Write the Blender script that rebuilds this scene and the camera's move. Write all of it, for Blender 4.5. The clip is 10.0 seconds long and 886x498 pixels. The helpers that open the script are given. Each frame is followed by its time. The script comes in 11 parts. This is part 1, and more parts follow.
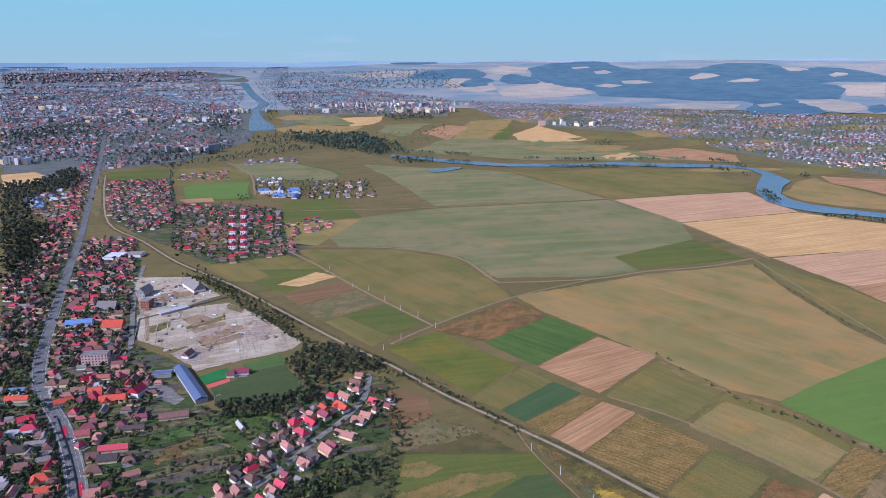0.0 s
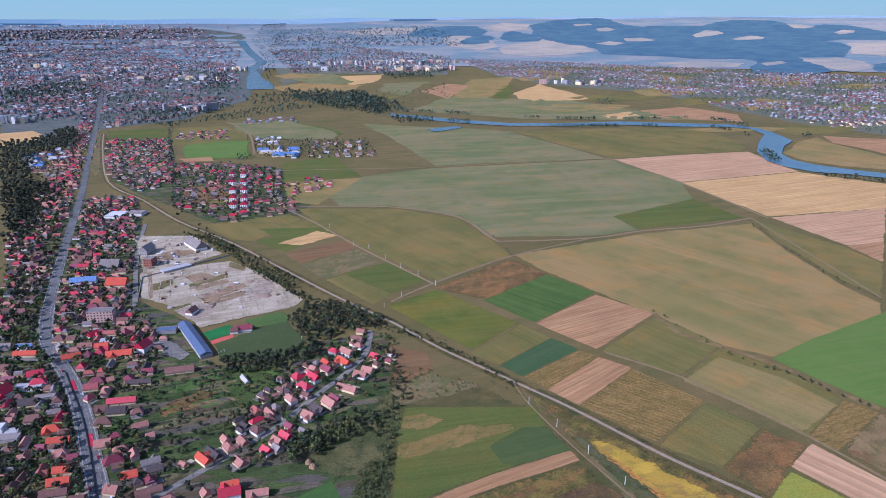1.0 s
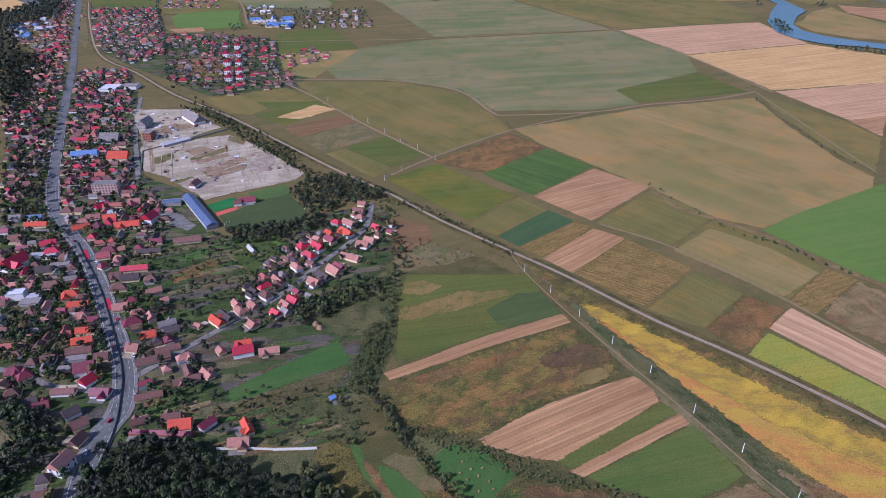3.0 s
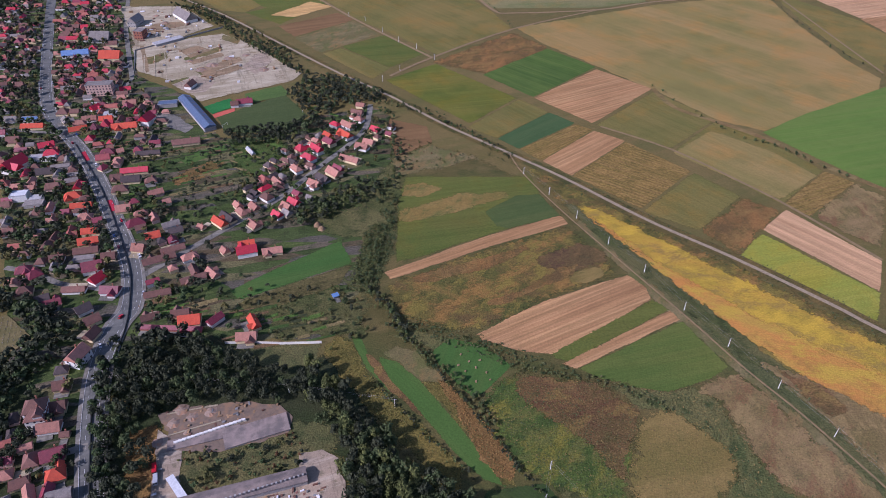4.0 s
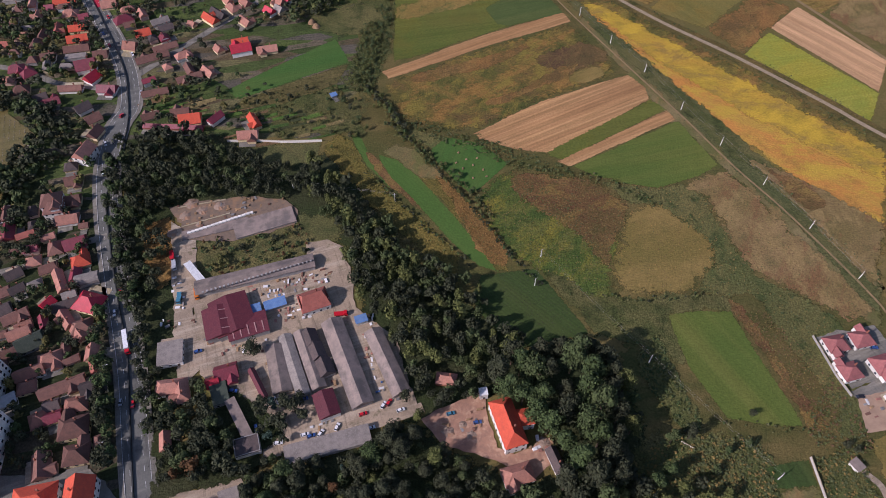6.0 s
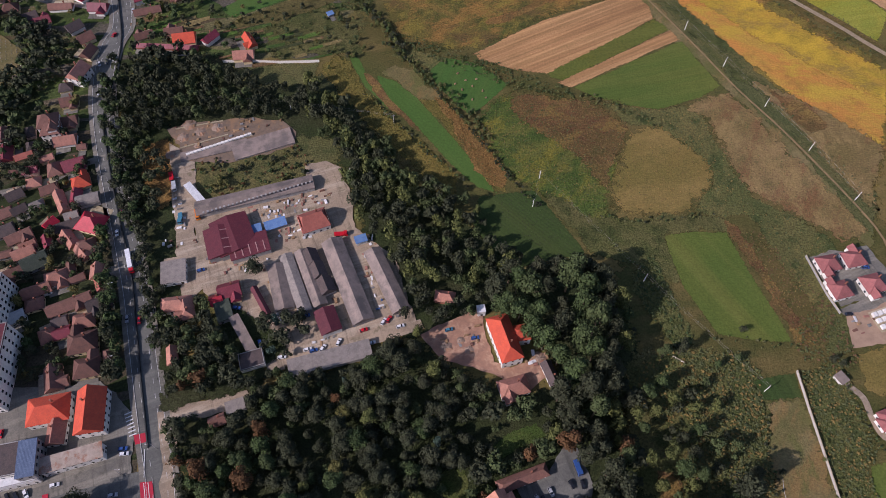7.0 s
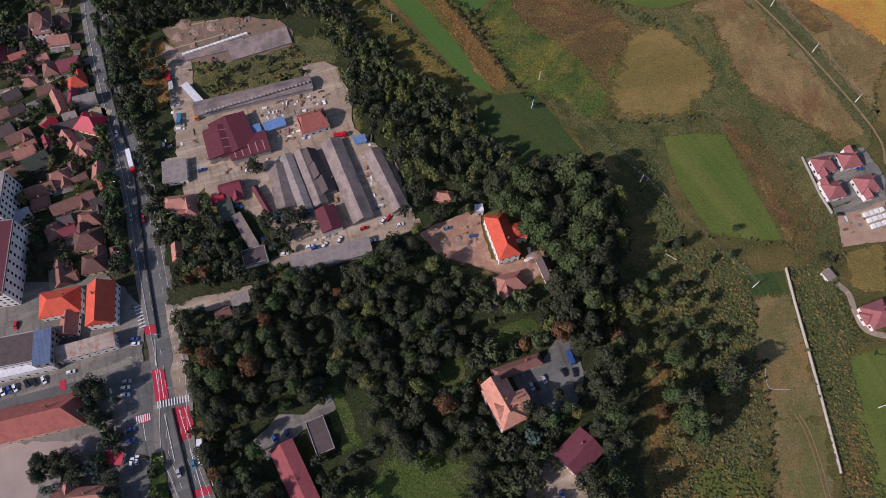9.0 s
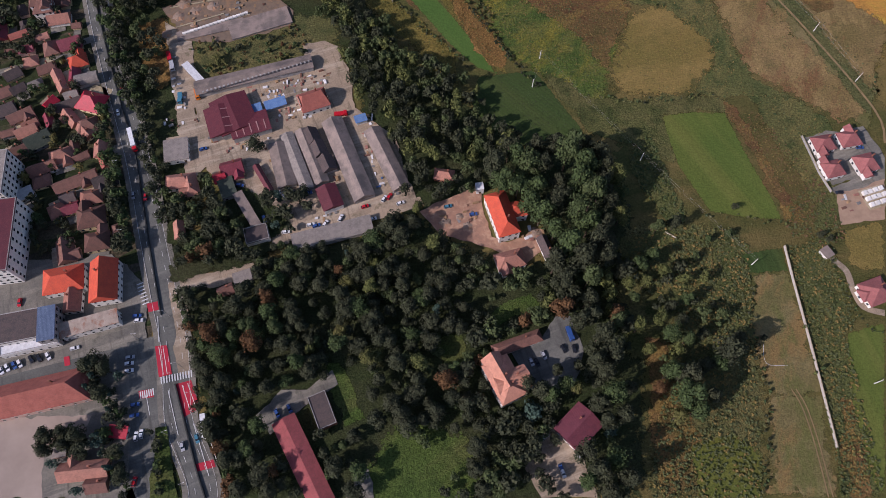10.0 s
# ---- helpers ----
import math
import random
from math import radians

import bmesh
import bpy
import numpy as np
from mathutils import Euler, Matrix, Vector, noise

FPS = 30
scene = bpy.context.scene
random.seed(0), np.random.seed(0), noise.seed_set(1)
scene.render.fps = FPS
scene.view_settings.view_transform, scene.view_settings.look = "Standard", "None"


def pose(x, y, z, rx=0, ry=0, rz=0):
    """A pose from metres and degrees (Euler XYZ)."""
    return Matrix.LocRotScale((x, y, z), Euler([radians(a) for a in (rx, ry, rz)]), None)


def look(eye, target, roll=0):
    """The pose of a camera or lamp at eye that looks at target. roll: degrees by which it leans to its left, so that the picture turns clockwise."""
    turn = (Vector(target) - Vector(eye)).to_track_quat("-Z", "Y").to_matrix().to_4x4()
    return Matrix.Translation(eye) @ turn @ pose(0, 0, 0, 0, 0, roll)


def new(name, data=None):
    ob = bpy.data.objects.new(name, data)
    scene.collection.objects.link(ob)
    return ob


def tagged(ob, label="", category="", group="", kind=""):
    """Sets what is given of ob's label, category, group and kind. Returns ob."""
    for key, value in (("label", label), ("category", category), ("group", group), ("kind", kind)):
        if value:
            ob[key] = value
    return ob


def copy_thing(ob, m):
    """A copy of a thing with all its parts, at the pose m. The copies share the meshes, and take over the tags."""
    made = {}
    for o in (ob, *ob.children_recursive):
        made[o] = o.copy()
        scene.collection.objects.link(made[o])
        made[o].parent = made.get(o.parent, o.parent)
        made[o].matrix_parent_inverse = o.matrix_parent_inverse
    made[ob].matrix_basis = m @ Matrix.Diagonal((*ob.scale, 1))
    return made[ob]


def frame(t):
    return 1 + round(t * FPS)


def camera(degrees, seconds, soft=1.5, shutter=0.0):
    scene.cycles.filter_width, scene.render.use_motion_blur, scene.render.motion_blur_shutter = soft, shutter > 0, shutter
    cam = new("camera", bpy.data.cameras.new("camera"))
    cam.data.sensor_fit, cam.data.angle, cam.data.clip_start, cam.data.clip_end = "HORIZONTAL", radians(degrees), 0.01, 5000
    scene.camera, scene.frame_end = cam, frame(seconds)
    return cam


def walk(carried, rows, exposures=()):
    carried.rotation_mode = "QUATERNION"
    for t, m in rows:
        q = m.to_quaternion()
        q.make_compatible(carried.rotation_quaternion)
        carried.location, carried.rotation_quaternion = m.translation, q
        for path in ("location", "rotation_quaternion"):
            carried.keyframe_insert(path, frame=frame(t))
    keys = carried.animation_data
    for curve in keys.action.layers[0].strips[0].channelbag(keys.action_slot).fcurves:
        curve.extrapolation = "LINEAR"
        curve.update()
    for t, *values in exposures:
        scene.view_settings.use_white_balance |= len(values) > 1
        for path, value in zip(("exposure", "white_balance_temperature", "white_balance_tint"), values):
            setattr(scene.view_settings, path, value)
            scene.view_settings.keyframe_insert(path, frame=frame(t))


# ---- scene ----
cam = camera(66.76, 10.0, soft=0.5)
# seconds, x, y, z, yaw, pitch, roll
PATH = [
    (0, -0.19, 0, 320, -0.009, -15.324, 0.281),
    (0.5, -0.37, -3.2, 319.61, -0.017, -16.773, 0.249),
    (1, -0.47, -6.44, 319.2, -0.015, -18.676, 0.227),
    (1.5, -0.51, -9.76, 318.83, -0.023, -20.702, 0.214),
    (2, -0.57, -13.15, 318.56, -0.019, -23.195, 0.195),
    (3.5, -0.45, -23.53, 318.31, -0.043, -32.669, 0.118),
    (4, -0.45, -27.03, 318.4, -0.047, -36.965, 0.079),
    (4.5, -0.37, -30.65, 318.51, -0.063, -41.239, 0.046),
    (5, -0.31, -34.55, 318.54, -0.05, -45.623, 0.025),
    (5.5, -0.01, -38.38, 318.26, -0.049, -49.247, 0.007),
    (7, 0.8, -49.37, 316.32, -0.02, -58.321, -0.067),
    (7.5, 1.03, -52.98, 315.88, -0.004, -60.408, -0.099),
    (8, 1.21, -56.32, 315.57, 0.024, -62.361, -0.131),
    (8.5, 1.28, -59.45, 315.36, 0.049, -63.778, -0.144),
    (9, 1.36, -62.49, 315.24, 0.07, -64.927, -0.143),
    (9.5, 1.38, -65.36, 315.07, 0.078, -65.617, -0.122),
    (10, 1.37, -68.11, 314.79, 0.091, -65.93, -0.102),
]
EXPOSURES = [(0.0, 0.34, 5150, 31), (1.0, 0.32, 5010, 31), (2.0, 0.28, 4960, 34), (3.5, 0.18, 5260, 35), (5.5, 0.04, 5900, 30), (7.5, -0.04, 6080, 29), (10.0, -0.08, 6100, 28)]
walk(cam, [(t, pose(x, y, z, 90 + pitch, roll, yaw)) for t, x, y, z, yaw, pitch, roll in PATH], EXPOSURES)

# ---- world and sun ----
SUN_FROM = Vector((-0.87, -0.50, 0.0)).normalized()
SUN_UP = radians(35)
world = bpy.data.worlds.new("world")
scene.world = world
world.use_nodes = True
wt = world.node_tree
sky = wt.nodes.new("ShaderNodeTexSky")
sky.sky_type = "NISHITA"
sky.sun_disc = False
sky.sun_elevation = SUN_UP
sky.sun_rotation = math.atan2(SUN_FROM.x, SUN_FROM.y)
sky.air_density, sky.dust_density, sky.ozone_density = 1.0, 0.8, 1.0
wt.nodes["Background"].inputs["Strength"].default_value = 0.125
wt.links.new(sky.outputs["Color"], wt.nodes["Background"].inputs["Color"])
sun_dir = Vector((SUN_FROM.x * math.cos(SUN_UP), SUN_FROM.y * math.cos(SUN_UP), math.sin(SUN_UP)))
sun_data = bpy.data.lights.new("sun", "SUN")
sun_data.energy, sun_data.angle, sun_data.color = 4.35, radians(0.55), (1.0, 0.94, 0.87)
sun_lamp = new("sun", sun_data)
sun_lamp.matrix_world = look(sun_dir * 900, (0, 0, 0))

# ---- the lie of the land: flat valley and hills, far ground squeezed to fit the camera's view ----
EYE_UP, FLAT, RUN = 320.0, 2200.0, 2400.0


def ease(u):
    u = max(0.0, min(1.0, u))
    return u * u * (3 - 2 * u)


def hill(x, y):
    """Height of the hills round the valley."""
    r, az = math.hypot(x, y), math.degrees(math.atan2(x, y))
    return (240 + 110 * ease((az + 14) / 16)) * ease((r - 6000) / 9000) * (1 + 0.12 * math.sin(x / 1300) * math.cos(y / 1900 + 1))


def land(x, y):
    """Place, height and scale of the ground at a plan position; far ground is raised and pulled in to fit the camera's
    view.
    """
    r = math.hypot(x, y)
    if r <= FLAT:
        return x, y, 0.0, 1.0
    near = FLAT + RUN * (1 - math.exp(-(r - FLAT) / RUN))
    k = near / r
    return x * k, y * k, EYE_UP * (1 - k) + hill(x, y) * k, k


# ---- materials ----
MATS = {}


def rgb(r, g, b):
    """Linear colour from 0-255 values."""
    return tuple(((c / 255) / 12.92 if c <= 10 else (((c / 255) + 0.055) / 1.055) ** 2.4) for c in (r, g, b)) + (1.0,)


class Nodes:
    def __init__(self, name, roughness=0.9, metallic=0.0, specular=0.3):
        self.mat = bpy.data.materials.new(name)
        self.mat.use_nodes = True
        self.t = self.mat.node_tree
        self.bsdf = self.t.nodes["Principled BSDF"]
        self.bsdf.inputs["Roughness"].default_value = roughness
        self.bsdf.inputs["Metallic"].default_value = metallic
        self.bsdf.inputs["Specular IOR Level"].default_value = specular
        self.co = self.t.nodes.new("ShaderNodeTexCoord").outputs["Object"]

    def put(self, out, socket):
        self.t.links.new(out, socket)

    def mapped(self, scale=(1, 1, 1), turn=0.0):
        m = self.t.nodes.new("ShaderNodeMapping")
        m.inputs["Rotation"].default_value = (0, 0, -radians(turn))
        if not isinstance(scale, tuple):
            scale = (scale, scale, scale)
        first = self.t.nodes.new("ShaderNodeMapping")
        first.inputs["Rotation"].default_value = (0, 0, -radians(turn))
        m.inputs["Rotation"].default_value = (0, 0, 0)
        m.inputs["Scale"].default_value = scale
        self.put(self.co, first.inputs["Vector"])
        self.put(first.outputs["Vector"], m.inputs["Vector"])
        return m.outputs["Vector"]

    def noise(self, scale, detail=3.0, turn=0.0, rough=0.55):
        n = self.t.nodes.new("ShaderNodeTexNoise")
        n.inputs["Scale"].default_value = 1.0
        n.inputs["Detail"].default_value = detail
        n.inputs["Roughness"].default_value = rough
        self.put(self.mapped(scale, turn), n.inputs["Vector"])
        return n.outputs["Fac"]

    def cells(self, scale, turn=0.0, out="Color"):
        n = self.t.nodes.new("ShaderNodeTexVoronoi")
        n.inputs["Scale"].default_value = 1.0
        self.put(self.mapped(scale, turn), n.inputs["Vector"])
        return n.outputs[out]

    def bands(self, width, turn=0.0, wobble=1.5):
        n = self.t.nodes.new("ShaderNodeTexWave")
        n.bands_direction = "Y"
        n.inputs["Scale"].default_value = 0.314 / width
        n.inputs["Distortion"].default_value = wobble
        n.inputs["Detail"].default_value = 2.0
        n.inputs["Detail Scale"].default_value = 0.35
        self.put(self.mapped(1.0, turn), n.inputs["Vector"])
        return n.outputs["Fac"]

    def ramp(self, fac, low=0.4, high=0.6, a=0.0, b=1.0):
        n = self.t.nodes.new("ShaderNodeMapRange")
        for key, v in (("From Min", low), ("From Max", high), ("To Min", a), ("To Max", b)):
            n.inputs[key].default_value = v
        self.put(fac, n.inputs["Value"])
        return n.outputs["Result"]

    def mix(self, fac, a, b, kind="MIX"):
        n = self.t.nodes.new("ShaderNodeMixRGB")
        n.blend_type = kind
        for v, i in ((fac, 0), (a, 1), (b, 2)):
            if isinstance(v, (float, int)):
                n.inputs[i].default_value = v
            elif isinstance(v, tuple):
                n.inputs[i].default_value = v
            else:
                self.put(v, n.inputs[i])
        return n.outputs["Color"]

    def colour(self, c):
        if isinstance(c, tuple):
            self.bsdf.inputs["Base Color"].default_value = c
        else:
            self.put(c, self.bsdf.inputs["Base Color"])

    def bump(self, height, strength=0.4, distance=0.2):
        n = self.t.nodes.new("ShaderNodeBump")
        n.inputs["Strength"].default_value = strength
        n.inputs["Distance"].default_value = distance
        self.put(height, n.inputs["Height"])
        self.put(n.outputs["Normal"], self.bsdf.inputs["Normal"])

    def margin(self, size=0.5):
        """Growth thins out in uneven patches where the mesh's "thin" value rises to one."""
        at = self.t.nodes.new("ShaderNodeAttribute")
        at.attribute_name = "thin"
        sum_ = self.t.nodes.new("ShaderNodeMath")
        sum_.operation = "ADD"
        self.put(self.ramp(self.noise(size, 6.0, rough=0.75), 0.3, 0.7), sum_.inputs[0])
        self.put(at.outputs["Fac"], sum_.inputs[1])
        self.put(self.ramp(sum_.outputs[0], 1.0, 1.12, 1.0, 0.0), self.bsdf.inputs["Alpha"])

    def random(self):
        return self.t.nodes.new("ShaderNodeObjectInfo").outputs["Random"]

    def island(self):
        return self.t.nodes.new("ShaderNodeNewGeometry").outputs["Random Per Island"]


def crop(name, a, b, c, turn=30.0, row=0.0, strength=0.25, patch=0.02, fine=0.7, bump=0.5):
    """Field surface: two soil or leaf colours in broad patches, a third in long streaks along the rows."""
    key = (name, turn, row)
    if key in MATS:
        return MATS[key]
    n = Nodes(name, 0.95, 0, 0.15)
    coarse = bump > 0.6
    col = n.mix(n.ramp(n.noise(patch, 4.0, rough=0.6), 0.36, 0.64), rgb(*a), rgb(*b))
    col = n.mix(n.ramp(n.noise((patch * 0.35, patch * 7, 1.0), 5.0, turn, rough=0.6), 0.44, 0.7, 0.0, 0.7), col, rgb(*c))
    shade = n.mix(1.0, col, (0.74, 0.78, 0.7, 1), "MULTIPLY")
    col = n.mix(n.ramp(n.noise((0.004, 0.42, 1.0), 4.0, turn, rough=0.65), 0.42, 0.64, 0.0, 0.4), col, shade)
    if row and strength > 0.2:
        w = n.bands(row, turn, 0.7)
        thin = n.ramp(n.noise((0.03, 0.12, 1.0), 3.0, turn), 0.35, 0.6, 0.25, 1.0)
        dark = n.mix(0.5, col, rgb(*[v * 0.42 for v in a]))
        fac = n.t.nodes.new("ShaderNodeMath")
        fac.operation = "MULTIPLY"
        n.put(n.ramp(w, 0.25, 0.85, 0.0, strength), fac.inputs[0])
        n.put(thin, fac.inputs[1])
        col = n.mix(fac.outputs[0], col, dark)
    if name in ("tan_field", "straw_field", "pinkish_field"):
        pale = n.mix(1.0, col, (1.34, 1.34, 1.32, 1), "MULTIPLY")
        col = n.mix(n.ramp(n.noise((0.006, 0.3, 1.0), 5.0, turn + 1, rough=0.7), 0.48, 0.6, 0.0, 0.9), col, pale)
        col = n.mix(n.ramp(n.noise((0.008, 0.13, 1.0), 5.0, turn - 1, rough=0.65), 0.5, 0.66, 0.0, 0.6), col, n.mix(1.0, col, (0.72, 0.7, 0.68, 1), "MULTIPLY"))
    grain = n.noise(fine, 3.0, rough=0.7)
    lo, hi = (0.55, 1.45) if coarse else (0.8, 1.18)
    col = n.mix(n.ramp(grain, 0.3, 0.72, 0.0, 1.0), n.mix(1.0, col, (lo, lo, lo, 1), "MULTIPLY"), n.mix(1.0, col, (hi, hi * 0.98, hi * 0.95, 1), "MULTIPLY"))
    blot = n.noise(0.09, 4.0, rough=0.7)
    col = n.mix(n.ramp(blot, 0.42, 0.66, 0.0, 0.75 if coarse else 0.2), col, n.mix(1.0, col, (0.62, 0.68, 0.6, 1), "MULTIPLY"))
    n.colour(col)
    n.margin(0.6)
    n.bump(grain, bump, 0.8)
    MATS[key] = n.mat
    return n.mat


def pasture(name, a, b, c, d, turn=-35.0):
    """Grazed or mown grassland: broad soft changes of green and straw, with faint swaths along the mowing direction."""
    key = (name, "pasture")
    if key in MATS:
        return MATS[key]
    n = Nodes(name, 0.95, 0, 0.1)
    col = n.mix(n.ramp(n.noise(0.0045, 5.0, rough=0.55), 0.4, 0.6), rgb(*a), rgb(*b))
    col = n.mix(n.ramp(n.noise((0.002, 0.022, 1), 5.0, turn, rough=0.6), 0.42, 0.66, 0, 0.55), col, rgb(*c))
    col = n.mix(n.ramp(n.noise(0.018, 5.0, rough=0.65), 0.5, 0.68, 0, 0.6), col, rgb(*d))
    col = n.mix(n.ramp(n.noise((0.003, 0.28, 1), 4.0, turn, rough=0.6), 0.46, 0.6, 0, 0.4), col, n.mix(1.0, col, (0.76, 0.79, 0.72, 1), "MULTIPLY"))
    col = n.mix(n.ramp(n.noise(0.02, 7.0, turn + 20, rough=0.72), 0.5, 0.62, 0, 0.75), col, n.mix(1.0, col, (1.22, 1.0, 0.84, 1), "MULTIPLY"))
    col = n.mix(n.ramp(n.noise((0.2, 0.004, 1), 3.0, turn + 4, rough=0.6), 0.52, 0.68, 0, 0.22), col, n.mix(1.0, col, (1.2, 1.16, 1.1, 1), "MULTIPLY"))
    grain = n.noise(0.7, 4.0, rough=0.75)
    col = n.mix(n.ramp(grain, 0.3, 0.7), n.mix(1.0, col, (0.7, 0.72, 0.7, 1), "MULTIPLY"), n.mix(1.0, col, (1.26, 1.24, 1.18, 1), "MULTIPLY"))
    n.colour(col)
    n.margin(0.4)
    n.bump(grain, 0.5, 0.8)
    MATS[key] = n.mat
    return n.mat


def weedy(name, a, b, c, d, spread=1.0, turn=20.0, contrast=1.0, more=()):
    """Fallow ground: herbs, dry stalks and bare earth in patches of several sizes."""
    key = (name, "weedy")
    if key in MATS:
        return MATS[key]
    n = Nodes(name, 0.95, 0, 0.1)
    col = n.mix(n.ramp(n.noise(0.012 * spread, 6.0, rough=0.64), 0.4, 0.6), rgb(*a), rgb(*b))
    col = n.mix(n.ramp(n.noise((0.02 * spread, 0.06 * spread, 1), 6.0, turn, rough=0.66), 0.46, 0.62, 0, 0.9), col, rgb(*c))
    col = n.mix(n.ramp(n.noise(0.08, 6.0, rough=0.72), 0.5, 0.64, 0, 0.8 * contrast), col, rgb(*d))
    for i, e in enumerate(more):
        col = n.mix(n.ramp(n.noise((0.022 + 0.01 * i, 0.05 + 0.012 * i, 1), 7.0, turn + 33 * (i + 1), rough=0.74), 0.5, 0.6, 0, 0.85), col, rgb(*e))
    grain = n.noise(0.9, 4.0, rough=0.78)
    lo, hi = 1 - 0.52 * contrast, 1 + 0.5 * contrast
    col = n.mix(n.ramp(grain, 0.32, 0.68), n.mix(1.0, col, (lo, lo, lo, 1), "MULTIPLY"), n.mix(1.0, col, (hi, hi * 0.98, hi * 0.94, 1), "MULTIPLY"))
    n.colour(col)
    n.margin(0.25)
    n.bump(grain, 0.9 * contrast, 1.0)
    MATS[key] = n.mat
    return n.mat


def plots(name, colours, turn, along=0.03, across=0.13):
    """Garden ground: narrow beds side by side, each its own tone."""
    key = (name, turn, across)
    if key in MATS:
        return MATS[key]
    n = Nodes(name, 0.95, 0, 0.1)
    pick = n.t.nodes.new("ShaderNodeSeparateColor")
    n.put(n.cells((along, across, 1.0), turn), pick.inputs["Color"])
    cr = n.t.nodes.new("ShaderNodeValToRGB")
    cr.color_ramp.interpolation = "CONSTANT"
    for i, c in enumerate(colours):
        e = cr.color_ramp.elements[i] if i < 2 else cr.color_ramp.elements.new(i / len(colours))
        e.position, e.color = i / len(colours), rgb(*c)
    n.put(pick.outputs["Red"], cr.inputs["Fac"])
    col = n.mix(n.ramp(n.noise(0.08, 5.0, rough=0.7), 0.5, 0.64, 0, 0.8), cr.outputs["Color"], rgb(58, 64, 40))
    col = n.mix(n.ramp(n.noise((0.05, 0.9, 1), 3.0, turn), 0.45, 0.62, 0, 0.5), col, n.mix(1.0, col, (0.55, 0.6, 0.5, 1), "MULTIPLY"))
    grain = n.noise(0.8, 4.0, rough=0.75)
    col = n.mix(n.ramp(grain, 0.32, 0.68), n.mix(1.0, col, (0.5, 0.52, 0.5, 1), "MULTIPLY"), n.mix(1.0, col, (1.45, 1.42, 1.35, 1), "MULTIPLY"))
    n.colour(col)
    n.bump(grain, 0.8, 0.8)
    MATS[key] = n.mat
    return n.mat


def plain(name, a, b, rough=0.85, metal=0.0, scale=0.8, vary=0.25, spec=0.3, bump=0.2, island=False, streak=None):
    """Weathered surface whose tone differs a little from object to object."""
    if name in MATS:
        return MATS[name]
    n = Nodes(name, rough, metal, spec)
    patch = n.noise(scale, 4.0, rough=0.65)
    col = n.mix(n.ramp(patch, 0.35, 0.65), rgb(*a), rgb(*b))
    if streak:
        col = n.mix(n.ramp(n.noise(scale * 0.45, 6.0, rough=0.72), 0.5, 0.62, 0, 0.8), col, rgb(*streak))
    tone = n.ramp(n.island() if island else n.random(), 0, 1, 1 - vary, 1 + vary)
    g = n.t.nodes.new("ShaderNodeCombineColor")
    for i in range(3):
        n.put(tone, g.inputs[i])
    col = n.mix(1.0, col, g.outputs["Color"], "MULTIPLY")
    n.colour(col)
    if bump:
        n.bump(n.noise(scale * 5, 3.0), bump, 0.1)
    MATS[name] = n.mat
    return n.mat


def tiles(name, a, b, c, vary=0.2, pitch=0.35, rough=0.85, spec=0.25):
    """Roof covering in courses, with lichen and sun-bleached patches."""
    if name in MATS:
        return MATS[name]
    n = Nodes(name, rough, 0, spec)
    col = n.mix(n.ramp(n.noise(0.35, 4.0, rough=0.7), 0.38, 0.64), rgb(*a), rgb(*b))
    col = n.mix(n.ramp(n.noise(1.6, 4.0, rough=0.75), 0.52, 0.66, 0, 0.7), col, rgb(*c))
    tone = n.ramp(n.random(), 0, 1, 1 - vary, 1 + vary)
    g = n.t.nodes.new("ShaderNodeCombineColor")
    for i in range(3):
        n.put(tone, g.inputs[i])
    n.colour(n.mix(1.0, col, g.outputs["Color"], "MULTIPLY"))
    n.bump(n.bands(pitch, 90, 0.2), 0.35, 0.08)
    MATS[name] = n.mat
    return n.mat


def foliage(name, a, b, c, vary=0.25):
    if name in MATS:
        return MATS[name]
    n = Nodes(name, 0.85, 0, 0.12)
    col = n.mix(n.ramp(n.island(), 0, 1), rgb(*a), rgb(*b))
    col = n.mix(n.ramp(n.random(), 0.55, 1.0, 0, 0.6), col, rgb(*c))
    n.colour(col)
    n.bsdf.inputs["Subsurface Weight"].default_value = 0.0
    MATS[name] = n.mat
    return n.mat


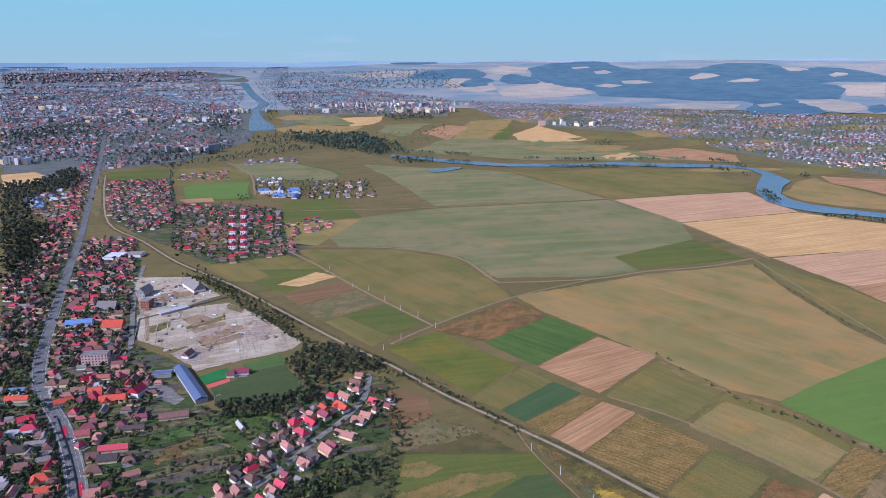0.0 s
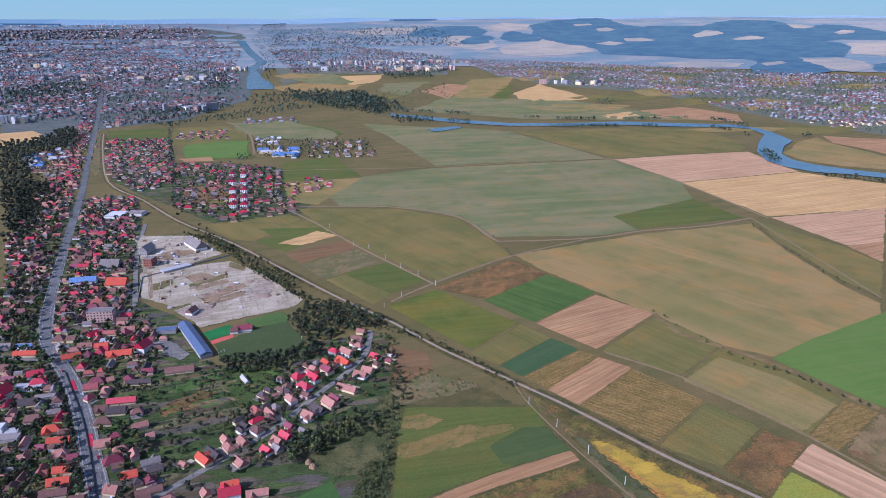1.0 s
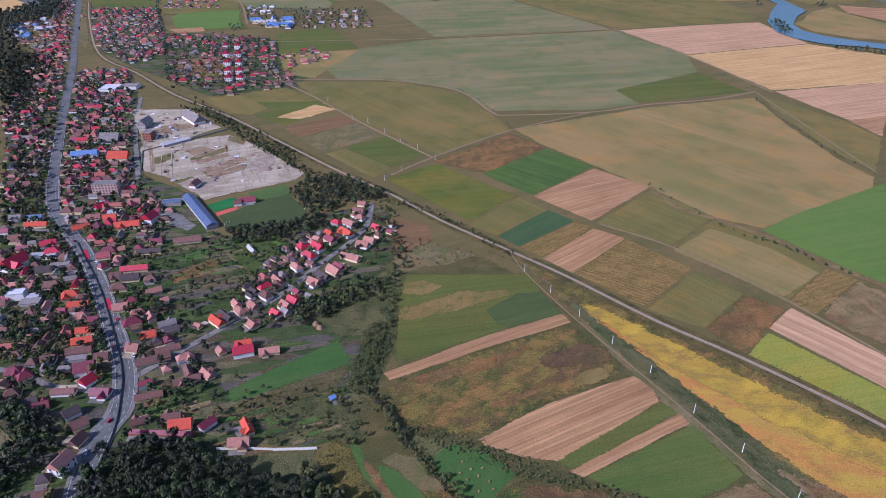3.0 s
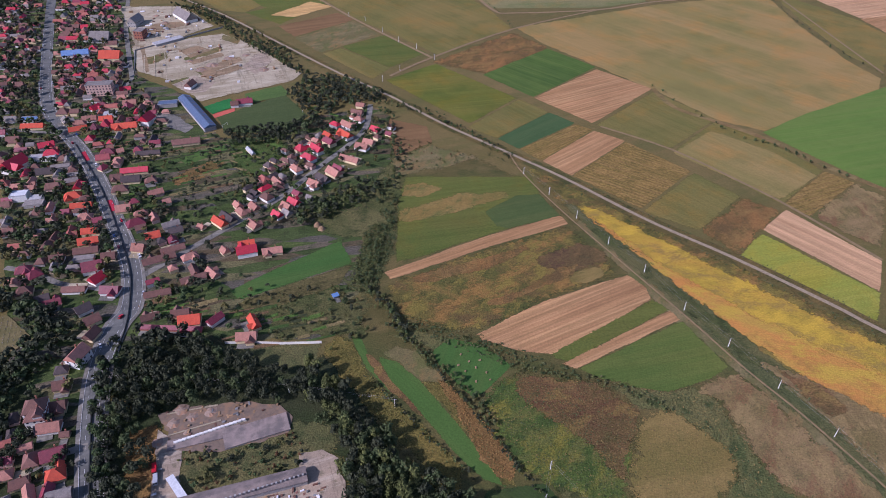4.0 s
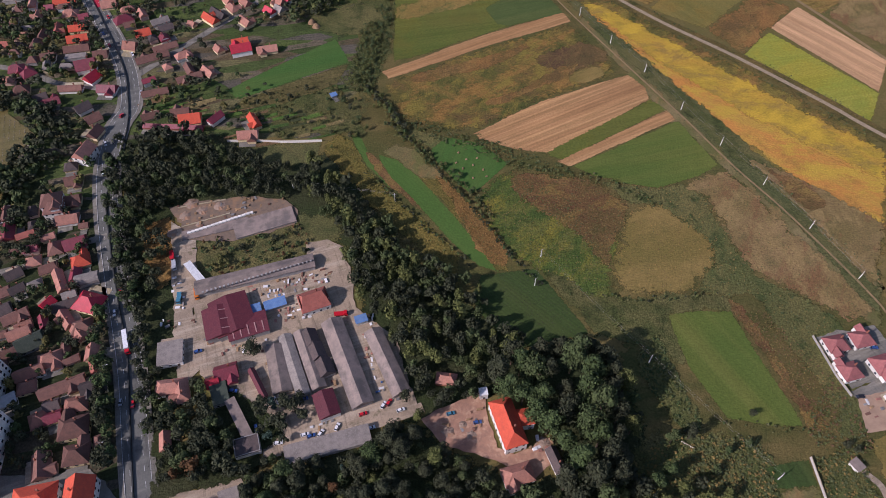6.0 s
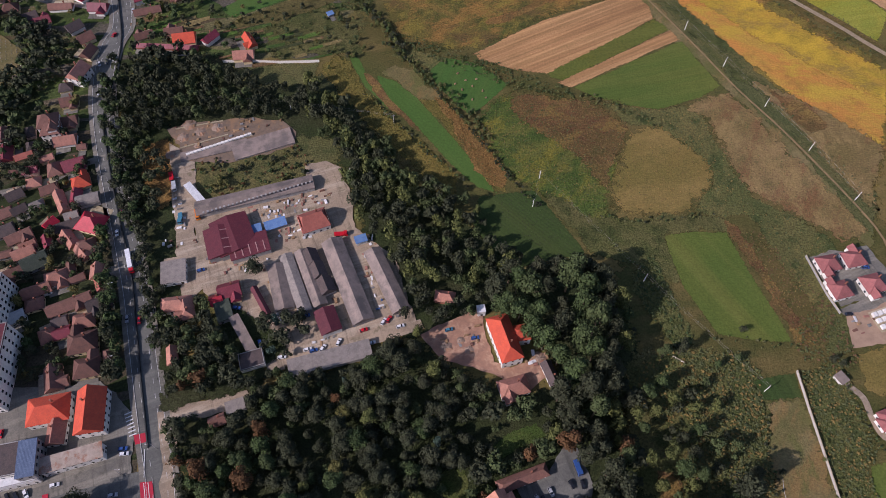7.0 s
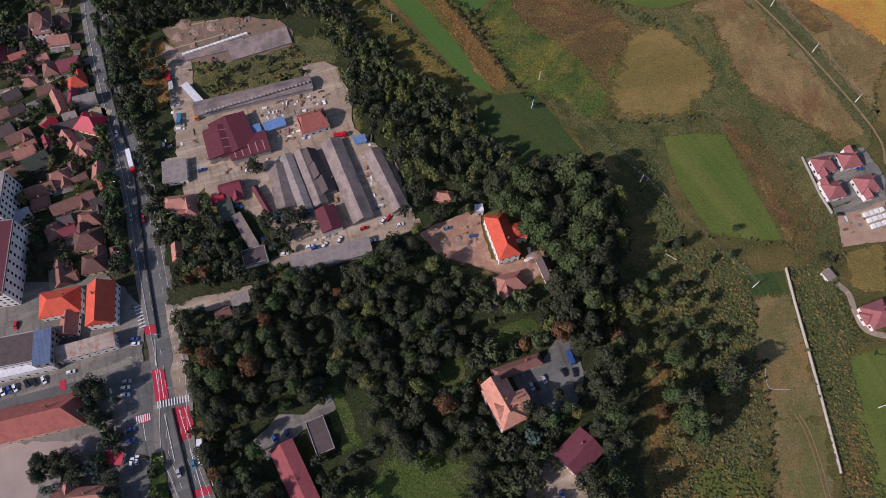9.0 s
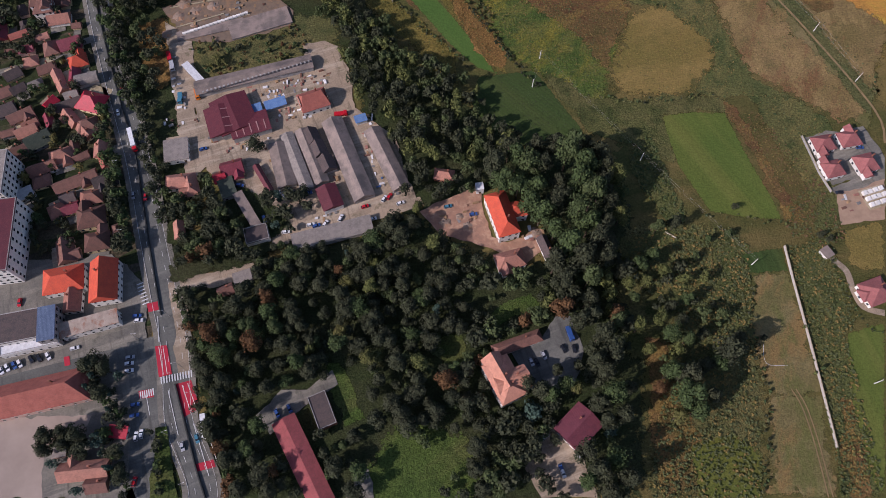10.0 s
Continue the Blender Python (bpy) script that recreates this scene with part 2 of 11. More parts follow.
ROOF = {
    "red": tiles("red_metal_roof", (178, 36, 52), (158, 32, 46), (186, 54, 66), 0.15, 0.4, 0.5, 0.4),
    "crimson": tiles("crimson_metal_roof", (124, 46, 56), (106, 40, 50), (134, 66, 70), 0.2, 0.4, 0.55, 0.4),
    "maroon": tiles("maroon_metal_roof", (92, 38, 44), (80, 32, 40), (104, 58, 58), 0.15, 0.5, 0.6, 0.35),
    "orange": tiles("orange_tile_roof", (194, 84, 58), (176, 74, 54), (150, 74, 58), 0.12),
    "salmon": tiles("salmon_tile_roof", (164, 114, 96), (142, 100, 85), (114, 88, 77), 0.25),
    "brown": tiles("brown_tile_roof", (120, 85, 73), (102, 74, 64), (84, 67, 60), 0.28),
    "dark": tiles("dark_tile_roof", (84, 72, 68), (68, 62, 60), (98, 84, 76), 0.25),
    "grey": tiles("grey_slate_roof", (136, 127, 118), (114, 107, 100), (152, 142, 130), 0.18),
    "pale": tiles("pale_sheet_roof", (178, 176, 172), (158, 156, 152), (140, 128, 116), 0.12),
    "rusty": plain("rusty_sheet_roof", (168, 152, 136), (142, 127, 112), 0.8, 0, 0.35, 0.05, streak=(140, 84, 56)),
    "peach": tiles("peach_tile_roof", (190, 134, 110), (170, 118, 97), (150, 106, 90), 0.06),
    "dusty": plain("dusty_concrete_roof", (142, 126, 115), (118, 107, 98), 0.92, 0, 0.25, 0.14, streak=(100, 92, 86)),
    "strip": plain("translucent_strip", (164, 124, 118), (146, 110, 106), 0.6, 0, 0.5, 0.1),
    "blue": tiles("blue_sheet_roof", (92, 124, 164), (80, 110, 150), (120, 140, 160), 0.1, 0.4, 0.5, 0.4),
    "pink": tiles("pink_sheet_roof", (160, 84, 82), (140, 75, 73), (122, 78, 72), 0.08),
    "navy": tiles("navy_sheet_roof", (84, 98, 120), (70, 84, 106), (112, 126, 142), 0.08, 0.6, 0.45, 0.5),
    "white": plain("white_membrane_roof", (206, 206, 204), (184, 184, 182)),
    # Town roofs: base colours greyed to suggest haze over distance.
    "town_grey": tiles("town_grey_roof", (122, 122, 122), (104, 106, 108), (138, 136, 134), 0.25),
    "town_brown": tiles("town_brown_roof", (128, 98, 88), (110, 88, 80), (136, 112, 100), 0.25),
    "town_red": tiles("town_red_roof", (140, 78, 70), (122, 70, 64), (146, 96, 86), 0.25),
    "town_pale": tiles("town_pale_roof", (160, 160, 158), (142, 142, 142), (128, 124, 120), 0.2),
    "dull": tiles("dull_red_tile_roof", (150, 92, 88), (130, 80, 76), (118, 84, 80), 0.1),
    "plum": tiles("plum_sheet_roof", (112, 58, 66), (98, 52, 60), (120, 72, 76), 0.05, 0.5, 0.6, 0.3),
    "terracotta": tiles("terracotta_tile_roof", (156, 92, 78), (138, 80, 68), (122, 80, 70), 0.12),
    "olive": tiles("dark_green_roof", (66, 74, 62), (56, 64, 54), (84, 86, 74), 0.1),
}
WALL = {
    "white": plain("white_render_wall", (222, 218, 208), (204, 200, 190), vary=0.1),
    "cream": plain("cream_render_wall", (212, 192, 150), (192, 172, 132), vary=0.15),
    "pinkish": plain("pink_render_wall", (204, 172, 156), (186, 150, 134), vary=0.12),
    "grey": plain("grey_render_wall", (160, 156, 150), (138, 134, 128), vary=0.15),
    # Greyed like the town roofs, haze put into the base colour.
    "town": plain("town_wall", (158, 158, 156), (136, 136, 136), vary=0.3),
    "brick": plain("brick_wall", (150, 96, 74), (128, 82, 66), vary=0.15),
}
GLASS = Nodes("window_glass", 0.12, 0, 0.5)
GLASS.colour(rgb(40, 46, 54))
GLASS = GLASS.mat
FRAME = plain("window_frame_paint", (214, 212, 206), (198, 196, 190))
SCREEN = plain("dark_road_screen", (52, 54, 52), (44, 46, 44), 0.7)
BARK = plain("bark", (84, 70, 56), (62, 52, 42), 0.95)


def worn(name, a, b, c, d, scale=1.0):
    """Trodden yard ground: dust, dark oil and damp stains, pale wheel tracks, weeds in the seams."""
    n = Nodes(name, 0.95, 0, 0.15)
    col = n.mix(n.ramp(n.noise(0.05 * scale, 6.0, rough=0.65), 0.38, 0.62), rgb(*a), rgb(*b))
    col = n.mix(n.ramp(n.noise((0.03 * scale, 0.3 * scale, 1), 5.0, 20, rough=0.65), 0.5, 0.64, 0, 0.7), col, rgb(*c))
    col = n.mix(n.ramp(n.noise((0.4 * scale, 0.04 * scale, 1), 5.0, 20, rough=0.65), 0.54, 0.66, 0, 0.55), col, rgb(*[v * 0.72 for v in b]))
    col = n.mix(n.ramp(n.noise(0.16 * scale, 6.0, rough=0.72), 0.56, 0.66, 0, 0.7), col, rgb(*d))
    grain = n.noise(1.4, 4.0, rough=0.75)
    col = n.mix(n.ramp(grain, 0.3, 0.7), n.mix(1.0, col, (0.8, 0.8, 0.8, 1), "MULTIPLY"), n.mix(1.0, col, (1.16, 1.15, 1.13, 1), "MULTIPLY"))
    n.colour(col)
    n.bump(grain, 0.4, 0.2)
    return n.mat


RUBBLE = plain("mixed_rubble", (146, 126, 108), (124, 108, 94), 0.95, 0, 0.5, 0.08, streak=(160, 118, 86))
YARD = worn("dusty_yard", (162, 143, 120), (133, 119, 101), (179, 164, 143), (104, 98, 74))
CONCRETE = worn("concrete", (169, 156, 129), (144, 131, 104), (186, 174, 148), (118, 99, 68), 0.5)
ASPHALT = worn("asphalt", (104, 104, 98), (91, 91, 86), (119, 118, 110), (80, 80, 76), 0.7)
OLD_ASPHALT = worn("old_asphalt", (124, 119, 108), (103, 100, 92), (142, 136, 122), (88, 87, 76), 0.9)
PRECAST = plain("precast_panel", (192, 184, 174), (172, 164, 154), 0.9, 0, 0.4, 0.06)
GRAVEL = plain("gravel_ballast", (158, 141, 114), (136, 121, 96), 0.95, 0, 0.5, 0.05)
DIRT = plain("dirt_track", (140, 116, 80), (118, 100, 70), 0.97, 0, 0.2, 0.06)
PAINT = plain("white_road_paint", (212, 212, 208), (186, 186, 182), 0.8, 0, 0.7, 0.05)
REDPAINT = plain("red_road_surface", (176, 42, 58), (156, 38, 52), 0.8, 0, 0.3, 0.06)
LEAF = {
    "deep": foliage("deep_green_leaves", (46, 50, 37), (68, 72, 51), (64, 66, 48)),
    "maize": foliage("ripe_maize_leaves", (94, 90, 48), (126, 114, 58), (110, 98, 54)),
    "amber": foliage("amber_dry_stalks", (130, 102, 58), (168, 130, 76), (150, 112, 66)),
    "reed": foliage("reed_leaves", (68, 76, 48), (100, 104, 66), (106, 98, 64)),
    "redweed": foliage("reddish_dry_weeds", (92, 70, 52), (118, 90, 64), (104, 86, 56)),
    "mid": foliage("green_leaves", (50, 62, 38), (78, 93, 54), (78, 85, 54)),
    "olive": foliage("olive_leaves", (66, 72, 40), (100, 104, 58), (104, 92, 54)),
    "rust": foliage("rust_brown_leaves", (80, 59, 40), (106, 78, 50), (90, 68, 44)),
    "straw": foliage("dry_straw_weeds", (112, 98, 56), (140, 118, 70), (104, 82, 50)),
    # Far trees: haze over distance put into paler, bluer leaf colours.
    "far": foliage("hazed_far_leaves", (60, 78, 64), (90, 108, 88), (78, 94, 78)),
    "blue": foliage("grey_green_needles", (46, 62, 54), (76, 94, 80), (60, 76, 62)),
}


# ---- mesh helpers ----
def mesh(name, verts, faces, material=None, smooth=False):
    me = bpy.data.meshes.new(name)
    me.from_pydata(verts, [], faces)
    if material:
        me.materials.append(material)
    if smooth:
        for p in me.polygons:
            p.use_smooth = True
    return me


def piece(name, verts, faces, material, parent=None, label=""):
    ob = new(name, mesh(name, verts, faces, material))
    if parent:
        ob.parent = parent
    if label:
        ob["label"] = label
    return ob


def box(x0, x1, y0, y1, z0, z1, verts=None, faces=None):
    verts = [] if verts is None else verts
    faces = [] if faces is None else faces
    b = len(verts)
    verts += [(x0, y0, z0), (x1, y0, z0), (x1, y1, z0), (x0, y1, z0), (x0, y0, z1), (x1, y0, z1), (x1, y1, z1), (x0, y1, z1)]
    faces += [tuple(b + i for i in f) for f in ((3, 2, 1, 0), (4, 5, 6, 7), (0, 1, 5, 4), (1, 2, 6, 5), (2, 3, 7, 6), (3, 0, 4, 7))]
    return verts, faces


def place(ob, x, y, turn, lift=0.0):
    ob.matrix_basis = pose(x, y, lift, 0, 0, turn)
    return ob


from mathutils import geometry

LAYER, STRIP = [0.0], [0.0]


def sheet(name, outline, material, label, category, lift=0.0, kind="structure", ragged=2.2, swell=0.0, fade=0.0):
    """A piece of ground with its own outline, a little above the soil; its growth thins out over the margin."""
    LAYER[0] += 0.0012
    far = max(math.hypot(*p) for p in outline) > FLAT * 0.9
    loop = list(zip(outline, outline[1:] + outline[:1]))
    area = sum(a[0] * b[1] - a[1] * b[0] for a, b in loop) / 2
    slim = 0.7 * abs(area) / sum(math.dist(a, b) for a, b in loop)
    fade = 0.0 if far else min(fade, slim * 0.8)
    grow = -0.35 * fade if area > 0 else 0.35 * fade
    pts = []
    for i, p in enumerate(outline):
        q = outline[(i + 1) % len(outline)]
        d = math.dist(p, q)
        steps = max(1, min(60, int(d / 70))) if far else max(1, min(140, int(d / (2.6 if ragged > 1 else 7))))
        for k in range(steps):
            x, y = p[0] + (q[0] - p[0]) * k / steps, p[1] + (q[1] - p[1]) * k / steps
            w = ragged * (12 if far else 1) * noise.noise(Vector((x, y, 7.0)) * (0.006 if far else 0.07)) if k else 0
            if k and not far and ragged > 1:
                w += min(ragged, 3.0) * (0.7 * noise.noise(Vector((x, y, 2.0)) * 0.31) + 0.45 * noise.noise(Vector((x, y, 5.0)) * 0.9))
            if not far:
                room = min(k, steps - k) / steps * d
                w = max(-slim, min(slim, w)) * min(1.0, room / 14) + grow
            pts.append((x - (q[1] - p[1]) / d * w, y + (q[0] - p[0]) / d * w))
    rim = []
    for p, q in zip(pts, pts[1:] + pts[:1]):
        cuts = max(1, int(math.dist(p, q) / 1.2)) if fade else 1
        rim += [(p[0] + (q[0] - p[0]) * k / cuts, p[1] + (q[1] - p[1]) * k / cuts) for k in range(cuts)]
    rim = np.array(rim)
    count = len(pts)
    if fade:
        (x0, y0), (x1, y1) = rim.min(0), rim.max(0)
        for gx in np.arange(x0, x1, fade * 0.8):
            for gy in np.arange(y0, y1, fade * 0.8):
                if fade * 0.45 < np.hypot(rim[:, 0] - gx, rim[:, 1] - gy).min() < fade * 2.2 and inside((gx, gy), pts):
                    pts.append((float(gx), float(gy)))
    corners, _, tris, *_ = geometry.delaunay_2d_cdt([Vector(p) for p in pts], [], [list(range(count))], 1, 1e-4)
    bm = bmesh.new()
    made = [bm.verts.new((p[0], p[1], 0.0)) for p in corners]
    for t in tris:
        face = bm.faces.new([made[i] for i in t])
        face.normal_update()
        if face.normal.z < 0:
            face.normal_flip()
    for _ in range(6 if far else 0):
        long = [e for e in bm.edges if e.calc_length() > 90 + 0.05 * (e.verts[0].co.length - 1500)]
        if not long:
            break
        bmesh.ops.subdivide_edges(bm, edges=long, cuts=1)
        bmesh.ops.triangulate(bm, faces=[q for q in bm.faces if len(q.verts) > 3])
    thin = bm.verts.layers.float.new("thin")
    for v in bm.verts:
        if fade:
            v[thin] = max(0.0, 1 - float(np.hypot(rim[:, 0] - v.co.x, rim[:, 1] - v.co.y).min()) / fade)
        x, y, z, k = land(v.co.x, v.co.y)
        hill = swell * (0.5 + noise.noise(Vector((v.co.x, v.co.y, 0)) * 0.0012)) if swell else 0.0
        v.co = (x, y, z + 0.06 + LAYER[0] + lift + 6.0 * (1 - k) + hill)
    me = bpy.data.meshes.new(name)
    bm.to_mesh(me)
    bm.free()
    me.materials.append(material)
    return tagged(new(name, me), label, category, kind=kind)


def ribbon(name, line, width, material, label, category, lift=0.0, kind="structure", smooth=4):
    """A road, track or ditch of constant width along a line."""
    STRIP[0] += 0.004
    pts = curve_points(line, smooth)
    verts, faces = [], []
    for i, p in enumerate(pts):
        a, b = pts[max(i - 1, 0)], pts[min(i + 1, len(pts) - 1)]
        d = Vector((b[0] - a[0], b[1] - a[1])).normalized()
        w = width[0] + (width[1] - width[0]) * i / (len(pts) - 1) if isinstance(width, tuple) else width
        for s in (-0.5, 0.5):
            x, y, z, k = land(p[0] - d.y * w * s, p[1] + d.x * w * s)
            verts.append((x, y, z + 0.35 + STRIP[0] + lift + 12 * (1 - k)))
        if i:
            faces.append((2 * i - 2, 2 * i, 2 * i + 1, 2 * i - 1))
    ob = new(name, mesh(name, verts, [f[::-1] for f in faces], material))
    return tagged(ob, label, category, kind=kind)


def curve_points(line, steps=4):
    out = []
    for i in range(len(line) - 1):
        p0, p1, p2, p3 = (Vector(line[max(min(j, len(line) - 1), 0)]) for j in (i - 1, i, i + 1, i + 2))
        for k in range(steps):
            t = k / steps
            out.append(tuple(0.5 * (2 * p1 + (p2 - p0) * t + (2 * p0 - 5 * p1 + 4 * p2 - p3) * t * t + (3 * p1 - p0 - 3 * p2 + p3) * t ** 3)))
    return out + [tuple(line[-1])]


def inside(p, outline):
    x, y = p
    hit = False
    for i in range(len(outline)):
        (x0, y0), (x1, y1) = outline[i], outline[i - 1]
        if (y0 > y) != (y1 > y) and x < (x1 - x0) * (y - y0) / (y1 - y0) + x0:
            hit = not hit
    return hit


def bounds(outline):
    xs, ys = [p[0] for p in outline], [p[1] for p in outline]
    return min(xs), max(xs), min(ys), max(ys)


TAKEN = {}


def take(x, y, r):
    TAKEN.setdefault((int(x // 40), int(y // 40)), []).append((x, y, r))


def free(x, y, r):
    cx, cy = int(x // 40), int(y // 40)
    for i in (-1, 0, 1):
        for j in (-1, 0, 1):
            for a, b, q in TAKEN.get((cx + i, cy + j), ()):
                if (a - x) ** 2 + (b - y) ** 2 < (q + r) ** 2:
                    return False
    return True


def take_line(line, r):
    pts = curve_points(line, 4)
    for a, b in zip(pts, pts[1:]):
        n = max(1, int(math.dist(a, b) / r))
        for k in range(n):
            take(a[0] + (b[0] - a[0]) * k / n, a[1] + (b[1] - a[1]) * k / n, r)


# ---- ground: one sheet out to the hills ----
def ground_sheet():
    verts, faces = [], []
    rings = [0.0, 60, 120, 200, 300, 400, 550, 700, 900, 1100, 1400, 1700, 2000, 2200, 2400, 2700, 3000, 3400, 3900, 4500, 5200, 5800, 6400, 7000, 7700, 8500, 9400, 10400, 11600, 13000, 15000, 17500, 21000, 25000, 30000]
    seg = 180
    for i, r in enumerate(rings):
        for s in range(seg):
            a = 2 * math.pi * s / seg
            x, y, z, k = land(r * math.cos(a), r * math.sin(a))
            verts.append((x, y, z - (0.0 if r < 2000 else 0.5)))
        if i:
            b, c = (i - 1) * seg, i * seg
            for s in range(seg):
                n = (s + 1) % seg
                faces.append((b + s, c + s, c + n, b + n))
    return tagged(new("ground", mesh("ground", verts, faces, GROUND)), "olive green and straw-coloured rough meadow of a wide valley", "ground", kind="structure")


n = Nodes("meadow_ground", 0.95, 0, 0.12)
col = n.mix(n.ramp(n.noise(0.004, 5.0, rough=0.6), 0.4, 0.62), rgb(101, 91, 52), rgb(115, 99, 60))
col = n.mix(n.ramp(n.noise((0.006, 0.045, 1), 5.0, 24), 0.48, 0.66, 0, 0.7), col, rgb(85, 87, 46))
col = n.mix(n.ramp(n.noise(0.05, 5.0, rough=0.7), 0.5, 0.7, 0, 0.6), col, rgb(122, 103, 65))
grain = n.noise(0.6, 4.0, rough=0.75)
col = n.mix(n.ramp(grain, 0.3, 0.75), n.mix(1.0, col, (0.7, 0.72, 0.7, 1), "MULTIPLY"), n.mix(1.0, col, (1.25, 1.22, 1.16, 1), "MULTIPLY"))
n.colour(col)
n.bump(grain, 0.6, 0.8)
GROUND = n.mat
ground_sheet()

SOIL = {
    "maize_dark": ((96, 88, 52), (85, 79, 46), (107, 96, 59)),
    "meadow_green": ((90, 100, 44), (80, 96, 42), (104, 106, 52)),
    "hayfield": ((62, 93, 41), (68, 98, 44), (80, 99, 48)),
    "bright_green": ((96, 120, 50), (88, 113, 46), (106, 119, 56)),
    "mown": ((68, 96, 42), (75, 100, 45), (88, 104, 50)),
    "fresh": ((80, 102, 42), (66, 90, 38), (98, 112, 52)),
    "teal": ((68, 90, 52), (63, 85, 48), (80, 95, 56)),
    "sage": ((76, 90, 46), (70, 84, 44), (88, 94, 50)),
    "dark_green": ((60, 78, 38), (55, 72, 36), (74, 82, 42)),
    "olive": ((124, 116, 71), (116, 109, 67), (141, 124, 82)),
    "tan": ((164, 124, 83), (150, 113, 75), (176, 139, 95)),
    "pinkish": ((180, 141, 102), (169, 132, 95), (190, 153, 113)),
    "straw": ((188, 150, 94), (178, 142, 88), (198, 162, 106)),
    "brown": ((126, 96, 62), (112, 86, 54), (138, 108, 72)),
    "maize": ((138, 112, 59), (121, 103, 52), (153, 120, 74)),
}
PASTURE = {
    "dry": ((144, 120, 72), (124, 114, 65), (156, 128, 82), (114, 106, 60)),
    "olive": ((116, 105, 57), (99, 98, 51), (132, 112, 65), (94, 93, 48)),
    "grey_green": ((120, 114, 76), (102, 109, 66), (142, 127, 88), (95, 105, 60)),
    "lime": ((103, 104, 41), (83, 95, 38), (121, 106, 52), (74, 88, 36)),
    "lemon": ((132, 136, 54), (118, 128, 50), (150, 140, 66), (106, 120, 47)),
    "green": ((86, 96, 43), (77, 90, 40), (109, 103, 52), (96, 92, 46)),
}
WEEDY = {
    "weeds": ((84, 88, 44), (104, 90, 48), (126, 104, 56), (66, 72, 37)),
    "patchy": ((132, 110, 60), (120, 106, 56), (142, 118, 68), (90, 94, 48)),
    "purple": ((100, 80, 52), (94, 80, 50), (114, 92, 58), (76, 70, 44)),
    "rust_weeds": ((122, 92, 54), (108, 88, 50), (138, 110, 64), (88, 80, 43)),
    "scrub": ((78, 84, 46), (89, 87, 52), (104, 99, 61), (56, 65, 35)),
    "tan_weeds": ((122, 104, 58), (108, 98, 52), (134, 114, 67), (94, 90, 48)),
    "red_weeds": ((112, 84, 54), (98, 84, 50), (128, 100, 63), (82, 78, 44)),
    "reed": ((84, 92, 52), (99, 97, 58), (111, 104, 63), (60, 73, 41)),
    "lush": ((72, 92, 42), (86, 100, 46), (112, 108, 56), (56, 74, 36)),
    "reed_dark": ((86, 90, 55), (96, 94, 58), (106, 99, 62), (68, 75, 44)),
    "rough_red": ((122, 102, 67), (108, 97, 58), (135, 113, 77), (94, 90, 54)),
    "gold": ((112, 102, 52), (98, 93, 48), (126, 110, 57), (80, 78, 40)),
    "amber": ((136, 104, 62), (122, 96, 56), (148, 116, 70), (104, 84, 48)),
    "town": ((88, 96, 84), (104, 102, 96), (70, 86, 74), (116, 108, 102)),
    "suburb": ((98, 102, 80), (112, 108, 88), (84, 94, 74), (122, 112, 96)),
    "yellow": ((170, 142, 52), (154, 132, 50), (174, 136, 56), (112, 102, 48)),
    "orange": ((184, 128, 64), (172, 118, 60), (170, 138, 62), (126, 96, 52)),
    "meadow": ((78, 80, 43), (90, 82, 47), (104, 92, 55), (62, 68, 36)),
    "lawn": ((66, 86, 40), (76, 92, 44), (88, 92, 52), (54, 70, 34)),
    "rough": ((99, 94, 58), (109, 98, 64), (124, 111, 77), (82, 84, 49)),
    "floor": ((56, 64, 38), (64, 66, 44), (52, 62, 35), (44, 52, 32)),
}
FIELD_WORDS = {
    "maize_dark": "drying olive-brown maize strip",
    "mown": "fresh green mown meadow", "meadow_green": "green meadow after mowing", "bright_green": "bright green young crop field", "hayfield": "green hayfield with round bales",
    "town": "green and grey gardens and streets of a town", "suburb": "green gardens and plots of a suburb", "garden_dark": "dark garden ground with beds and grass", "tan_weeds": "tan dried grass fallow", "red_weeds": "reddish-brown dried weed fallow", "reed": "grey-green reed meadow", "lush": "lush green herb meadow with yellow patches", "reed_dark": "dark green reedy ditch ground",
    "rough_red": "reddish straw-coloured rough meadow", "gold": "golden olive maize strip", "patchy": "dry orange-tan patch in green grass", "purple": "dark reddish-brown withered weeds", "amber": "amber-brown dry maize strip",
    "green": "green mown grass field", "sage": "grey-green leafy crop plot", "dark_green": "dark green leafy crop field", "lime": "yellow-green crop field", "lemon": "bright yellow-green crop field", "fresh": "fresh green leafy crop field in rows", "teal": "blue-green leafy crop plot",
    "olive": "olive green pasture field", "dry": "dry straw-tinged pasture field", "grey_green": "pale grey-green pasture field",
    "tan": "bare tan ploughed field with drill rows", "pinkish": "pale pinkish ploughed soil field", "straw": "golden stubble field after harvest",
    "brown": "dark brown ploughed soil plot", "weeds": "patchy brown and green weedy fallow", "rust_weeds": "rust-brown dried weed fallow",
    "maize": "ripening yellow-brown maize field in rows", "yellow": "yellow flowering crop strip", "orange": "orange-brown ripe crop strip",
    "scrub": "rough dark green scrubby meadow", "meadow": "rough straw and green meadow", "lawn": "rough park lawn with worn patches", "rough": "rough straw-coloured fallow meadow", "floor": "dark shaded woodland floor", "garden": "dark garden ground with beds and grass",
}


SOFT = {"yellow": 0.65, "orange": 0.65, "tan_weeds": 0.6, "rough": 0.55, "rough_red": 0.7, "meadow": 0.7, "town": 0.6, "suburb": 0.5}

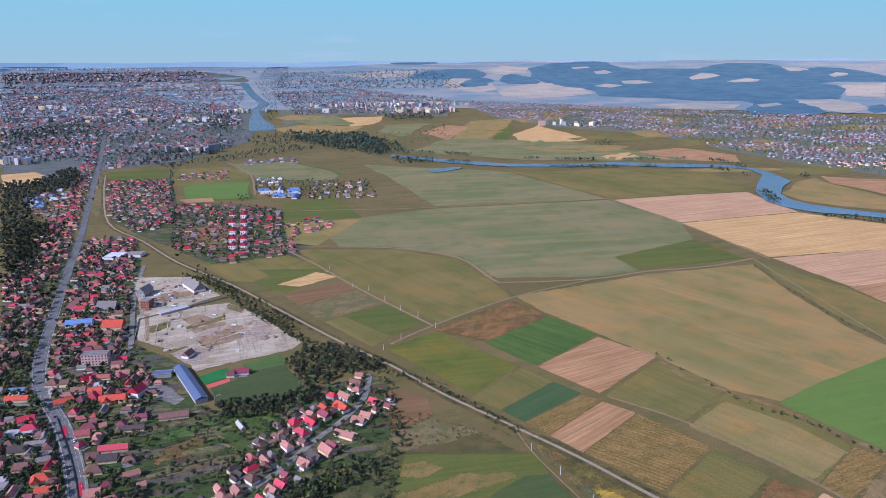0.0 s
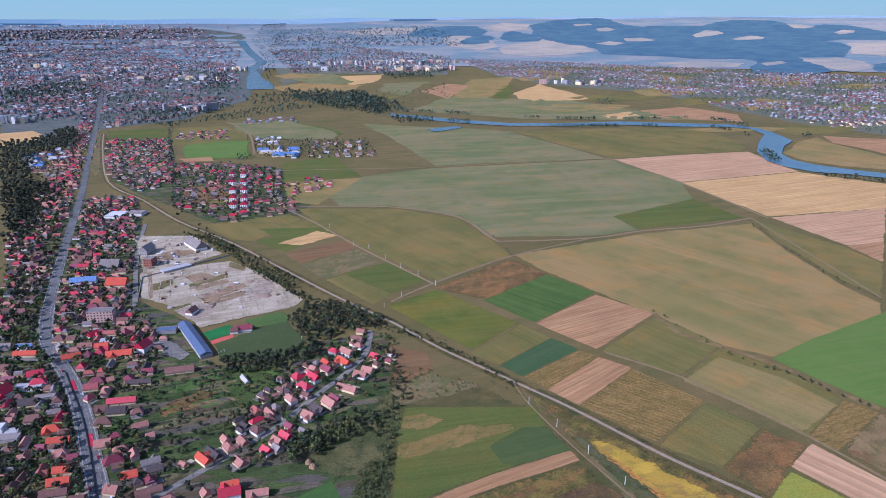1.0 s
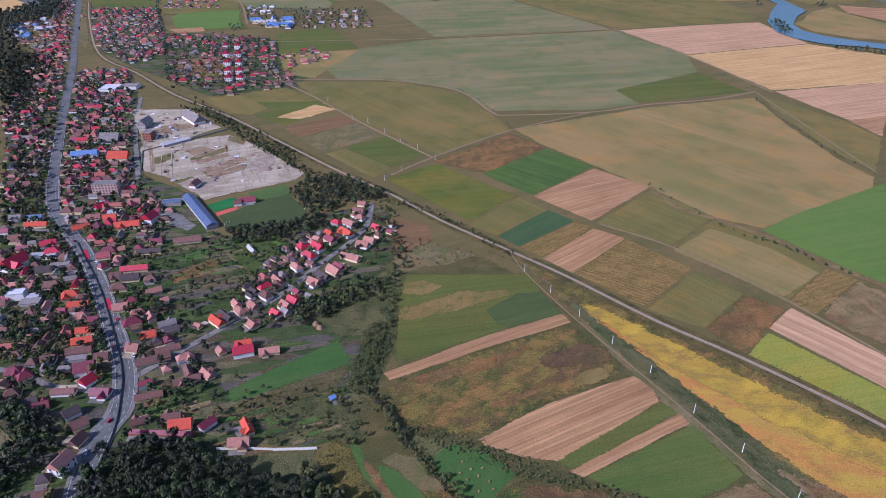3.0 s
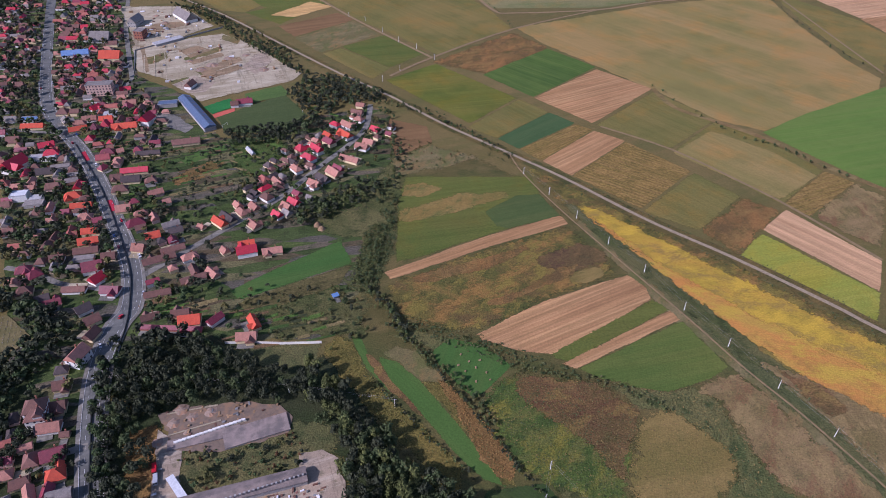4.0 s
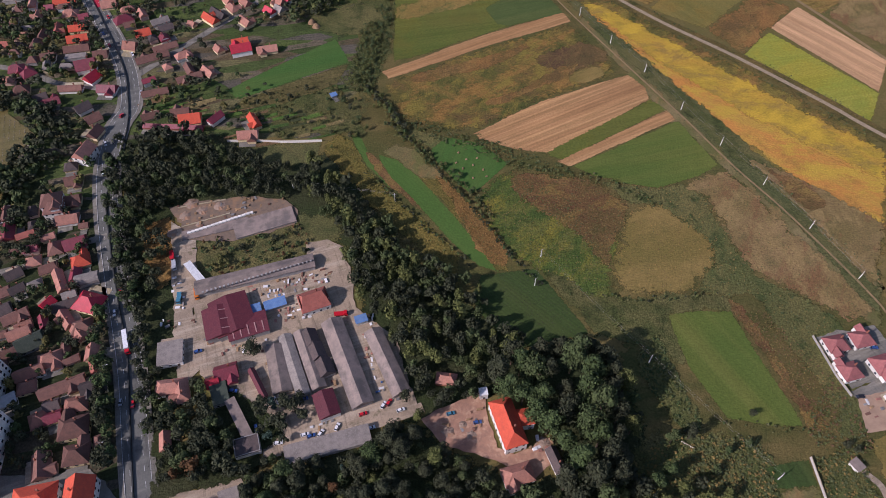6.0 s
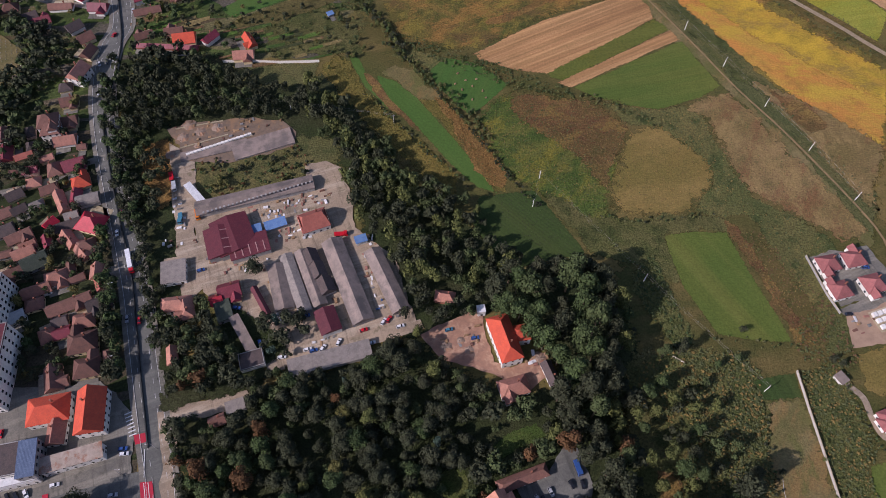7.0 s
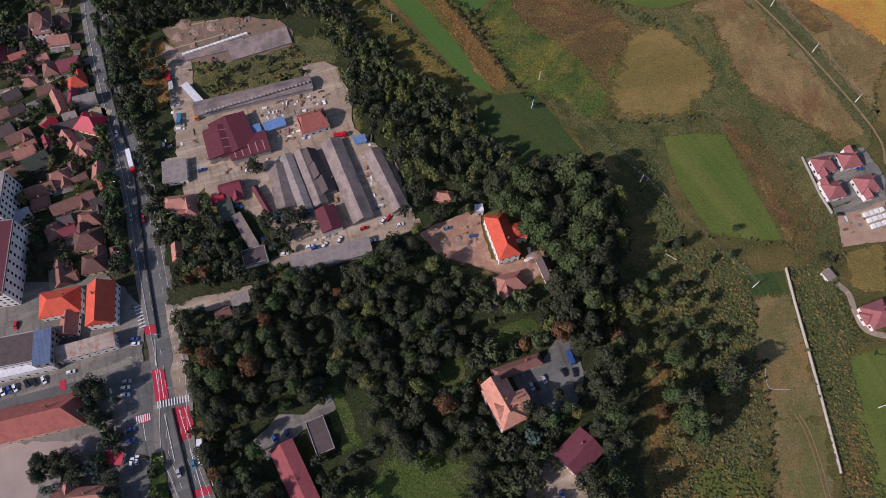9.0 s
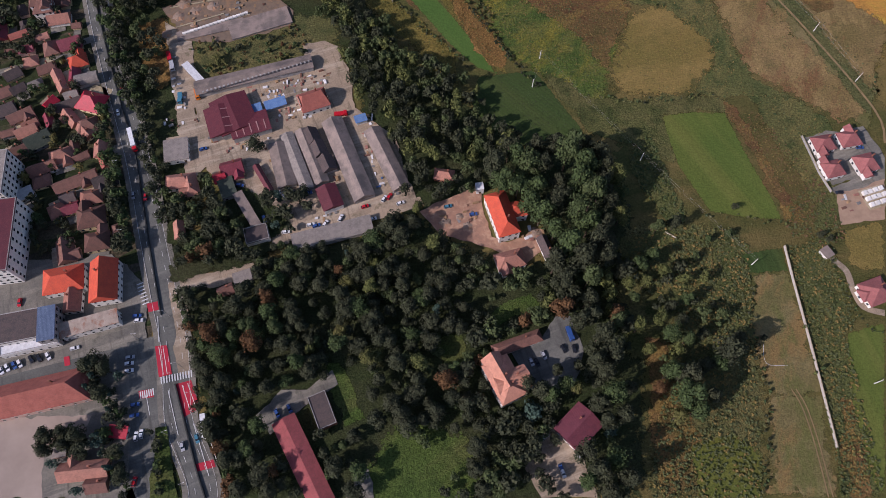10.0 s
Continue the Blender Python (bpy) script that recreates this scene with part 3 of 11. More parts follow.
MORE = {"weeds": ((98, 80, 50), (146, 110, 60), (128, 114, 54)), "lush": ((126, 118, 50), (64, 84, 38)), "red_weeds": ((98, 68, 49), (130, 108, 60)),
        "rough": ((128, 104, 66), (92, 94, 52)), "rough_red": ((116, 86, 58), (140, 119, 78)), "orange": ((176, 148, 58),), "yellow": ((136, 112, 60), (186, 154, 54)),
        "rust_weeds": ((142, 104, 60), (98, 80, 50)), "patchy": ((92, 98, 50),), "purple": ((86, 66, 50), (118, 94, 58))}


def field(soil, turn, row, outline):
    a, b, c = SOIL.get(soil, SOIL["olive"])
    rough = soil in ("maize", "maize_dark")
    m = crop(soil + "_field", a, b, c, turn, row, 0.5 if soil == "maize" else 0.38 if soil == "tan" else 0.32 if soil in ("maize_dark", "dark_green", "fresh") else 0.1, 0.05 if rough else 0.012, 0.5 if rough else 0.8, 0.9 if rough else 0.35)
    far = max(math.hypot(*p) for p in outline)
    if soil in PASTURE:
        m = pasture(soil + "_pasture", *PASTURE[soil], turn=-52 if soil in ("dry", "olive") else 12)
    elif soil in WEEDY:
        m = weedy(soil + "_field", *WEEDY[soil], contrast=SOFT.get(soil, 1.05), turn=turn, more=MORE.get(soil, ()))
    elif soil == "garden_dark":
        # Darkened copy of the garden_beds palette: shade put into the colours.
        m = plots("shade_tinted_garden_beds", ((58, 64, 42), (82, 74, 60), (50, 58, 36), (78, 74, 54), (74, 68, 60), (54, 62, 38)), turn)
    elif soil == "garden":
        m = plots("garden_beds", ((74, 86, 48), (104, 94, 78), (64, 76, 42), (108, 102, 70), (92, 86, 76), (70, 84, 44), (92, 80, 60), (82, 94, 50)), turn)
    return sheet("field", outline, m, FIELD_WORDS[soil] + (" far across the valley" if far > 1500 else " with ragged grassy edges"), "field", ragged=4.0 if soil in WEEDY and far < 900 else 0.9 if far < 900 else 2.2, fade=0.0 if far > 900 else 11.0 if soil in WEEDY else 3.0 if soil in PASTURE else 1.8)


# ---- buildings ----
def roof_shape(l, w, rise, over, kind, up):
    """Roof with thickness: ridge along x."""
    a, b, t = l / 2 + over, w / 2 + over, 0.22
    cut = {"gable": 0.0, "hip": min(w / 2, l / 2 - 0.3), "half": w * 0.22}.get(kind, 0.0)
    e = up - over * rise / (w / 2)
    top = up + rise
    if kind == "flat":
        return box(-a, a, -b, b, up, up + 0.35)
    if kind == "shed":
        v = [(-a, -b, up - 0.1), (a, -b, up - 0.1), (a, b, up + rise), (-a, b, up + rise)]
        v += [(x, y, z + t) for x, y, z in v]
        return v, [(3, 2, 1, 0), (4, 5, 6, 7), (0, 1, 5, 4), (1, 2, 6, 5), (2, 3, 7, 6), (3, 0, 4, 7)]
    if kind == "barrel":
        v, f, n = [], [], 8
        for i in range(n + 1):
            q = math.pi * i / n
            for s in (-a, a):
                v.append((s, -b * math.cos(q), up + rise * math.sin(q)))
        for i in range(n):
            f.append((2 * i, 2 * i + 1, 2 * i + 3, 2 * i + 2))
        f += [tuple(range(0, 2 * n + 2, 2)), tuple(range(2 * n + 1, 0, -2)), (0, 2 * n, 2 * n + 1, 1)]
        return v, f
    ridge = l / 2 + over - cut
    v = [(-a, -b, e), (a, -b, e), (a, b, e), (-a, b, e), (-ridge, 0, top), (ridge, 0, top)]
    v += [(x, y, z - t) for x, y, z in v[:4]]
    f = [(0, 1, 5, 4), (2, 3, 4, 5), (1, 2, 5), (3, 0, 4), (0, 6, 7, 1), (1, 7, 8, 2), (2, 8, 9, 3), (3, 9, 6, 0), (9, 8, 7, 6)]
    return v, f


COLOUR_WORDS = {"red": "bright red sheet roof", "crimson": "crimson sheet roof", "maroon": "dark maroon sheet roof", "orange": "fresh orange tile roof",
                "salmon": "faded salmon tile roof", "brown": "weathered brown tile roof", "dark": "dark weathered roof", "grey": "grey slate roof",
                "pale": "pale sheet-metal roof", "dusty": "dusty grey concrete roof", "peach": "pale peach tile roof", "strip": "translucent roof", "rusty": "grey sheet roof streaked with rust", "blue": "light blue sheet roof", "pink": "pinkish red sheet roof",
                "navy": "dark blue sheet roof", "white": "white flat roof", "olive": "dark green roof", "terracotta": "terracotta tile roof", "dull": "dull red tile roof", "plum": "plum red sheet roof", "town_grey": "grey roof", "town_brown": "dull brown roof", "town_red": "dull red roof", "town_pale": "pale roof"}
WALL_WORDS = {"white": "white rendered", "cream": "cream rendered", "pinkish": "pink rendered", "grey": "grey rendered", "brick": "brick", "town": "pale rendered"}
HOUSES = []


def window_mesh(w, h):
    key = ("win", round(w, 2), round(h, 2))
    if key not in MATS:
        MATS[key] = mesh("window", *box(-w / 2, w / 2, -0.05, 0.05, 0, h), GLASS)
    return MATS[key]


def sill_mesh(w):
    key = ("sill", round(w, 2))
    if key not in MATS:
        MATS[key] = mesh("sill", *box(-w / 2 - 0.1, w / 2 + 0.1, -0.12, 0.06, -0.12, 0), FRAME)
    return MATS[key]


def house(x, y, l, w, turn, up=3.0, kind="gable", colour="brown", wall="cream", rise=None, name="house", windows=True, chimney=True, words="", reserve=True):
    """One building: rendered walls, roof with eaves, chimney, windows with sills and a door."""
    if w > l and kind not in ("shed", "flat"):
        l, w, turn = w, l, turn + 90
    up = up * 0.84 if name == "house" and up < 6 and y > 120 else up
    rise = (0.0 if kind == "flat" else w * (0.46 if kind != "shed" else 0.1)) if rise is None else rise
    base = new(name)
    place(base, x, y, turn)
    label = f"{WALL_WORDS[wall]} {'house' if name == 'house' else name.replace('_', ' ')} with {COLOUR_WORDS[colour]}{words}"
    tagged(base, label, "house" if name == "house" else "building", group="village houses" if name == "house" else "")
    v, f = box(-l / 2, l / 2, -w / 2, w / 2, -0.1, up)
    if kind in ("gable", "half"):
        q = len(v)
        top = up + rise * 0.97 if kind == "gable" else up + rise * 0.5
        in_w = 0.0 if kind == "gable" else w * 0.25
        for s in (-1, 1):
            v += [(s * l / 2, -w / 2, up), (s * l / 2, w / 2, up), (s * l / 2, in_w, top), (s * l / 2, -in_w, top)]
        f += [(q, q + 1, q + 2, q + 3), (q + 7, q + 6, q + 5, q + 4)]
    piece("wall", v, f, WALL[wall], base)
    roof = piece("roof", *roof_shape(l, w, rise, 0.45 if kind != "flat" else 0.15, kind, up), ROOF[colour], base)
    pick = int(abs(x * 7.3 + y * 3.1)) % 4
    if name == "house" and kind in ("gable", "hip", "half") and l > 9 and pick < 2 and y < 700:
        ww, out = min(w * 0.7, l * 0.42), w * 0.32
        side = 1 if pick else -1
        cx = l * 0.22 * side
        sgn = -1 if (int(abs(x)) % 2) else 1
        y0, y1 = sorted((0.0, sgn * (w / 2 + out)))
        wr = rise * ww / w
        v, f = box(cx - ww / 2 + 0.02, cx + ww / 2 - 0.02, y0, y1, -0.1, up - 0.02)
        q, ye = len(v), sgn * (w / 2 + out)
        v += [(cx - ww / 2, ye, up), (cx + ww / 2, ye, up), (cx, ye, up + wr * 0.95)]
        f += [(q, q + 1, q + 2)]
        piece("wing_wall", v, f, WALL[wall], base)
        v, f = roof_shape(w / 2 + out, ww, wr, 0.4, "gable", up)
        v = [(cx + py, sgn * (px + (w / 2 + out) / 2), pz + 0.03) for px, py, pz in v]
        piece("wing_roof", v, f, ROOF[colour], base)
    if chimney and kind in ("gable", "hip", "half"):
        cx, cy = l * 0.18, w * 0.14
        z = up + rise * 0.6
        v, f = box(cx - 0.35, cx + 0.35, cy - 0.3, cy + 0.3, z, up + rise + 0.8)
        v, f = box(cx - 0.45, cx + 0.45, cy - 0.4, cy + 0.4, up + rise + 0.8, up + rise + 0.95, v, f)
        piece("chimney", v, f, WALL["brick"], base)
    if kind == "flat" and l > 8 and up > 3.7:
        # parapet upstand round the roof
        v, f = box(-l / 2, l / 2, -w / 2, -w / 2 + 0.3, up + 0.35, up + 0.75)
        for s in ((-l / 2, l / 2, w / 2 - 0.3, w / 2), (-l / 2, -l / 2 + 0.3, -w / 2 + 0.3, w / 2 - 0.3), (l / 2 - 0.3, l / 2, -w / 2 + 0.3, w / 2 - 0.3)):
            v, f = box(*s, up + 0.35, up + 0.75, v, f)
        piece("parapet", v, f, WALL["grey"], base)
    if windows and (y < 165 or up > 6):
        floors = max(1, int(up / 2.9))
        ww, wh = (1.2, 1.3) if up < 9 else (1.5, 1.5)
        for side, (span, off, ang) in enumerate(((l, w / 2, 0), (l, w / 2, 180), (w, l / 2, 90), (w, l / 2, -90))):
            count = max(1, min(8, int(span / 3.4)))
            for fl in range(floors):
                for i in range(count):
                    u = (i + 0.5) / count * span - span / 2
                    m = pose(0, 0, 0, 0, 0, ang) @ pose(u, -off - 0.0, 1.0 + fl * (up / floors if floors > 1 else 0))
                    ob = new("window", window_mesh(ww, wh))
                    ob.parent, ob.matrix_basis = base, m
                    if floors < 3 and y < 75:
                        s = new("sill", sill_mesh(ww))
                        s.parent = ob
        d = piece("door", *box(-0.5, 0.5, -0.06, 0.06, -0.05, 2.05), BARK, base)
        d.matrix_basis = pose(l * 0.32 if l > 7 else 0, -w / 2 - 0.03, 0) if l < 14 else pose(l / 2 + 0.03, w * 0.3, 0, 0, 0, 90)
    if name == "house" and 60 < y < 800 and x < -40 and pick != 3:
        # a paved court beside the house
        side = -1 if pick % 2 else 1
        v0, v1 = sorted((side * (w / 2 + 0.3), side * (w / 2 + 2.5 + (pick + 1) * 1.3)))
        m = pose(x, y, 0, 0, 0, turn)
        court = [m @ Vector((u, v, 0)) for u, v in ((-l * 0.45, v0), (l * 0.4, v0), (l * 0.4, v1), (-l * 0.45, v1))]
        sheet("court", [(p.x, p.y) for p in court], (YARD, OLD_ASPHALT, CONCRETE)[pick], "pale paved court beside a house", "yard", ragged=0.3)
    if reserve:
        for i in range(max(1, round(l / w))):
            k = (i + 0.5) / max(1, round(l / w)) - 0.5
            take(x + math.cos(radians(turn)) * l * k, y + math.sin(radians(turn)) * l * k, w * 0.55 + 0.8)
    HOUSES.append((x, y))
    return base


# ---- trees ----
def crown_arrays(seed, height, spread, leaves, size, lobes, low=0.25, pointed=0.0):
    """Leaf clumps on the outside of several uneven lobes: arrays of corners, four to a clump."""
    rng = np.random.default_rng(seed)
    centres = []
    for i in range(lobes):
        a, q = rng.uniform(0, 2 * np.pi), rng.uniform(0.1, 0.62)
        h = rng.uniform(low + 0.15, 0.86)
        pinch = 1 - pointed * (h - low) / (1 - low)
        centres.append((np.cos(a) * q * spread * pinch, np.sin(a) * q * spread * pinch, h * height, spread * rng.uniform(0.3, 0.52) * pinch))
    centres.append((0, 0, height * 0.8, spread * 0.42 * (1 - pointed * 0.7)))
    pick = rng.integers(0, len(centres), leaves)
    c = np.array(centres)[pick]
    d = rng.normal(size=(leaves, 3))
    d /= np.linalg.norm(d, axis=1)[:, None]
    d[:, 2] = np.where(d[:, 2] < -0.35, -d[:, 2], d[:, 2])
    r = c[:, 3] * rng.uniform(0.72, 1.1, leaves)
    pos = c[:, :3] + d * r[:, None] * np.array([1, 1, 0.85])
    pos[:, 2] = np.clip(pos[:, 2], height * low * 0.8, None)
    nrm = d + rng.normal(size=(leaves, 3)) * 0.34
    nrm /= np.linalg.norm(nrm, axis=1)[:, None]
    side = np.cross(nrm, rng.normal(size=(leaves, 3)))
    side /= np.linalg.norm(side, axis=1)[:, None]
    up = np.cross(nrm, side)
    s = size * rng.uniform(0.6, 1.35, leaves)[:, None]
    e = rng.uniform(0.55, 1.0, (leaves, 1))
    bend = nrm * s * 0.3
    return np.stack([pos - side * s, pos - up * s * e - bend, pos + side * s, pos + up * s * e - bend], 1).reshape(-1, 3)


def quads(name, co, material):
    co = np.asarray(co, dtype=np.float32)
    n = len(co) // 4
    me = bpy.data.meshes.new(name)
    me.vertices.add(len(co))
    me.vertices.foreach_set("co", co.ravel())
    me.loops.add(len(co))
    me.loops.foreach_set("vertex_index", np.arange(len(co), dtype=np.int32))
    me.polygons.add(n)
    me.polygons.foreach_set("loop_start", np.arange(0, 4 * n, 4, dtype=np.int32))
    me.update(calc_edges=True)
    me.materials.append(material)
    return me


def trunk_mesh(height, radius, seed):
    rng = random.Random(seed)
    verts, faces = [], []

    def limb(p, q, r0, r1, n=6):
        b = len(verts)
        d = (Vector(q) - Vector(p)).normalized()
        s = d.orthogonal().normalized()
        t = d.cross(s)
        for c, r in ((p, r0), (q, r1)):
            for i in range(n):
                a = 2 * math.pi * i / n
                verts.append(tuple(Vector(c) + (s * math.cos(a) + t * math.sin(a)) * r))
        for i in range(n):
            j = (i + 1) % n
            faces.append((b + i, b + j, b + n + j, b + n + i))
    limb((0, 0, -0.3), (0, 0, height * 0.45), radius, radius * 0.7)
    limb((0, 0, height * 0.45), (rng.uniform(-0.4, 0.4), rng.uniform(-0.4, 0.4), height * 0.85), radius * 0.7, radius * 0.15)
    for i in range(5):
        a = i * 2.4 + rng.uniform(-0.4, 0.4)
        h = height * rng.uniform(0.3, 0.55)
        limb((0, 0, h), (math.cos(a) * height * 0.2, math.sin(a) * height * 0.2, h + height * 0.25), radius * 0.4, radius * 0.1, 5)
    return mesh("trunk", verts, faces, BARK)


TREE_KINDS = {}
LEAF_WORDS = {"deep": "deep green broad-leaved tree with a dense rounded crown", "mid": "green broad-leaved tree with an uneven crown",
              "straw": "straw-coloured dry bush", "olive": "olive green tree with a loose crown", "far": "green tree", "rust": "tree with rust-brown autumn leaves", "blue": "grey-green conifer with a narrow crown"}


def tree(x, y, leaf="deep", size=1.0, variant=0, turn=0.0, tall=1.0):
    key = (leaf, variant % 4)
    m = pose(x, y, 0, 0, 0, turn) @ Matrix.Diagonal((size, size, size * tall * (0.92 + 0.16 * ((variant * 7) % 5) / 4), 1))
    take(x, y, 1.2 * size)
    if key not in TREE_KINDS:
        base = new("tree")
        tagged(base, LEAF_WORDS[leaf], "tree", group="park trees")
        seed = variant % 4 + 11 * len(leaf) + ord(leaf[0])
        pointed = 0.85 if leaf == "blue" else 0.15
        spread = 2.6 if leaf == "blue" else 4.6
        t = new("trunk", trunk_mesh(12, 0.32, seed))
        c = new("crown", quads("crown", crown_arrays(seed, 12, spread, 1500, 0.33, 14 + variant % 4, 0.2, pointed), LEAF[leaf]))
        t.parent = c.parent = base
        TREE_KINDS[key] = base
        base.matrix_basis = m
        return base
    return copy_thing_at(TREE_KINDS[key], m)


def copy_thing_at(ob, m):
    made = copy_thing(ob, m)
    made.matrix_basis = m
    return made


CLUMPS = {}


def clump(leaf, kind, grade):
    """Corner arrays of crowns for woods, gardens, shrubs and tufts, lighter the smaller or further they are."""
    key = (leaf, kind, grade)
    if key not in CLUMPS:
        count, size, lobes = ((330, 0.58, 10), (76, 1.12, 7), (24, 1.8, 4), (6, 2.5, 2))[grade]
        CLUMPS[key] = crown_arrays(70 + kind * 13 + ord(leaf[0]), 10, 4.6, count, size, lobes, 0.12)
    return CLUMPS[key]


STUFF = {}


def add_clump(bin_name, leaf, x, y, size, kind, flat=1.0):
    gx, gy, gz, k = land(x, y)
    far = math.hypot(x, y)
    grade = 3 if size < 0.2 or far > 1600 else 2 if size < 0.36 or far > 750 else 1 if size < 0.6 or far > 330 else 0
    co = clump(leaf, kind % 5, grade)
    a = (kind * 2.39996) % (2 * math.pi)
    s = size * k
    c, sn = math.cos(a) * s, math.sin(a) * s
    out = np.empty_like(co)
    out[:, 0] = co[:, 0] * c - co[:, 1] * sn + gx
    out[:, 1] = co[:, 0] * sn + co[:, 1] * c + gy
    out[:, 2] = co[:, 2] * s * flat + gz + (10 * (1 - k))
    STUFF.setdefault((bin_name, leaf), []).append(out)


def pour_stuff(words):
    for (bin_name, leaf), parts in STUFF.items():
        ob = new(bin_name, quads(bin_name, np.concatenate(parts), LEAF[leaf]))
        tagged(ob, words.get(bin_name, "leafy scrub and small trees"), "woodland" if "wood" in bin_name else "shrubs", kind="stuff")
    STUFF.clear()


NEAR = [0]


def wood(outline, spacing, size, leaves, near=True, fill=1.0, seed=1, bin_name="woodland", gap=0.0, tall=1.0):
    """Trees spread over an area, kept off buildings and roads."""
    rng = random.Random(seed)
    x0, x1, y0, y1 = bounds(outline)
    i = 0
    for cx in np.arange(x0, x1, spacing):
        for cy in np.arange(y0, y1, spacing):
            x, y = cx + rng.uniform(-0.5, 0.5) * spacing, cy + rng.uniform(-0.5, 0.5) * spacing
            roll, s, pick, v, turn = rng.random(), rng.uniform(0.65, 1.3), rng.random(), rng.randrange(20), rng.uniform(0, 360)
            if roll > fill or not inside((x, y), outline):
                continue
            if gap and noise.noise(Vector((x, y, 3)) * 0.02) < gap - 0.5:
                continue
            if not free(x, y, 2.4 * size * s if near else (0.4 if bin_name == "garden_trees" else 1.6 * size)):
                continue
            leaf = leaves[int(pick * len(leaves))]
            i += 1
            if near and NEAR[0] < 165:
                NEAR[0] += 1
                tree(x, y, leaf, size * s, v, turn, tall)
            else:
                add_clump(bin_name, leaf, x, y, size * s, v, tall)
                take(x, y, 1.4 * size * s)


def scrub(outline, count, size, leaves, seed=1, bin_name="shrubs", flat=0.8):
    rng = random.Random(seed)
    x0, x1, y0, y1 = bounds(outline)
    for i in range(count):
        x, y = rng.uniform(x0, x1), rng.uniform(y0, y1)
        s, pick, v = rng.uniform(0.5, 1.5), rng.random(), rng.randrange(30)
        if inside((x, y), outline) and free(x, y, 1.0):
            add_clump(bin_name, leaves[int(pick * len(leaves))], x, y, size * s, v, flat)


def tufts(outline, count, size, leaves, seed=1):
    """Knee-high weeds and grass tussocks on rough ground."""
    rng = random.Random(seed)
    x0, x1, y0, y1 = bounds(outline)
    for i in range(count):
        x, y = rng.uniform(x0, x1), rng.uniform(y0, y1)
        s, pick, v = rng.uniform(0.5, 1.6), rng.random(), rng.randrange(30)
        if inside((x, y), outline):
            add_clump("maize_plants" if leaves[0] in ("maize", "amber") else "weed_tufts", leaves[int(pick * len(leaves))], x, y, size * s * 0.85, v, 0.9 if leaves[0] in ("maize", "amber") else 0.55)


def hedge(line, spacing, size, leaves, seed=1, bin_name="hedgerow", width=3.0, gap=-1.0):
    """Bushes along a line; gap thins them out in places."""
    rng = random.Random(seed)
    pts = curve_points(line, 5)
    for a, b in zip(pts, pts[1:]):
        n = max(1, int(math.dist(a, b) / spacing))
        for k in range(n):
            t = (k + rng.random()) / n
            x, y = a[0] + (b[0] - a[0]) * t + rng.uniform(-width, width), a[1] + (b[1] - a[1]) * t + rng.uniform(-width, width)
            if noise.noise(Vector((x, y, seed)) * 0.012) < gap:
                continue
            add_clump(bin_name, leaves[rng.randrange(len(leaves))], x, y, size * rng.uniform(0.5, 1.4), rng.randrange(30))


def village(outline, turn, dx, dy, colours, seed, limit=0.85, far=False, up=(2.8, 4.2), sizes=(8, 14, 6, 9), trees=0.4, clumpy=0.0):
    """Houses on jittered plots over an area, with garden trees between."""
    rng = random.Random(seed)
    x0, x1, y0, y1 = bounds(outline)
    cx, cy = (x0 + x1) / 2, (y0 + y1) / 2
    c, s = math.cos(radians(turn)), math.sin(radians(turn))
    reach = max(x1 - x0, y1 - y0) * 0.75
    for i in np.arange(-reach, reach, dx):
        for j in np.arange(-reach, reach, dy):
            u, v = i + rng.uniform(-0.25, 0.25) * dx, j + rng.uniform(-0.25, 0.25) * dy
            x, y = cx + u * c - v * s, cy + u * s + v * c
            roll, l, w, a = rng.random(), rng.uniform(*sizes[:2]), rng.uniform(*sizes[2:]), turn + rng.choice((0, 90, 0)) + rng.uniform(-6, 6)
            colour, wall, kind, h, more = rng.choice(colours), rng.choice(("white", "cream", "cream", "pinkish", "grey")), rng.choice(("gable", "gable", "hip", "half")), rng.uniform(*up), rng.random()
            if not inside((x, y), outline):
                continue
            dense = 1.0
            if clumpy:
                dense = max(0.0, min(1.3, 0.62 + clumpy * (noise.noise(Vector((x, y, 1)) * 0.0032) * 1.6 + noise.noise(Vector((x, y, 2)) * 0.011) * 0.8)))
                more *= 0.4 + dense
            if roll < limit * dense and free(x, y, w * 0.6):
                if far:
                    if y > 2250:
                        colour, wall = rng.choice(("town_grey", "town_brown", "town_brown", "town_red", "town_pale")), "town"
                    far_house(x, y, l, w, a, h, colour, wall, kind)
                    take(x, y, w * 0.6)
                else:
                    house(x, y, l, w, a, h, kind, colour, wall)
            if more < trees:
                tx, ty = x + rng.uniform(-0.5, 0.5) * dx, y + rng.uniform(-0.5, 0.5) * dy
                if free(tx, ty, 1.5):
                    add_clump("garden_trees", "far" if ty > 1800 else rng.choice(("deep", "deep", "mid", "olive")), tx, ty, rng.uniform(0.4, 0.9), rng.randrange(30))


FAR = {}


def far_house(x, y, l, w, turn, up, colour, wall, kind="gable", rise=None):
    # k shrinks the house along with the pulled-in far ground.
    gx, gy, gz, k = land(x, y)
    m = pose(gx, gy, gz + 10 * (1 - k), 0, 0, turn)
    rise = w * 0.4 if rise is None else rise
    for store, (v, f) in ((("far_walls", wall), box(-l / 2, l / 2, -w / 2, w / 2, -1, up)), (("far_roofs", colour), roof_shape(l, w, rise, 0.4, "hip" if kind in ("hip", "half") else kind, up))):
        vs, fs = FAR.setdefault(store, ([], []))
        b = len(vs)
        vs += [tuple(m @ (Vector(p) * k)) for p in v]
        fs += [tuple(b + i for i in q) for q in f]


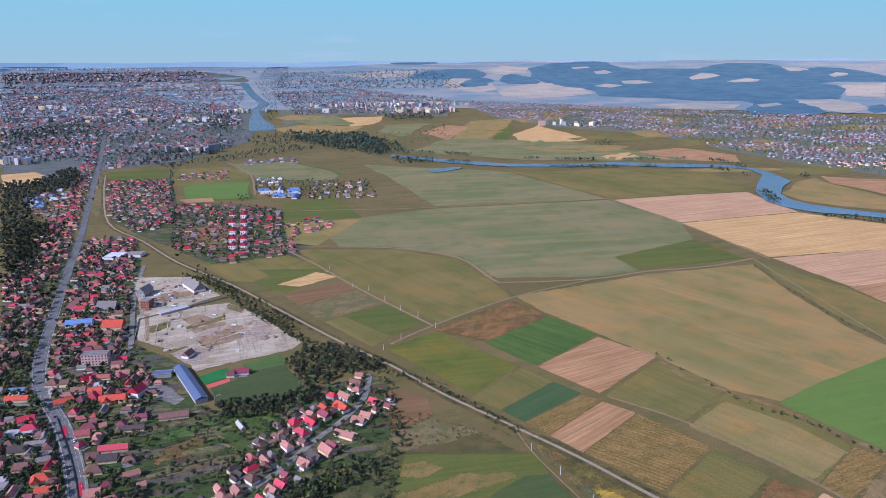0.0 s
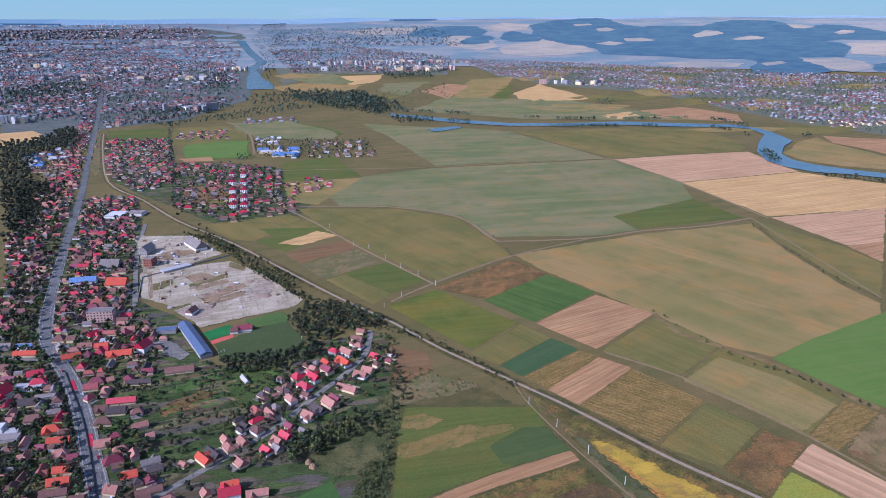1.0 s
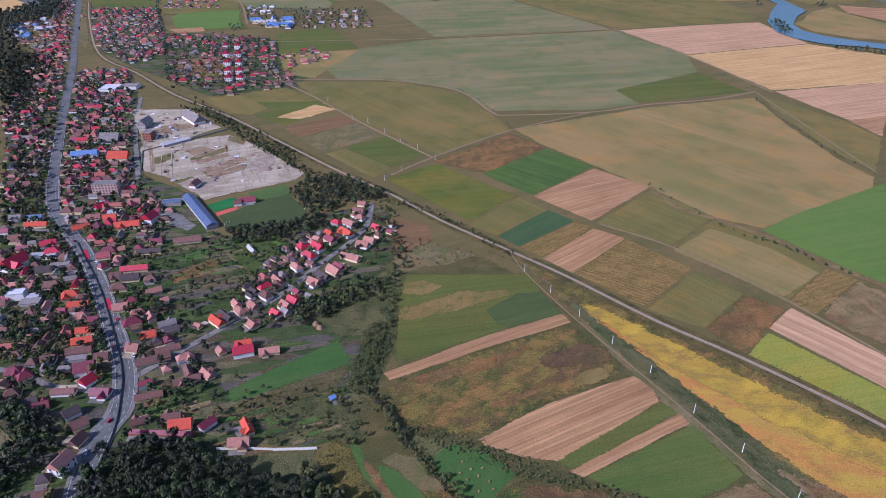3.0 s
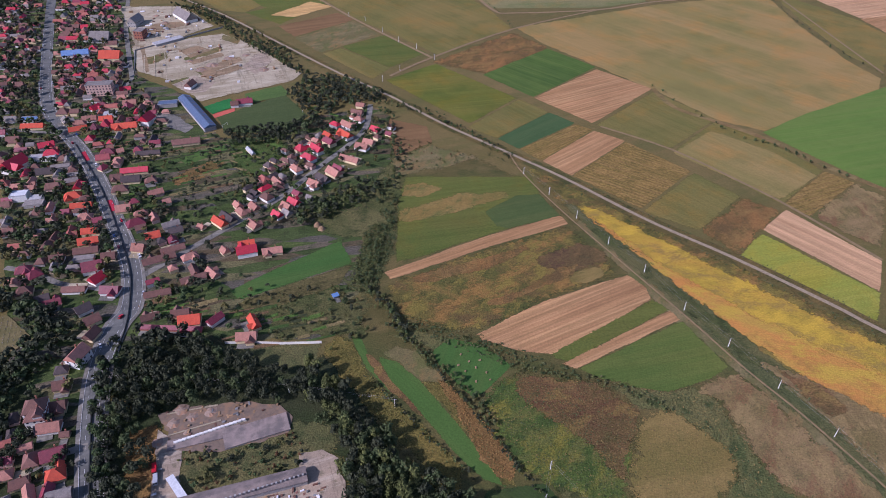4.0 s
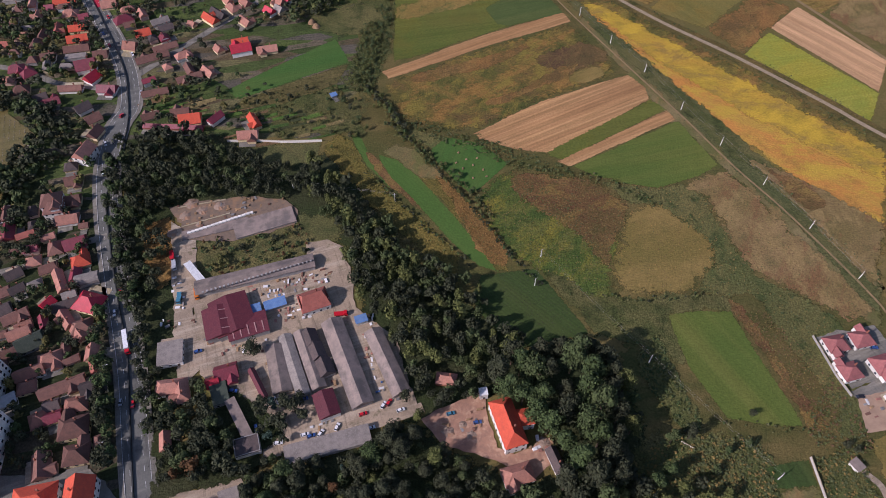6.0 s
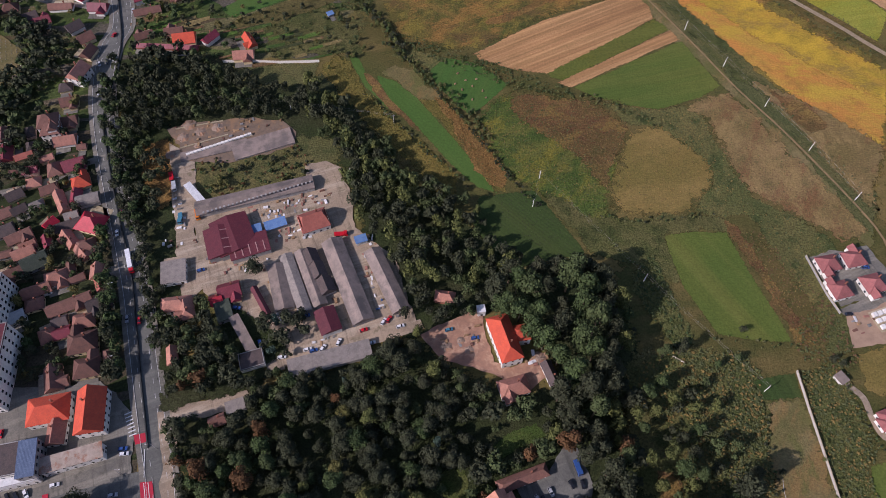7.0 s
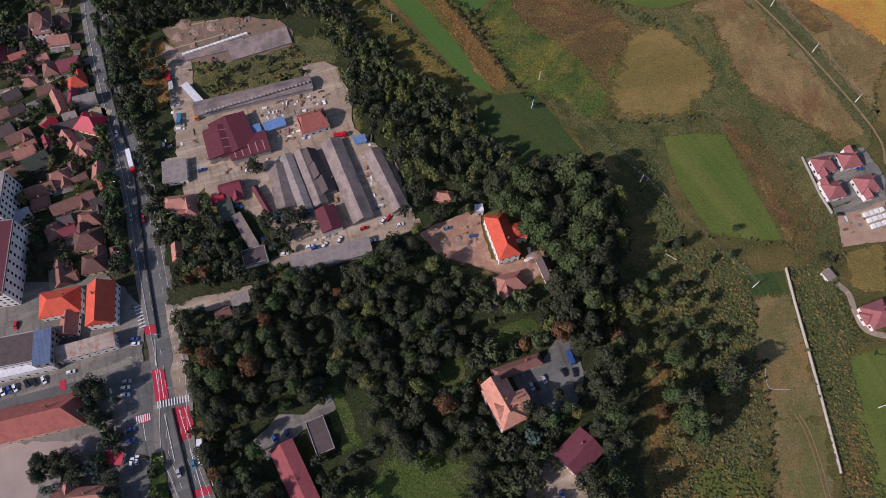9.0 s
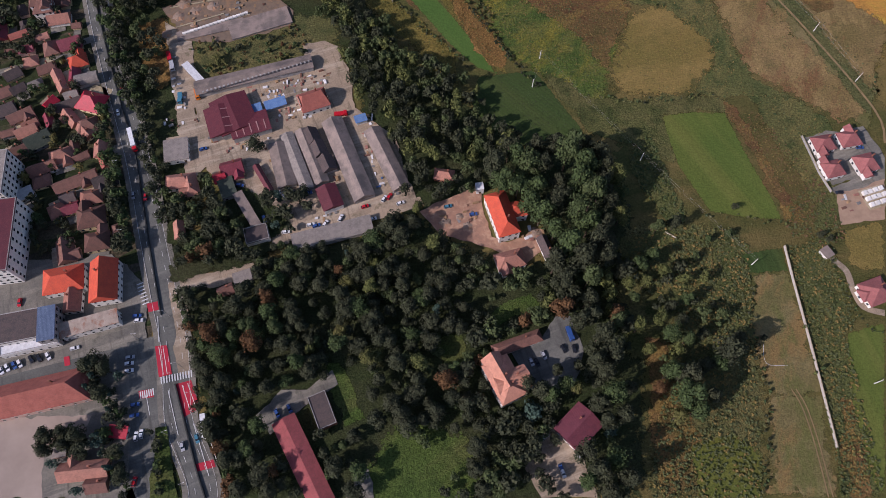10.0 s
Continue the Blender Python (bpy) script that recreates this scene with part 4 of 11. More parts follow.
def pour_far():
    for (part_name, key), (vs, fs) in FAR.items():
        m = ROOF[key] if part_name == "far_roofs" else WALL[key]
        ob = new("distant_" + ("roofs" if part_name == "far_roofs" else "house_walls"), mesh(part_name, vs, fs, m))
        tagged(ob, f"{COLOUR_WORDS[key] + 's' if part_name == 'far_roofs' else WALL_WORDS[key] + ' walls'} of the distant town's houses", "houses", kind="stuff")
    FAR.clear()


# ---- vehicles ----
CAR_PAINT = {k: plain(k + "_car_paint", c, tuple(int(v * 0.9) for v in c), 0.3, 0.0, 1.0, 0.05, 0.5, bump=0)
             for k, c in {"white": (226, 226, 224), "red": (190, 26, 36), "blue": (52, 84, 140), "silver": (170, 172, 174), "black": (30, 30, 34), "teal": (64, 120, 140), "orange": (214, 120, 40)}.items()}
TYRE = plain("tyre_rubber", (26, 26, 26), (34, 34, 34), 0.95)
CARS = {}


def wheel_mesh(r, w):
    verts, faces, n = [], [], 10
    for s in (-w / 2, w / 2):
        verts += [(math.cos(2 * math.pi * i / n) * r, s, math.sin(2 * math.pi * i / n) * r) for i in range(n)]
    faces = [(i, (i + 1) % n, n + (i + 1) % n, n + i) for i in range(n)] + [tuple(range(n))[::-1], tuple(range(n, 2 * n))]
    return mesh("wheel", verts, faces, TYRE)


def car(x, y, turn, colour="white", kind="car", lift=0.5):
    key = (colour, kind)
    m = pose(x, y, lift, 0, 0, turn)
    if key in CARS:
        return copy_thing_at(CARS[key], m)
    base = new("car" if kind == "car" else kind)
    paint = CAR_PAINT[colour]
    if kind == "car":
        tagged(base, f"{colour} hatchback car with dark glass", "car", group="cars")
        prof = [(-2.1, 0.3), (-2.15, 0.85), (-1.2, 1.0), (0.95, 0.95), (2.1, 0.75), (2.15, 0.3)]
        v = [(px, s * 0.86, pz) for s in (-1, 1) for px, pz in prof]
        q = len(prof)
        f = [tuple(range(q))[::-1], tuple(range(q, 2 * q))] + [(i, (i + 1) % q, q + (i + 1) % q, q + i) for i in range(q)]
        piece("body", v, f, paint, base)
        cab = [(-2.0, 0.82, 0.9), (1.05, 0.82, 0.93), (0.35, 0.66, 1.42), (-1.6, 0.66, 1.45)]
        v = [(px, -py, pz) for px, py, pz in cab] + cab
        piece("glasshouse", v, [(0, 1, 2, 3), (7, 6, 5, 4), (0, 4, 5, 1), (1, 5, 6, 2), (3, 2, 6, 7), (0, 3, 7, 4)], GLASS, base)
        piece("car_roof", *box(-1.55, 0.3, -0.64, 0.64, 1.44, 1.5), paint, base)
        wm, spots = wheel_mesh(0.31, 0.2), ((1.3, 0.8), (1.3, -0.8), (-1.3, 0.8), (-1.3, -0.8))
        rad = 0.31
        for s in (-0.6, 0.6):
            piece("headlight", *box(2.08, 2.17, s - 0.15, s + 0.15, 0.6, 0.72), FRAME, base)
    else:
        long = {"lorry": 14.5, "truck": 7.5, "van": 5.4, "bus": 11.0}[kind]
        tagged(base, {"lorry": "long articulated lorry with a white trailer", "truck": f"{colour} flatbed truck parked in a yard", "van": f"{colour} delivery van", "bus": f"{colour} coach parked beside the road"}[kind], kind)
        cargo_back, cargo_front = -long / 2, long / 2 - 2.3
        v, f = box(cargo_back, cargo_front, -1.22, 1.22, 1.05 if kind != "van" else 0.5, 3.7 if kind != "van" else 2.4)
        if kind == "truck":
            v, f = box(cargo_back, cargo_front, -1.2, 1.2, 1.0, 1.8)
        piece("cargo_body", v, f, CAR_PAINT["white"] if kind in ("lorry", "van") else paint, base)
        v, f = box(cargo_front + 0.2, long / 2, -1.15, 1.15, 0.6, 2.9 if kind != "van" else 1.9)
        v[5], v[6] = (long / 2 - 0.4, -1.1, v[5][2]), (long / 2 - 0.4, 1.1, v[6][2])
        piece("cab", v, f, CAR_PAINT["red"] if kind == "lorry" else paint, base)
        piece("windscreen", *box(long / 2 - 0.32, long / 2 - 0.1, -0.95, 0.95, 1.75, 2.45), GLASS, base)
        piece("chassis", *box(cargo_back, long / 2 - 0.3, -0.6, 0.6, 0.55, 1.05), TYRE, base)
        rad = 0.48
        wm = wheel_mesh(rad, 0.3)
        spots = [(px, s) for px in ((long / 2 - 1.2, cargo_back + 1.2, cargo_back + 2.4, cargo_front - 1.0) if long > 6 else (long / 2 - 1.0, cargo_back + 1.1)) for s in (-1.0, 1.0)]
    for px, py in spots:
        wob = new("wheel", wm)
        wob.parent, wob.location = base, (px, py, rad)
    base.matrix_basis = m
    CARS[key] = base
    return base


def pole(x, y, turn=0.0, height=7.6):
    if "pole" in CARS:
        return copy_thing_at(CARS["pole"], pose(x, y, 0, 0, 0, turn))
    base = tagged(new("utility_pole"), "pale concrete power pole with a crossarm beside a track", "utility pole", group="power line poles")
    v = [(-0.2, -0.2, -0.3), (0.2, -0.2, -0.3), (0.2, 0.2, -0.3), (-0.2, 0.2, -0.3), (-0.11, -0.11, height), (0.11, -0.11, height), (0.11, 0.11, height), (-0.11, 0.11, height)]
    piece("post", v, [(3, 2, 1, 0), (4, 5, 6, 7), (0, 1, 5, 4), (1, 2, 6, 5), (2, 3, 7, 6), (3, 0, 4, 7)], WALL["white"], base)
    piece("crossarm", *box(-1.3, 1.3, -0.08, 0.08, height - 0.9, height - 0.72), WALL["grey"], base)
    for k in (-1.15, 0.0, 1.15):
        piece("insulator", *box(k - 0.07, k + 0.07, -0.07, 0.07, height - 0.72, height - 0.42), BARK, base)
    base.matrix_basis = pose(x, y, 0, 0, 0, turn)
    CARS["pole"] = base
    return base


def street_lamp(x, y, turn):
    """A tall grey lamp post with an arm over the road."""
    if "lamp" in CARS:
        return copy_thing_at(CARS["lamp"], pose(x, y, 0.35, 0, 0, turn))
    base = tagged(new("street_lamp"), "tall grey steel street lamp beside the main road", "street lamp", group="street lamps")
    v = [(-0.11, -0.11, 0), (0.11, -0.11, 0), (0.11, 0.11, 0), (-0.11, 0.11, 0), (-0.06, -0.06, 9), (0.06, -0.06, 9), (0.06, 0.06, 9), (-0.06, 0.06, 9)]
    piece("post", v, [(3, 2, 1, 0), (4, 5, 6, 7), (0, 1, 5, 4), (1, 2, 6, 5), (2, 3, 7, 6), (3, 0, 4, 7)], WALL["grey"], base)
    piece("arm", *box(-0.05, 2.2, -0.05, 0.05, 8.9, 9.0), WALL["grey"], base)
    piece("lamp_head", *box(1.7, 2.5, -0.16, 0.16, 8.78, 8.92), FRAME, base)
    base.matrix_basis = pose(x, y, 0.35, 0, 0, turn)
    CARS["lamp"] = base
    return base


def wire(a, b, height=7.2, sag=0.8, side=0.0):
    d = Vector((b[0] - a[0], b[1] - a[1])).normalized()
    nx, ny = -d.y * side, d.x * side
    verts, faces, n, r = [], [], 8, 0.022
    for i in range(n + 1):
        t = i / n
        x, y, z = a[0] + (b[0] - a[0]) * t + nx, a[1] + (b[1] - a[1]) * t + ny, height - sag * 4 * t * (1 - t)
        verts += [(x - d.y * r, y + d.x * r, z - r), (x + d.y * r, y - d.x * r, z - r), (x, y, z + r)]
        if i:
            q = 3 * i
            faces += [(q - 3, q - 2, q + 1, q), (q - 2, q - 1, q + 2, q + 1), (q - 1, q - 3, q, q + 2)]
    return tagged(new("power_cable", mesh("power_cable", verts, faces, WALL["grey"])), "thin grey power cable slung between poles", "cable", group="power cables")


def fence(line, height, material, name, label, thick=0.25, steps=1):
    """A garden or boundary wall along a line, with a coping."""
    pts = curve_points(line, steps)
    base = tagged(new(name), label, "wall")
    for a, b in zip(pts, pts[1:]):
        d = math.dist(a, b)
        turn = math.degrees(math.atan2(b[1] - a[1], b[0] - a[0]))
        m = pose((a[0] + b[0]) / 2, (a[1] + b[1]) / 2, 0, 0, 0, turn)
        w = piece("wall_panel", *box(-d / 2, d / 2, -thick / 2, thick / 2, -0.1, height), material, base)
        c = piece("coping", *box(-d / 2, d / 2, -thick / 2 - 0.06, thick / 2 + 0.06, height, height + 0.1), material if material == SCREEN else CONCRETE, base)
        w.matrix_basis = c.matrix_basis = m
    return base


def marks(line, width, dash, gap, offset, name, label, material=None):
    """Dashed or solid painted line beside a road's axis: one thing, each dash in its mesh."""
    pts = curve_points(line, 6)
    verts, faces, run, on = [], [], 0.0, True
    for a, b in zip(pts, pts[1:]):
        d = Vector((b[0] - a[0], b[1] - a[1]))
        n = d.length
        d.normalize()
        s = 0.0
        while s < n:
            step = min((dash if on else gap) - run, n - s)
            if on:
                q = len(verts)
                for t, o in ((s, -width / 2), (s, width / 2), (s + step, width / 2), (s + step, -width / 2)):
                    verts.append((a[0] + d.x * t - d.y * (offset + o), a[1] + d.y * t + d.x * (offset + o), 0.64))
                faces.append((q + 3, q + 2, q + 1, q)[::-1])
            run += step
            s += step
            if run >= (dash if on else gap) - 1e-6:
                run, on = 0.0, (not on) if gap else True
    return tagged(new(name, mesh(name, verts, [f[::-1] for f in faces], material or PAINT)), label, "road marking", kind="structure")


CRATE = {k: plain(k + "_stack", a, b, 0.9) for k, (a, b) in {"brick": ((148, 104, 90), (128, 90, 78)), "timber": ((156, 126, 92), (130, 104, 76)),
         "white": ((214, 212, 208), (190, 188, 184)), "rust": ((112, 80, 66), (96, 70, 58)), "blue": ((80, 108, 150), (70, 96, 136)), "grey": ((128, 126, 122), (108, 106, 102))}.items()}


def skylights(x, y, turn, l, w, up, rise, count, side):
    """Pale translucent strips let into a sheet roof, from eave to ridge."""
    base = tagged(new("roof_skylights"), "pale translucent skylight strips on a workshop roof", "skylight")
    for i in range(count):
        cx = (i + 0.5) / count * l - l / 2
        v = []
        for dz in (0.05, 0.16):
            v += [(cx - 0.28, side * w / 2, up + dz), (cx + 0.28, side * w / 2, up + dz), (cx + 0.28, side * 0.4, up + rise + dz - 0.1), (cx - 0.28, side * 0.4, up + rise + dz - 0.1)]
        piece("skylight", v, [(3, 2, 1, 0), (4, 5, 6, 7), (0, 1, 5, 4), (1, 2, 6, 5), (2, 3, 7, 6), (3, 0, 4, 7)], ROOF["strip"], base)
    return place(base, x, y, turn)


def stack(x, y, turn, kind="timber", l=2.4, w=1.4, h=1.2):
    """A pallet of goods left in a yard: a load on runners."""
    base = tagged(new("goods_stack"), f"{kind} coloured stack of goods on a pallet in the yard", "stack", group="goods in the yards")
    v, f = box(-l / 2, l / 2, -w / 2, w / 2, 0.14, h)
    v[4], v[7] = (-l / 2 + 0.12, -w / 2 + 0.1, h), (-l / 2 + 0.12, w / 2 - 0.1, h * 0.9)
    piece("load", v, f, CRATE[kind], base)
    v, f = box(-l / 2, l / 2, -0.42 * w - 0.06, -0.42 * w + 0.06, -0.05, 0.14)
    v, f = box(-l / 2, l / 2, 0.42 * w - 0.06, 0.42 * w + 0.06, -0.05, 0.14, v, f)
    piece("pallet", v, f, CRATE["timber"], base)
    return place(base, x, y, turn, 0.1)


def yard_goods(outline, count, seed, kinds=("brick", "timber", "white", "rust", "grey", "white"), big=0.8):
    rng = random.Random(seed)
    x0, x1, y0, y1 = bounds(outline)
    for i in range(count * 4):
        x, y = rng.uniform(x0, x1), rng.uniform(y0, y1)
        if count and inside((x, y), outline) and free(x, y, 0.4):
            stack(x, y, rng.choice((15, 105)) + rng.uniform(-12, 12), rng.choice(kinds), rng.uniform(1.2, 4.0) * big, rng.uniform(1.0, 2.0) * big, rng.uniform(0.5, 1.7) * big)
            take(x, y, 1.2)
            count -= 1


def heap(x, y, r, h, material, label, name="soil_mound"):
    """A loose heap with an uneven outline."""
    verts, faces, n = [(0, 0, h)], [], 14
    for ring, (q, z) in enumerate(((0.35, 0.8), (0.7, 0.38), (1.0, -0.02))):
        for i in range(n):
            a = 2 * math.pi * i / n
            k = 1 + 0.35 * noise.noise(Vector((x + math.cos(a) * 2, y + math.sin(a) * 2, ring)))
            verts.append((math.cos(a) * r * q * k, math.sin(a) * r * q * k, h * max(z, -0.05) * (1.0 if z < 0 else k)))
    for i in range(n):
        j = (i + 1) % n
        faces.append((0, 1 + i, 1 + j))
        for ring in (0, 1):
            b = 1 + ring * n
            faces.append((b + i, b + n + i, b + n + j, b + j))
    ob = new(name, mesh(name, verts, faces, material))
    return tagged(place(ob, x, y, 0, 0.1), label, "heap")


def slab_wall(a, b, h, t, material, label, name="low_wall"):
    d, turn = math.dist(a, b), math.degrees(math.atan2(b[1] - a[1], b[0] - a[0]))
    ob = new(name, mesh(name, *box(-d / 2, d / 2, -t / 2, t / 2, -0.1, h), material))
    return tagged(place(ob, (a[0] + b[0]) / 2, (a[1] + b[1]) / 2, turn, 0.1), label, "wall")


def hay_bale(x, y, r=0.55, material=None):
    n, verts = 12, []
    for s in (-0.6, 0.6):
        verts += [(s, math.cos(2 * math.pi * i / n) * r, r + math.sin(2 * math.pi * i / n) * r) for i in range(n)]
    faces = [(i, (i + 1) % n, n + (i + 1) % n, n + i) for i in range(n)] + [tuple(range(n))[::-1], tuple(range(n, 2 * n))]
    ob = new("hay_bale", mesh("hay_bale", verts, faces, CRATE["timber"]))
    return tagged(place(ob, x, y, (x * 13) % 90, 0.1), "round straw-coloured hay bale on a green field", "hay bale", group="hay bales")


def grave(x, y, turn):
    base = tagged(new("grave"), "pale stone grave with a headstone", "grave", group="graves")
    piece("grave_slab", *box(-1.0, 1.0, -0.5, 0.5, 0, 0.3), WALL["white"], base)
    piece("headstone", *box(-1.15, -1.0, -0.45, 0.45, 0, 1.1), WALL["grey"], base)
    return place(base, x, y, turn, 0.1)


def goal(x, y, turn, w=7.3):
    base = tagged(new("football_goal"), "white metal football goal frame on turf", "goal")
    for s in (-w / 2, w / 2):
        piece("post", *box(-0.08, 0.08, s - 0.08, s + 0.08, 0, 2.44), FRAME, base)
        piece("brace", *box(0.1, 1.6, s - 0.05, s + 0.05, 0, 0.1), FRAME, base)
    piece("crossbar", *box(-0.08, 0.08, -w / 2 - 0.08, w / 2 + 0.08, 2.44, 2.6), FRAME, base)
    return place(base, x, y, turn, 0.25)


# ---- roads and tracks ----
MAIN = [(-1626.9, 3264.3), (-1388.2, 2753.1), (-1174.5, 2291.4), (-1013.7, 1938.6), (-894.5, 1677), (-796.5, 1463.3), (-709.8, 1275.7), (-630, 1090.5), (-550.4, 908.5), (-469, 726.2), (-428.3, 648.1), (-395.2, 604.4), (-353.8, 555.6), (-310.4, 494.2), (-277.3, 440), (-252.6, 400.8), (-233.6, 365.9), (-221.5, 328.8), (-223.9, 305.4), (-219.2, 268.9), (-207.5, 230.6), (-190.4, 187.2), (-173.7, 148.1), (-160.9, 116.1), (-148.8, 80.4), (-136.3, 45.3), (-126.7, 18.6), (-119.9, -13.2), (-111.9, -28.3), (-103.8, -45.1), (-100, -75), (-88, -140), (-76, -240)]
take_line(MAIN, 8.0)
ribbon("road", MAIN, 13.0, ASPHALT, "grey asphalt main road with two carriageways", "road", lift=0.02)
for side in (-7.9, 7.9):
    ribbon("pavement", [(x + side, y) for x, y in MAIN[9:]], 2.6, OLD_ASPHALT, "pale worn pavement beside the main road", "pavement", lift=0.14)
STREET = [(-227.8, 359.3), (-209.6, 384.1), (-180.9, 421), (-159.7, 447.9), (-139.2, 477.2), (-114.5, 528.9), (-92.5, 570.6), (-80.2, 607.9), (-80.2, 660.7)]
take_line(STREET, 3.5)
ribbon("street", STREET, 6.0, OLD_ASPHALT, "narrow pale asphalt village street", "street")
RAIL = [(366.8, 225), (295, 304.7), (274.2, 329.8), (223.2, 384.4), (171.2, 433.9), (111.5, 502), (63.9, 550), (-2.2, 615.4), (-60.3, 683.2), (-126.8, 750.2), (-215.7, 849.2), (-324.5, 970.4), (-449.6, 1089.1), (-571.2, 1233.6), (-710.8, 1389.5), (-898.4, 1755.5), (-1033.1, 2043.1)]
take_line(RAIL, 4.0)
ribbon("ditch_verge", [(241.1, 702.1), (252.8, 651.5), (285.4, 619.2), (319.5, 584.2), (340.9, 554.4), (359.3, 523.4), (393.3, 481.3)], 7.0, weedy("ditch_weeds", (112, 98, 60), (122, 98, 62), (134, 116, 74), (84, 84, 48), contrast=0.7), "brown weedy ditch between fields", "verge")
ribbon("railway_verge", RAIL, 14.0, weedy("verge_weeds", (84, 82, 46), (96, 84, 48), (114, 96, 56), (60, 66, 36)), "weedy brown verge along the railway", "verge")
ribbon("railway_bed", RAIL, 3.4, GRAVEL, "pale ballast bed of a single railway line", "railway", lift=0.1)
for side in (-0.75, 0.75):
    ribbon("rail", [(x + side * 0.55, y + side * 0.84) for x, y in RAIL], 0.12, plain("rusty_rail", (118, 98, 80), (98, 82, 68), 0.8, 0.0), "rusty steel rail on the ballast", "rail", lift=0.26)
TRACK = [(64, 547.9), (74, 510.4), (101.7, 446.8), (139.8, 371.8), (169.2, 314.7), (191.6, 268), (214.7, 226.9), (244.9, 161.1), (245.3, 136.9)]
ribbon("dirt_track", TRACK, 1.3, DIRT, "pale dirt track between the fields", "track", lift=0.12)
ribbon("dirt_track", [(-292.9, 1185), (-189.5, 1183), (-85.8, 1173.3), (25.1, 1108.6), (74.7, 988.2), (103.8, 973.8), (231.8, 988.5), (320.9, 1025.3), (430.1, 1051.4), (523.8, 1096.3)], 5, DIRT, "faint dirt track across the meadow", "track")
ribbon("dirt_track", [(405.5, 1628.7), (493.6, 1358.1), (552.4, 1095.8)], 5, DIRT, "faint dirt track across the meadow", "track")
ribbon("dirt_track", [(523.8, 1096.3), (529.3, 746.2)], 3, DIRT, "faint dirt track across the meadow", "track")
ribbon("dirt_track", [(-63.7, 740), (-14.2, 798.5), (96.9, 904.3), (231.8, 988.5)], 4, DIRT, "faint dirt track across the meadow", "track")
ribbon("dirt_track", [(-361.8, 1381.9), (-315.2, 1217.7), (-210.1, 1068.9), (-120, 937.4), (-14.2, 798.5)], 4, DIRT, "faint dirt track across the meadow", "track")
ribbon("dirt_track", [(163.1, 606.6), (222.8, 557.3), (272.7, 491.4), (297.2, 454.5), (337.1, 380.5)], 3, DIRT, "faint dirt track across the meadow", "track")
ribbon("dirt_track", [(-742.6, 2303.7), (-595.1, 2051.4), (-484.3, 1704.5)], 6, DIRT, "faint dirt track across the meadow", "track")
ribbon("dirt_track", [(-389.6, 1495.5), (-237.8, 1510.4), (-31, 1530.7), (405.5, 1628.7)], 4, DIRT, "faint dirt track across the meadow", "track")
take_line([(-201.8, 210.5), (-216.4, 204), (-227.2, 194.6), (-238.9, 189.2), (-256.8, 183)], 2.5)
ribbon("lane", [(-201.8, 210.5), (-216.4, 204), (-227.2, 194.6), (-238.9, 189.2), (-256.8, 183)], 5, OLD_ASPHALT, "narrow worn asphalt lane between houses", "lane")
take_line([(-229, 340.7), (-259.3, 350), (-281.2, 353.2), (-308.5, 366.2), (-333.2, 372.9)], 2.5)
ribbon("lane", [(-229, 340.7), (-259.3, 350), (-281.2, 353.2), (-308.5, 366.2), (-333.2, 372.9)], 5, OLD_ASPHALT, "narrow worn asphalt lane between houses", "lane")
take_line([(-394.5, 594.2), (-422, 596.9), (-461.3, 604.7)], 2.5)
ribbon("lane", [(-394.5, 594.2), (-422, 596.9), (-461.3, 604.7)], 5, OLD_ASPHALT, "narrow worn asphalt lane between houses", "lane")
take_line([(-499.5, 1073.5), (-452.1, 932.4), (-397.3, 798.8), (-369.6, 734.1)], 2.5)
ribbon("lane", [(-499.5, 1073.5), (-452.1, 932.4), (-397.3, 798.8), (-369.6, 734.1)], 6, OLD_ASPHALT, "narrow worn asphalt lane between houses", "lane")
take_line([(-369.6, 734.1), (-370.2, 677.3)], 2.5)
ribbon("lane", [(-369.6, 734.1), (-370.2, 677.3)], 5, OLD_ASPHALT, "narrow worn asphalt lane between houses", "lane")
DEPOT_LANE = [(-86.2, 76.1), (-74.4, 79.0), (-60.3, 83.8), (-46.0, 88.6), (-31.6, 92.2), (-18.5, 96.8), (-9.6, 100.2)]
take_line(DEPOT_LANE, 2.5)
ribbon("lane", DEPOT_LANE, 5.5, YARD, "dusty pinkish lane along the depot sheds", "lane", lift=0.08)
CROSS = [(-139.7, 15.5), (-156, 13.2), (-176.3, 7.7), (-206.2, -0.5)]
take_line(CROSS, 6.0)
ribbon("side_road", CROSS, 12.0, ASPHALT, "asphalt side road joining at the junction", "road", lift=0.03)
SLIP = [(-143.3, 24.4), (-136.4, -2.9), (-132.2, -25.9), (-130.7, -48), (-137, -70), (-130, -240)]
take_line(SLIP, 7.0)
ribbon("service_road", SLIP, 15.0, ASPHALT, "asphalt service road with parked cars", "road", lift=0.025)

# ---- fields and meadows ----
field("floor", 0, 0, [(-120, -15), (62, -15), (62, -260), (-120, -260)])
field("meadow", 0, 0, [(60, -70), (330, -70), (330, -260), (60, -260)])
field("meadow", 0, 0, [(-60, 300), (-20, 340), (20, 300), (160, 290), (310, 90), (330, -80), (80, -80), (60, 40), (110, 170), (10, 180)])
field("garden", 12, 6, [(-778, 1178), (-726.3, 1255.1), (-568.6, 1213.9), (-476.4, 1013.1), (-366.1, 742.8), (-294.1, 689.3), (-216.2, 568.8), (-136, 632.4), (-77, 653.3), (-56.9, 632), (-44, 512.9), (-68.9, 447.5), (-58.8, 346.1), (-72.7, 328.3), (-83.3, 295.7), (-205.6, 296.1), (-212.6, 286.1), (-199.9, 216.9), (-247.1, 217.1)])
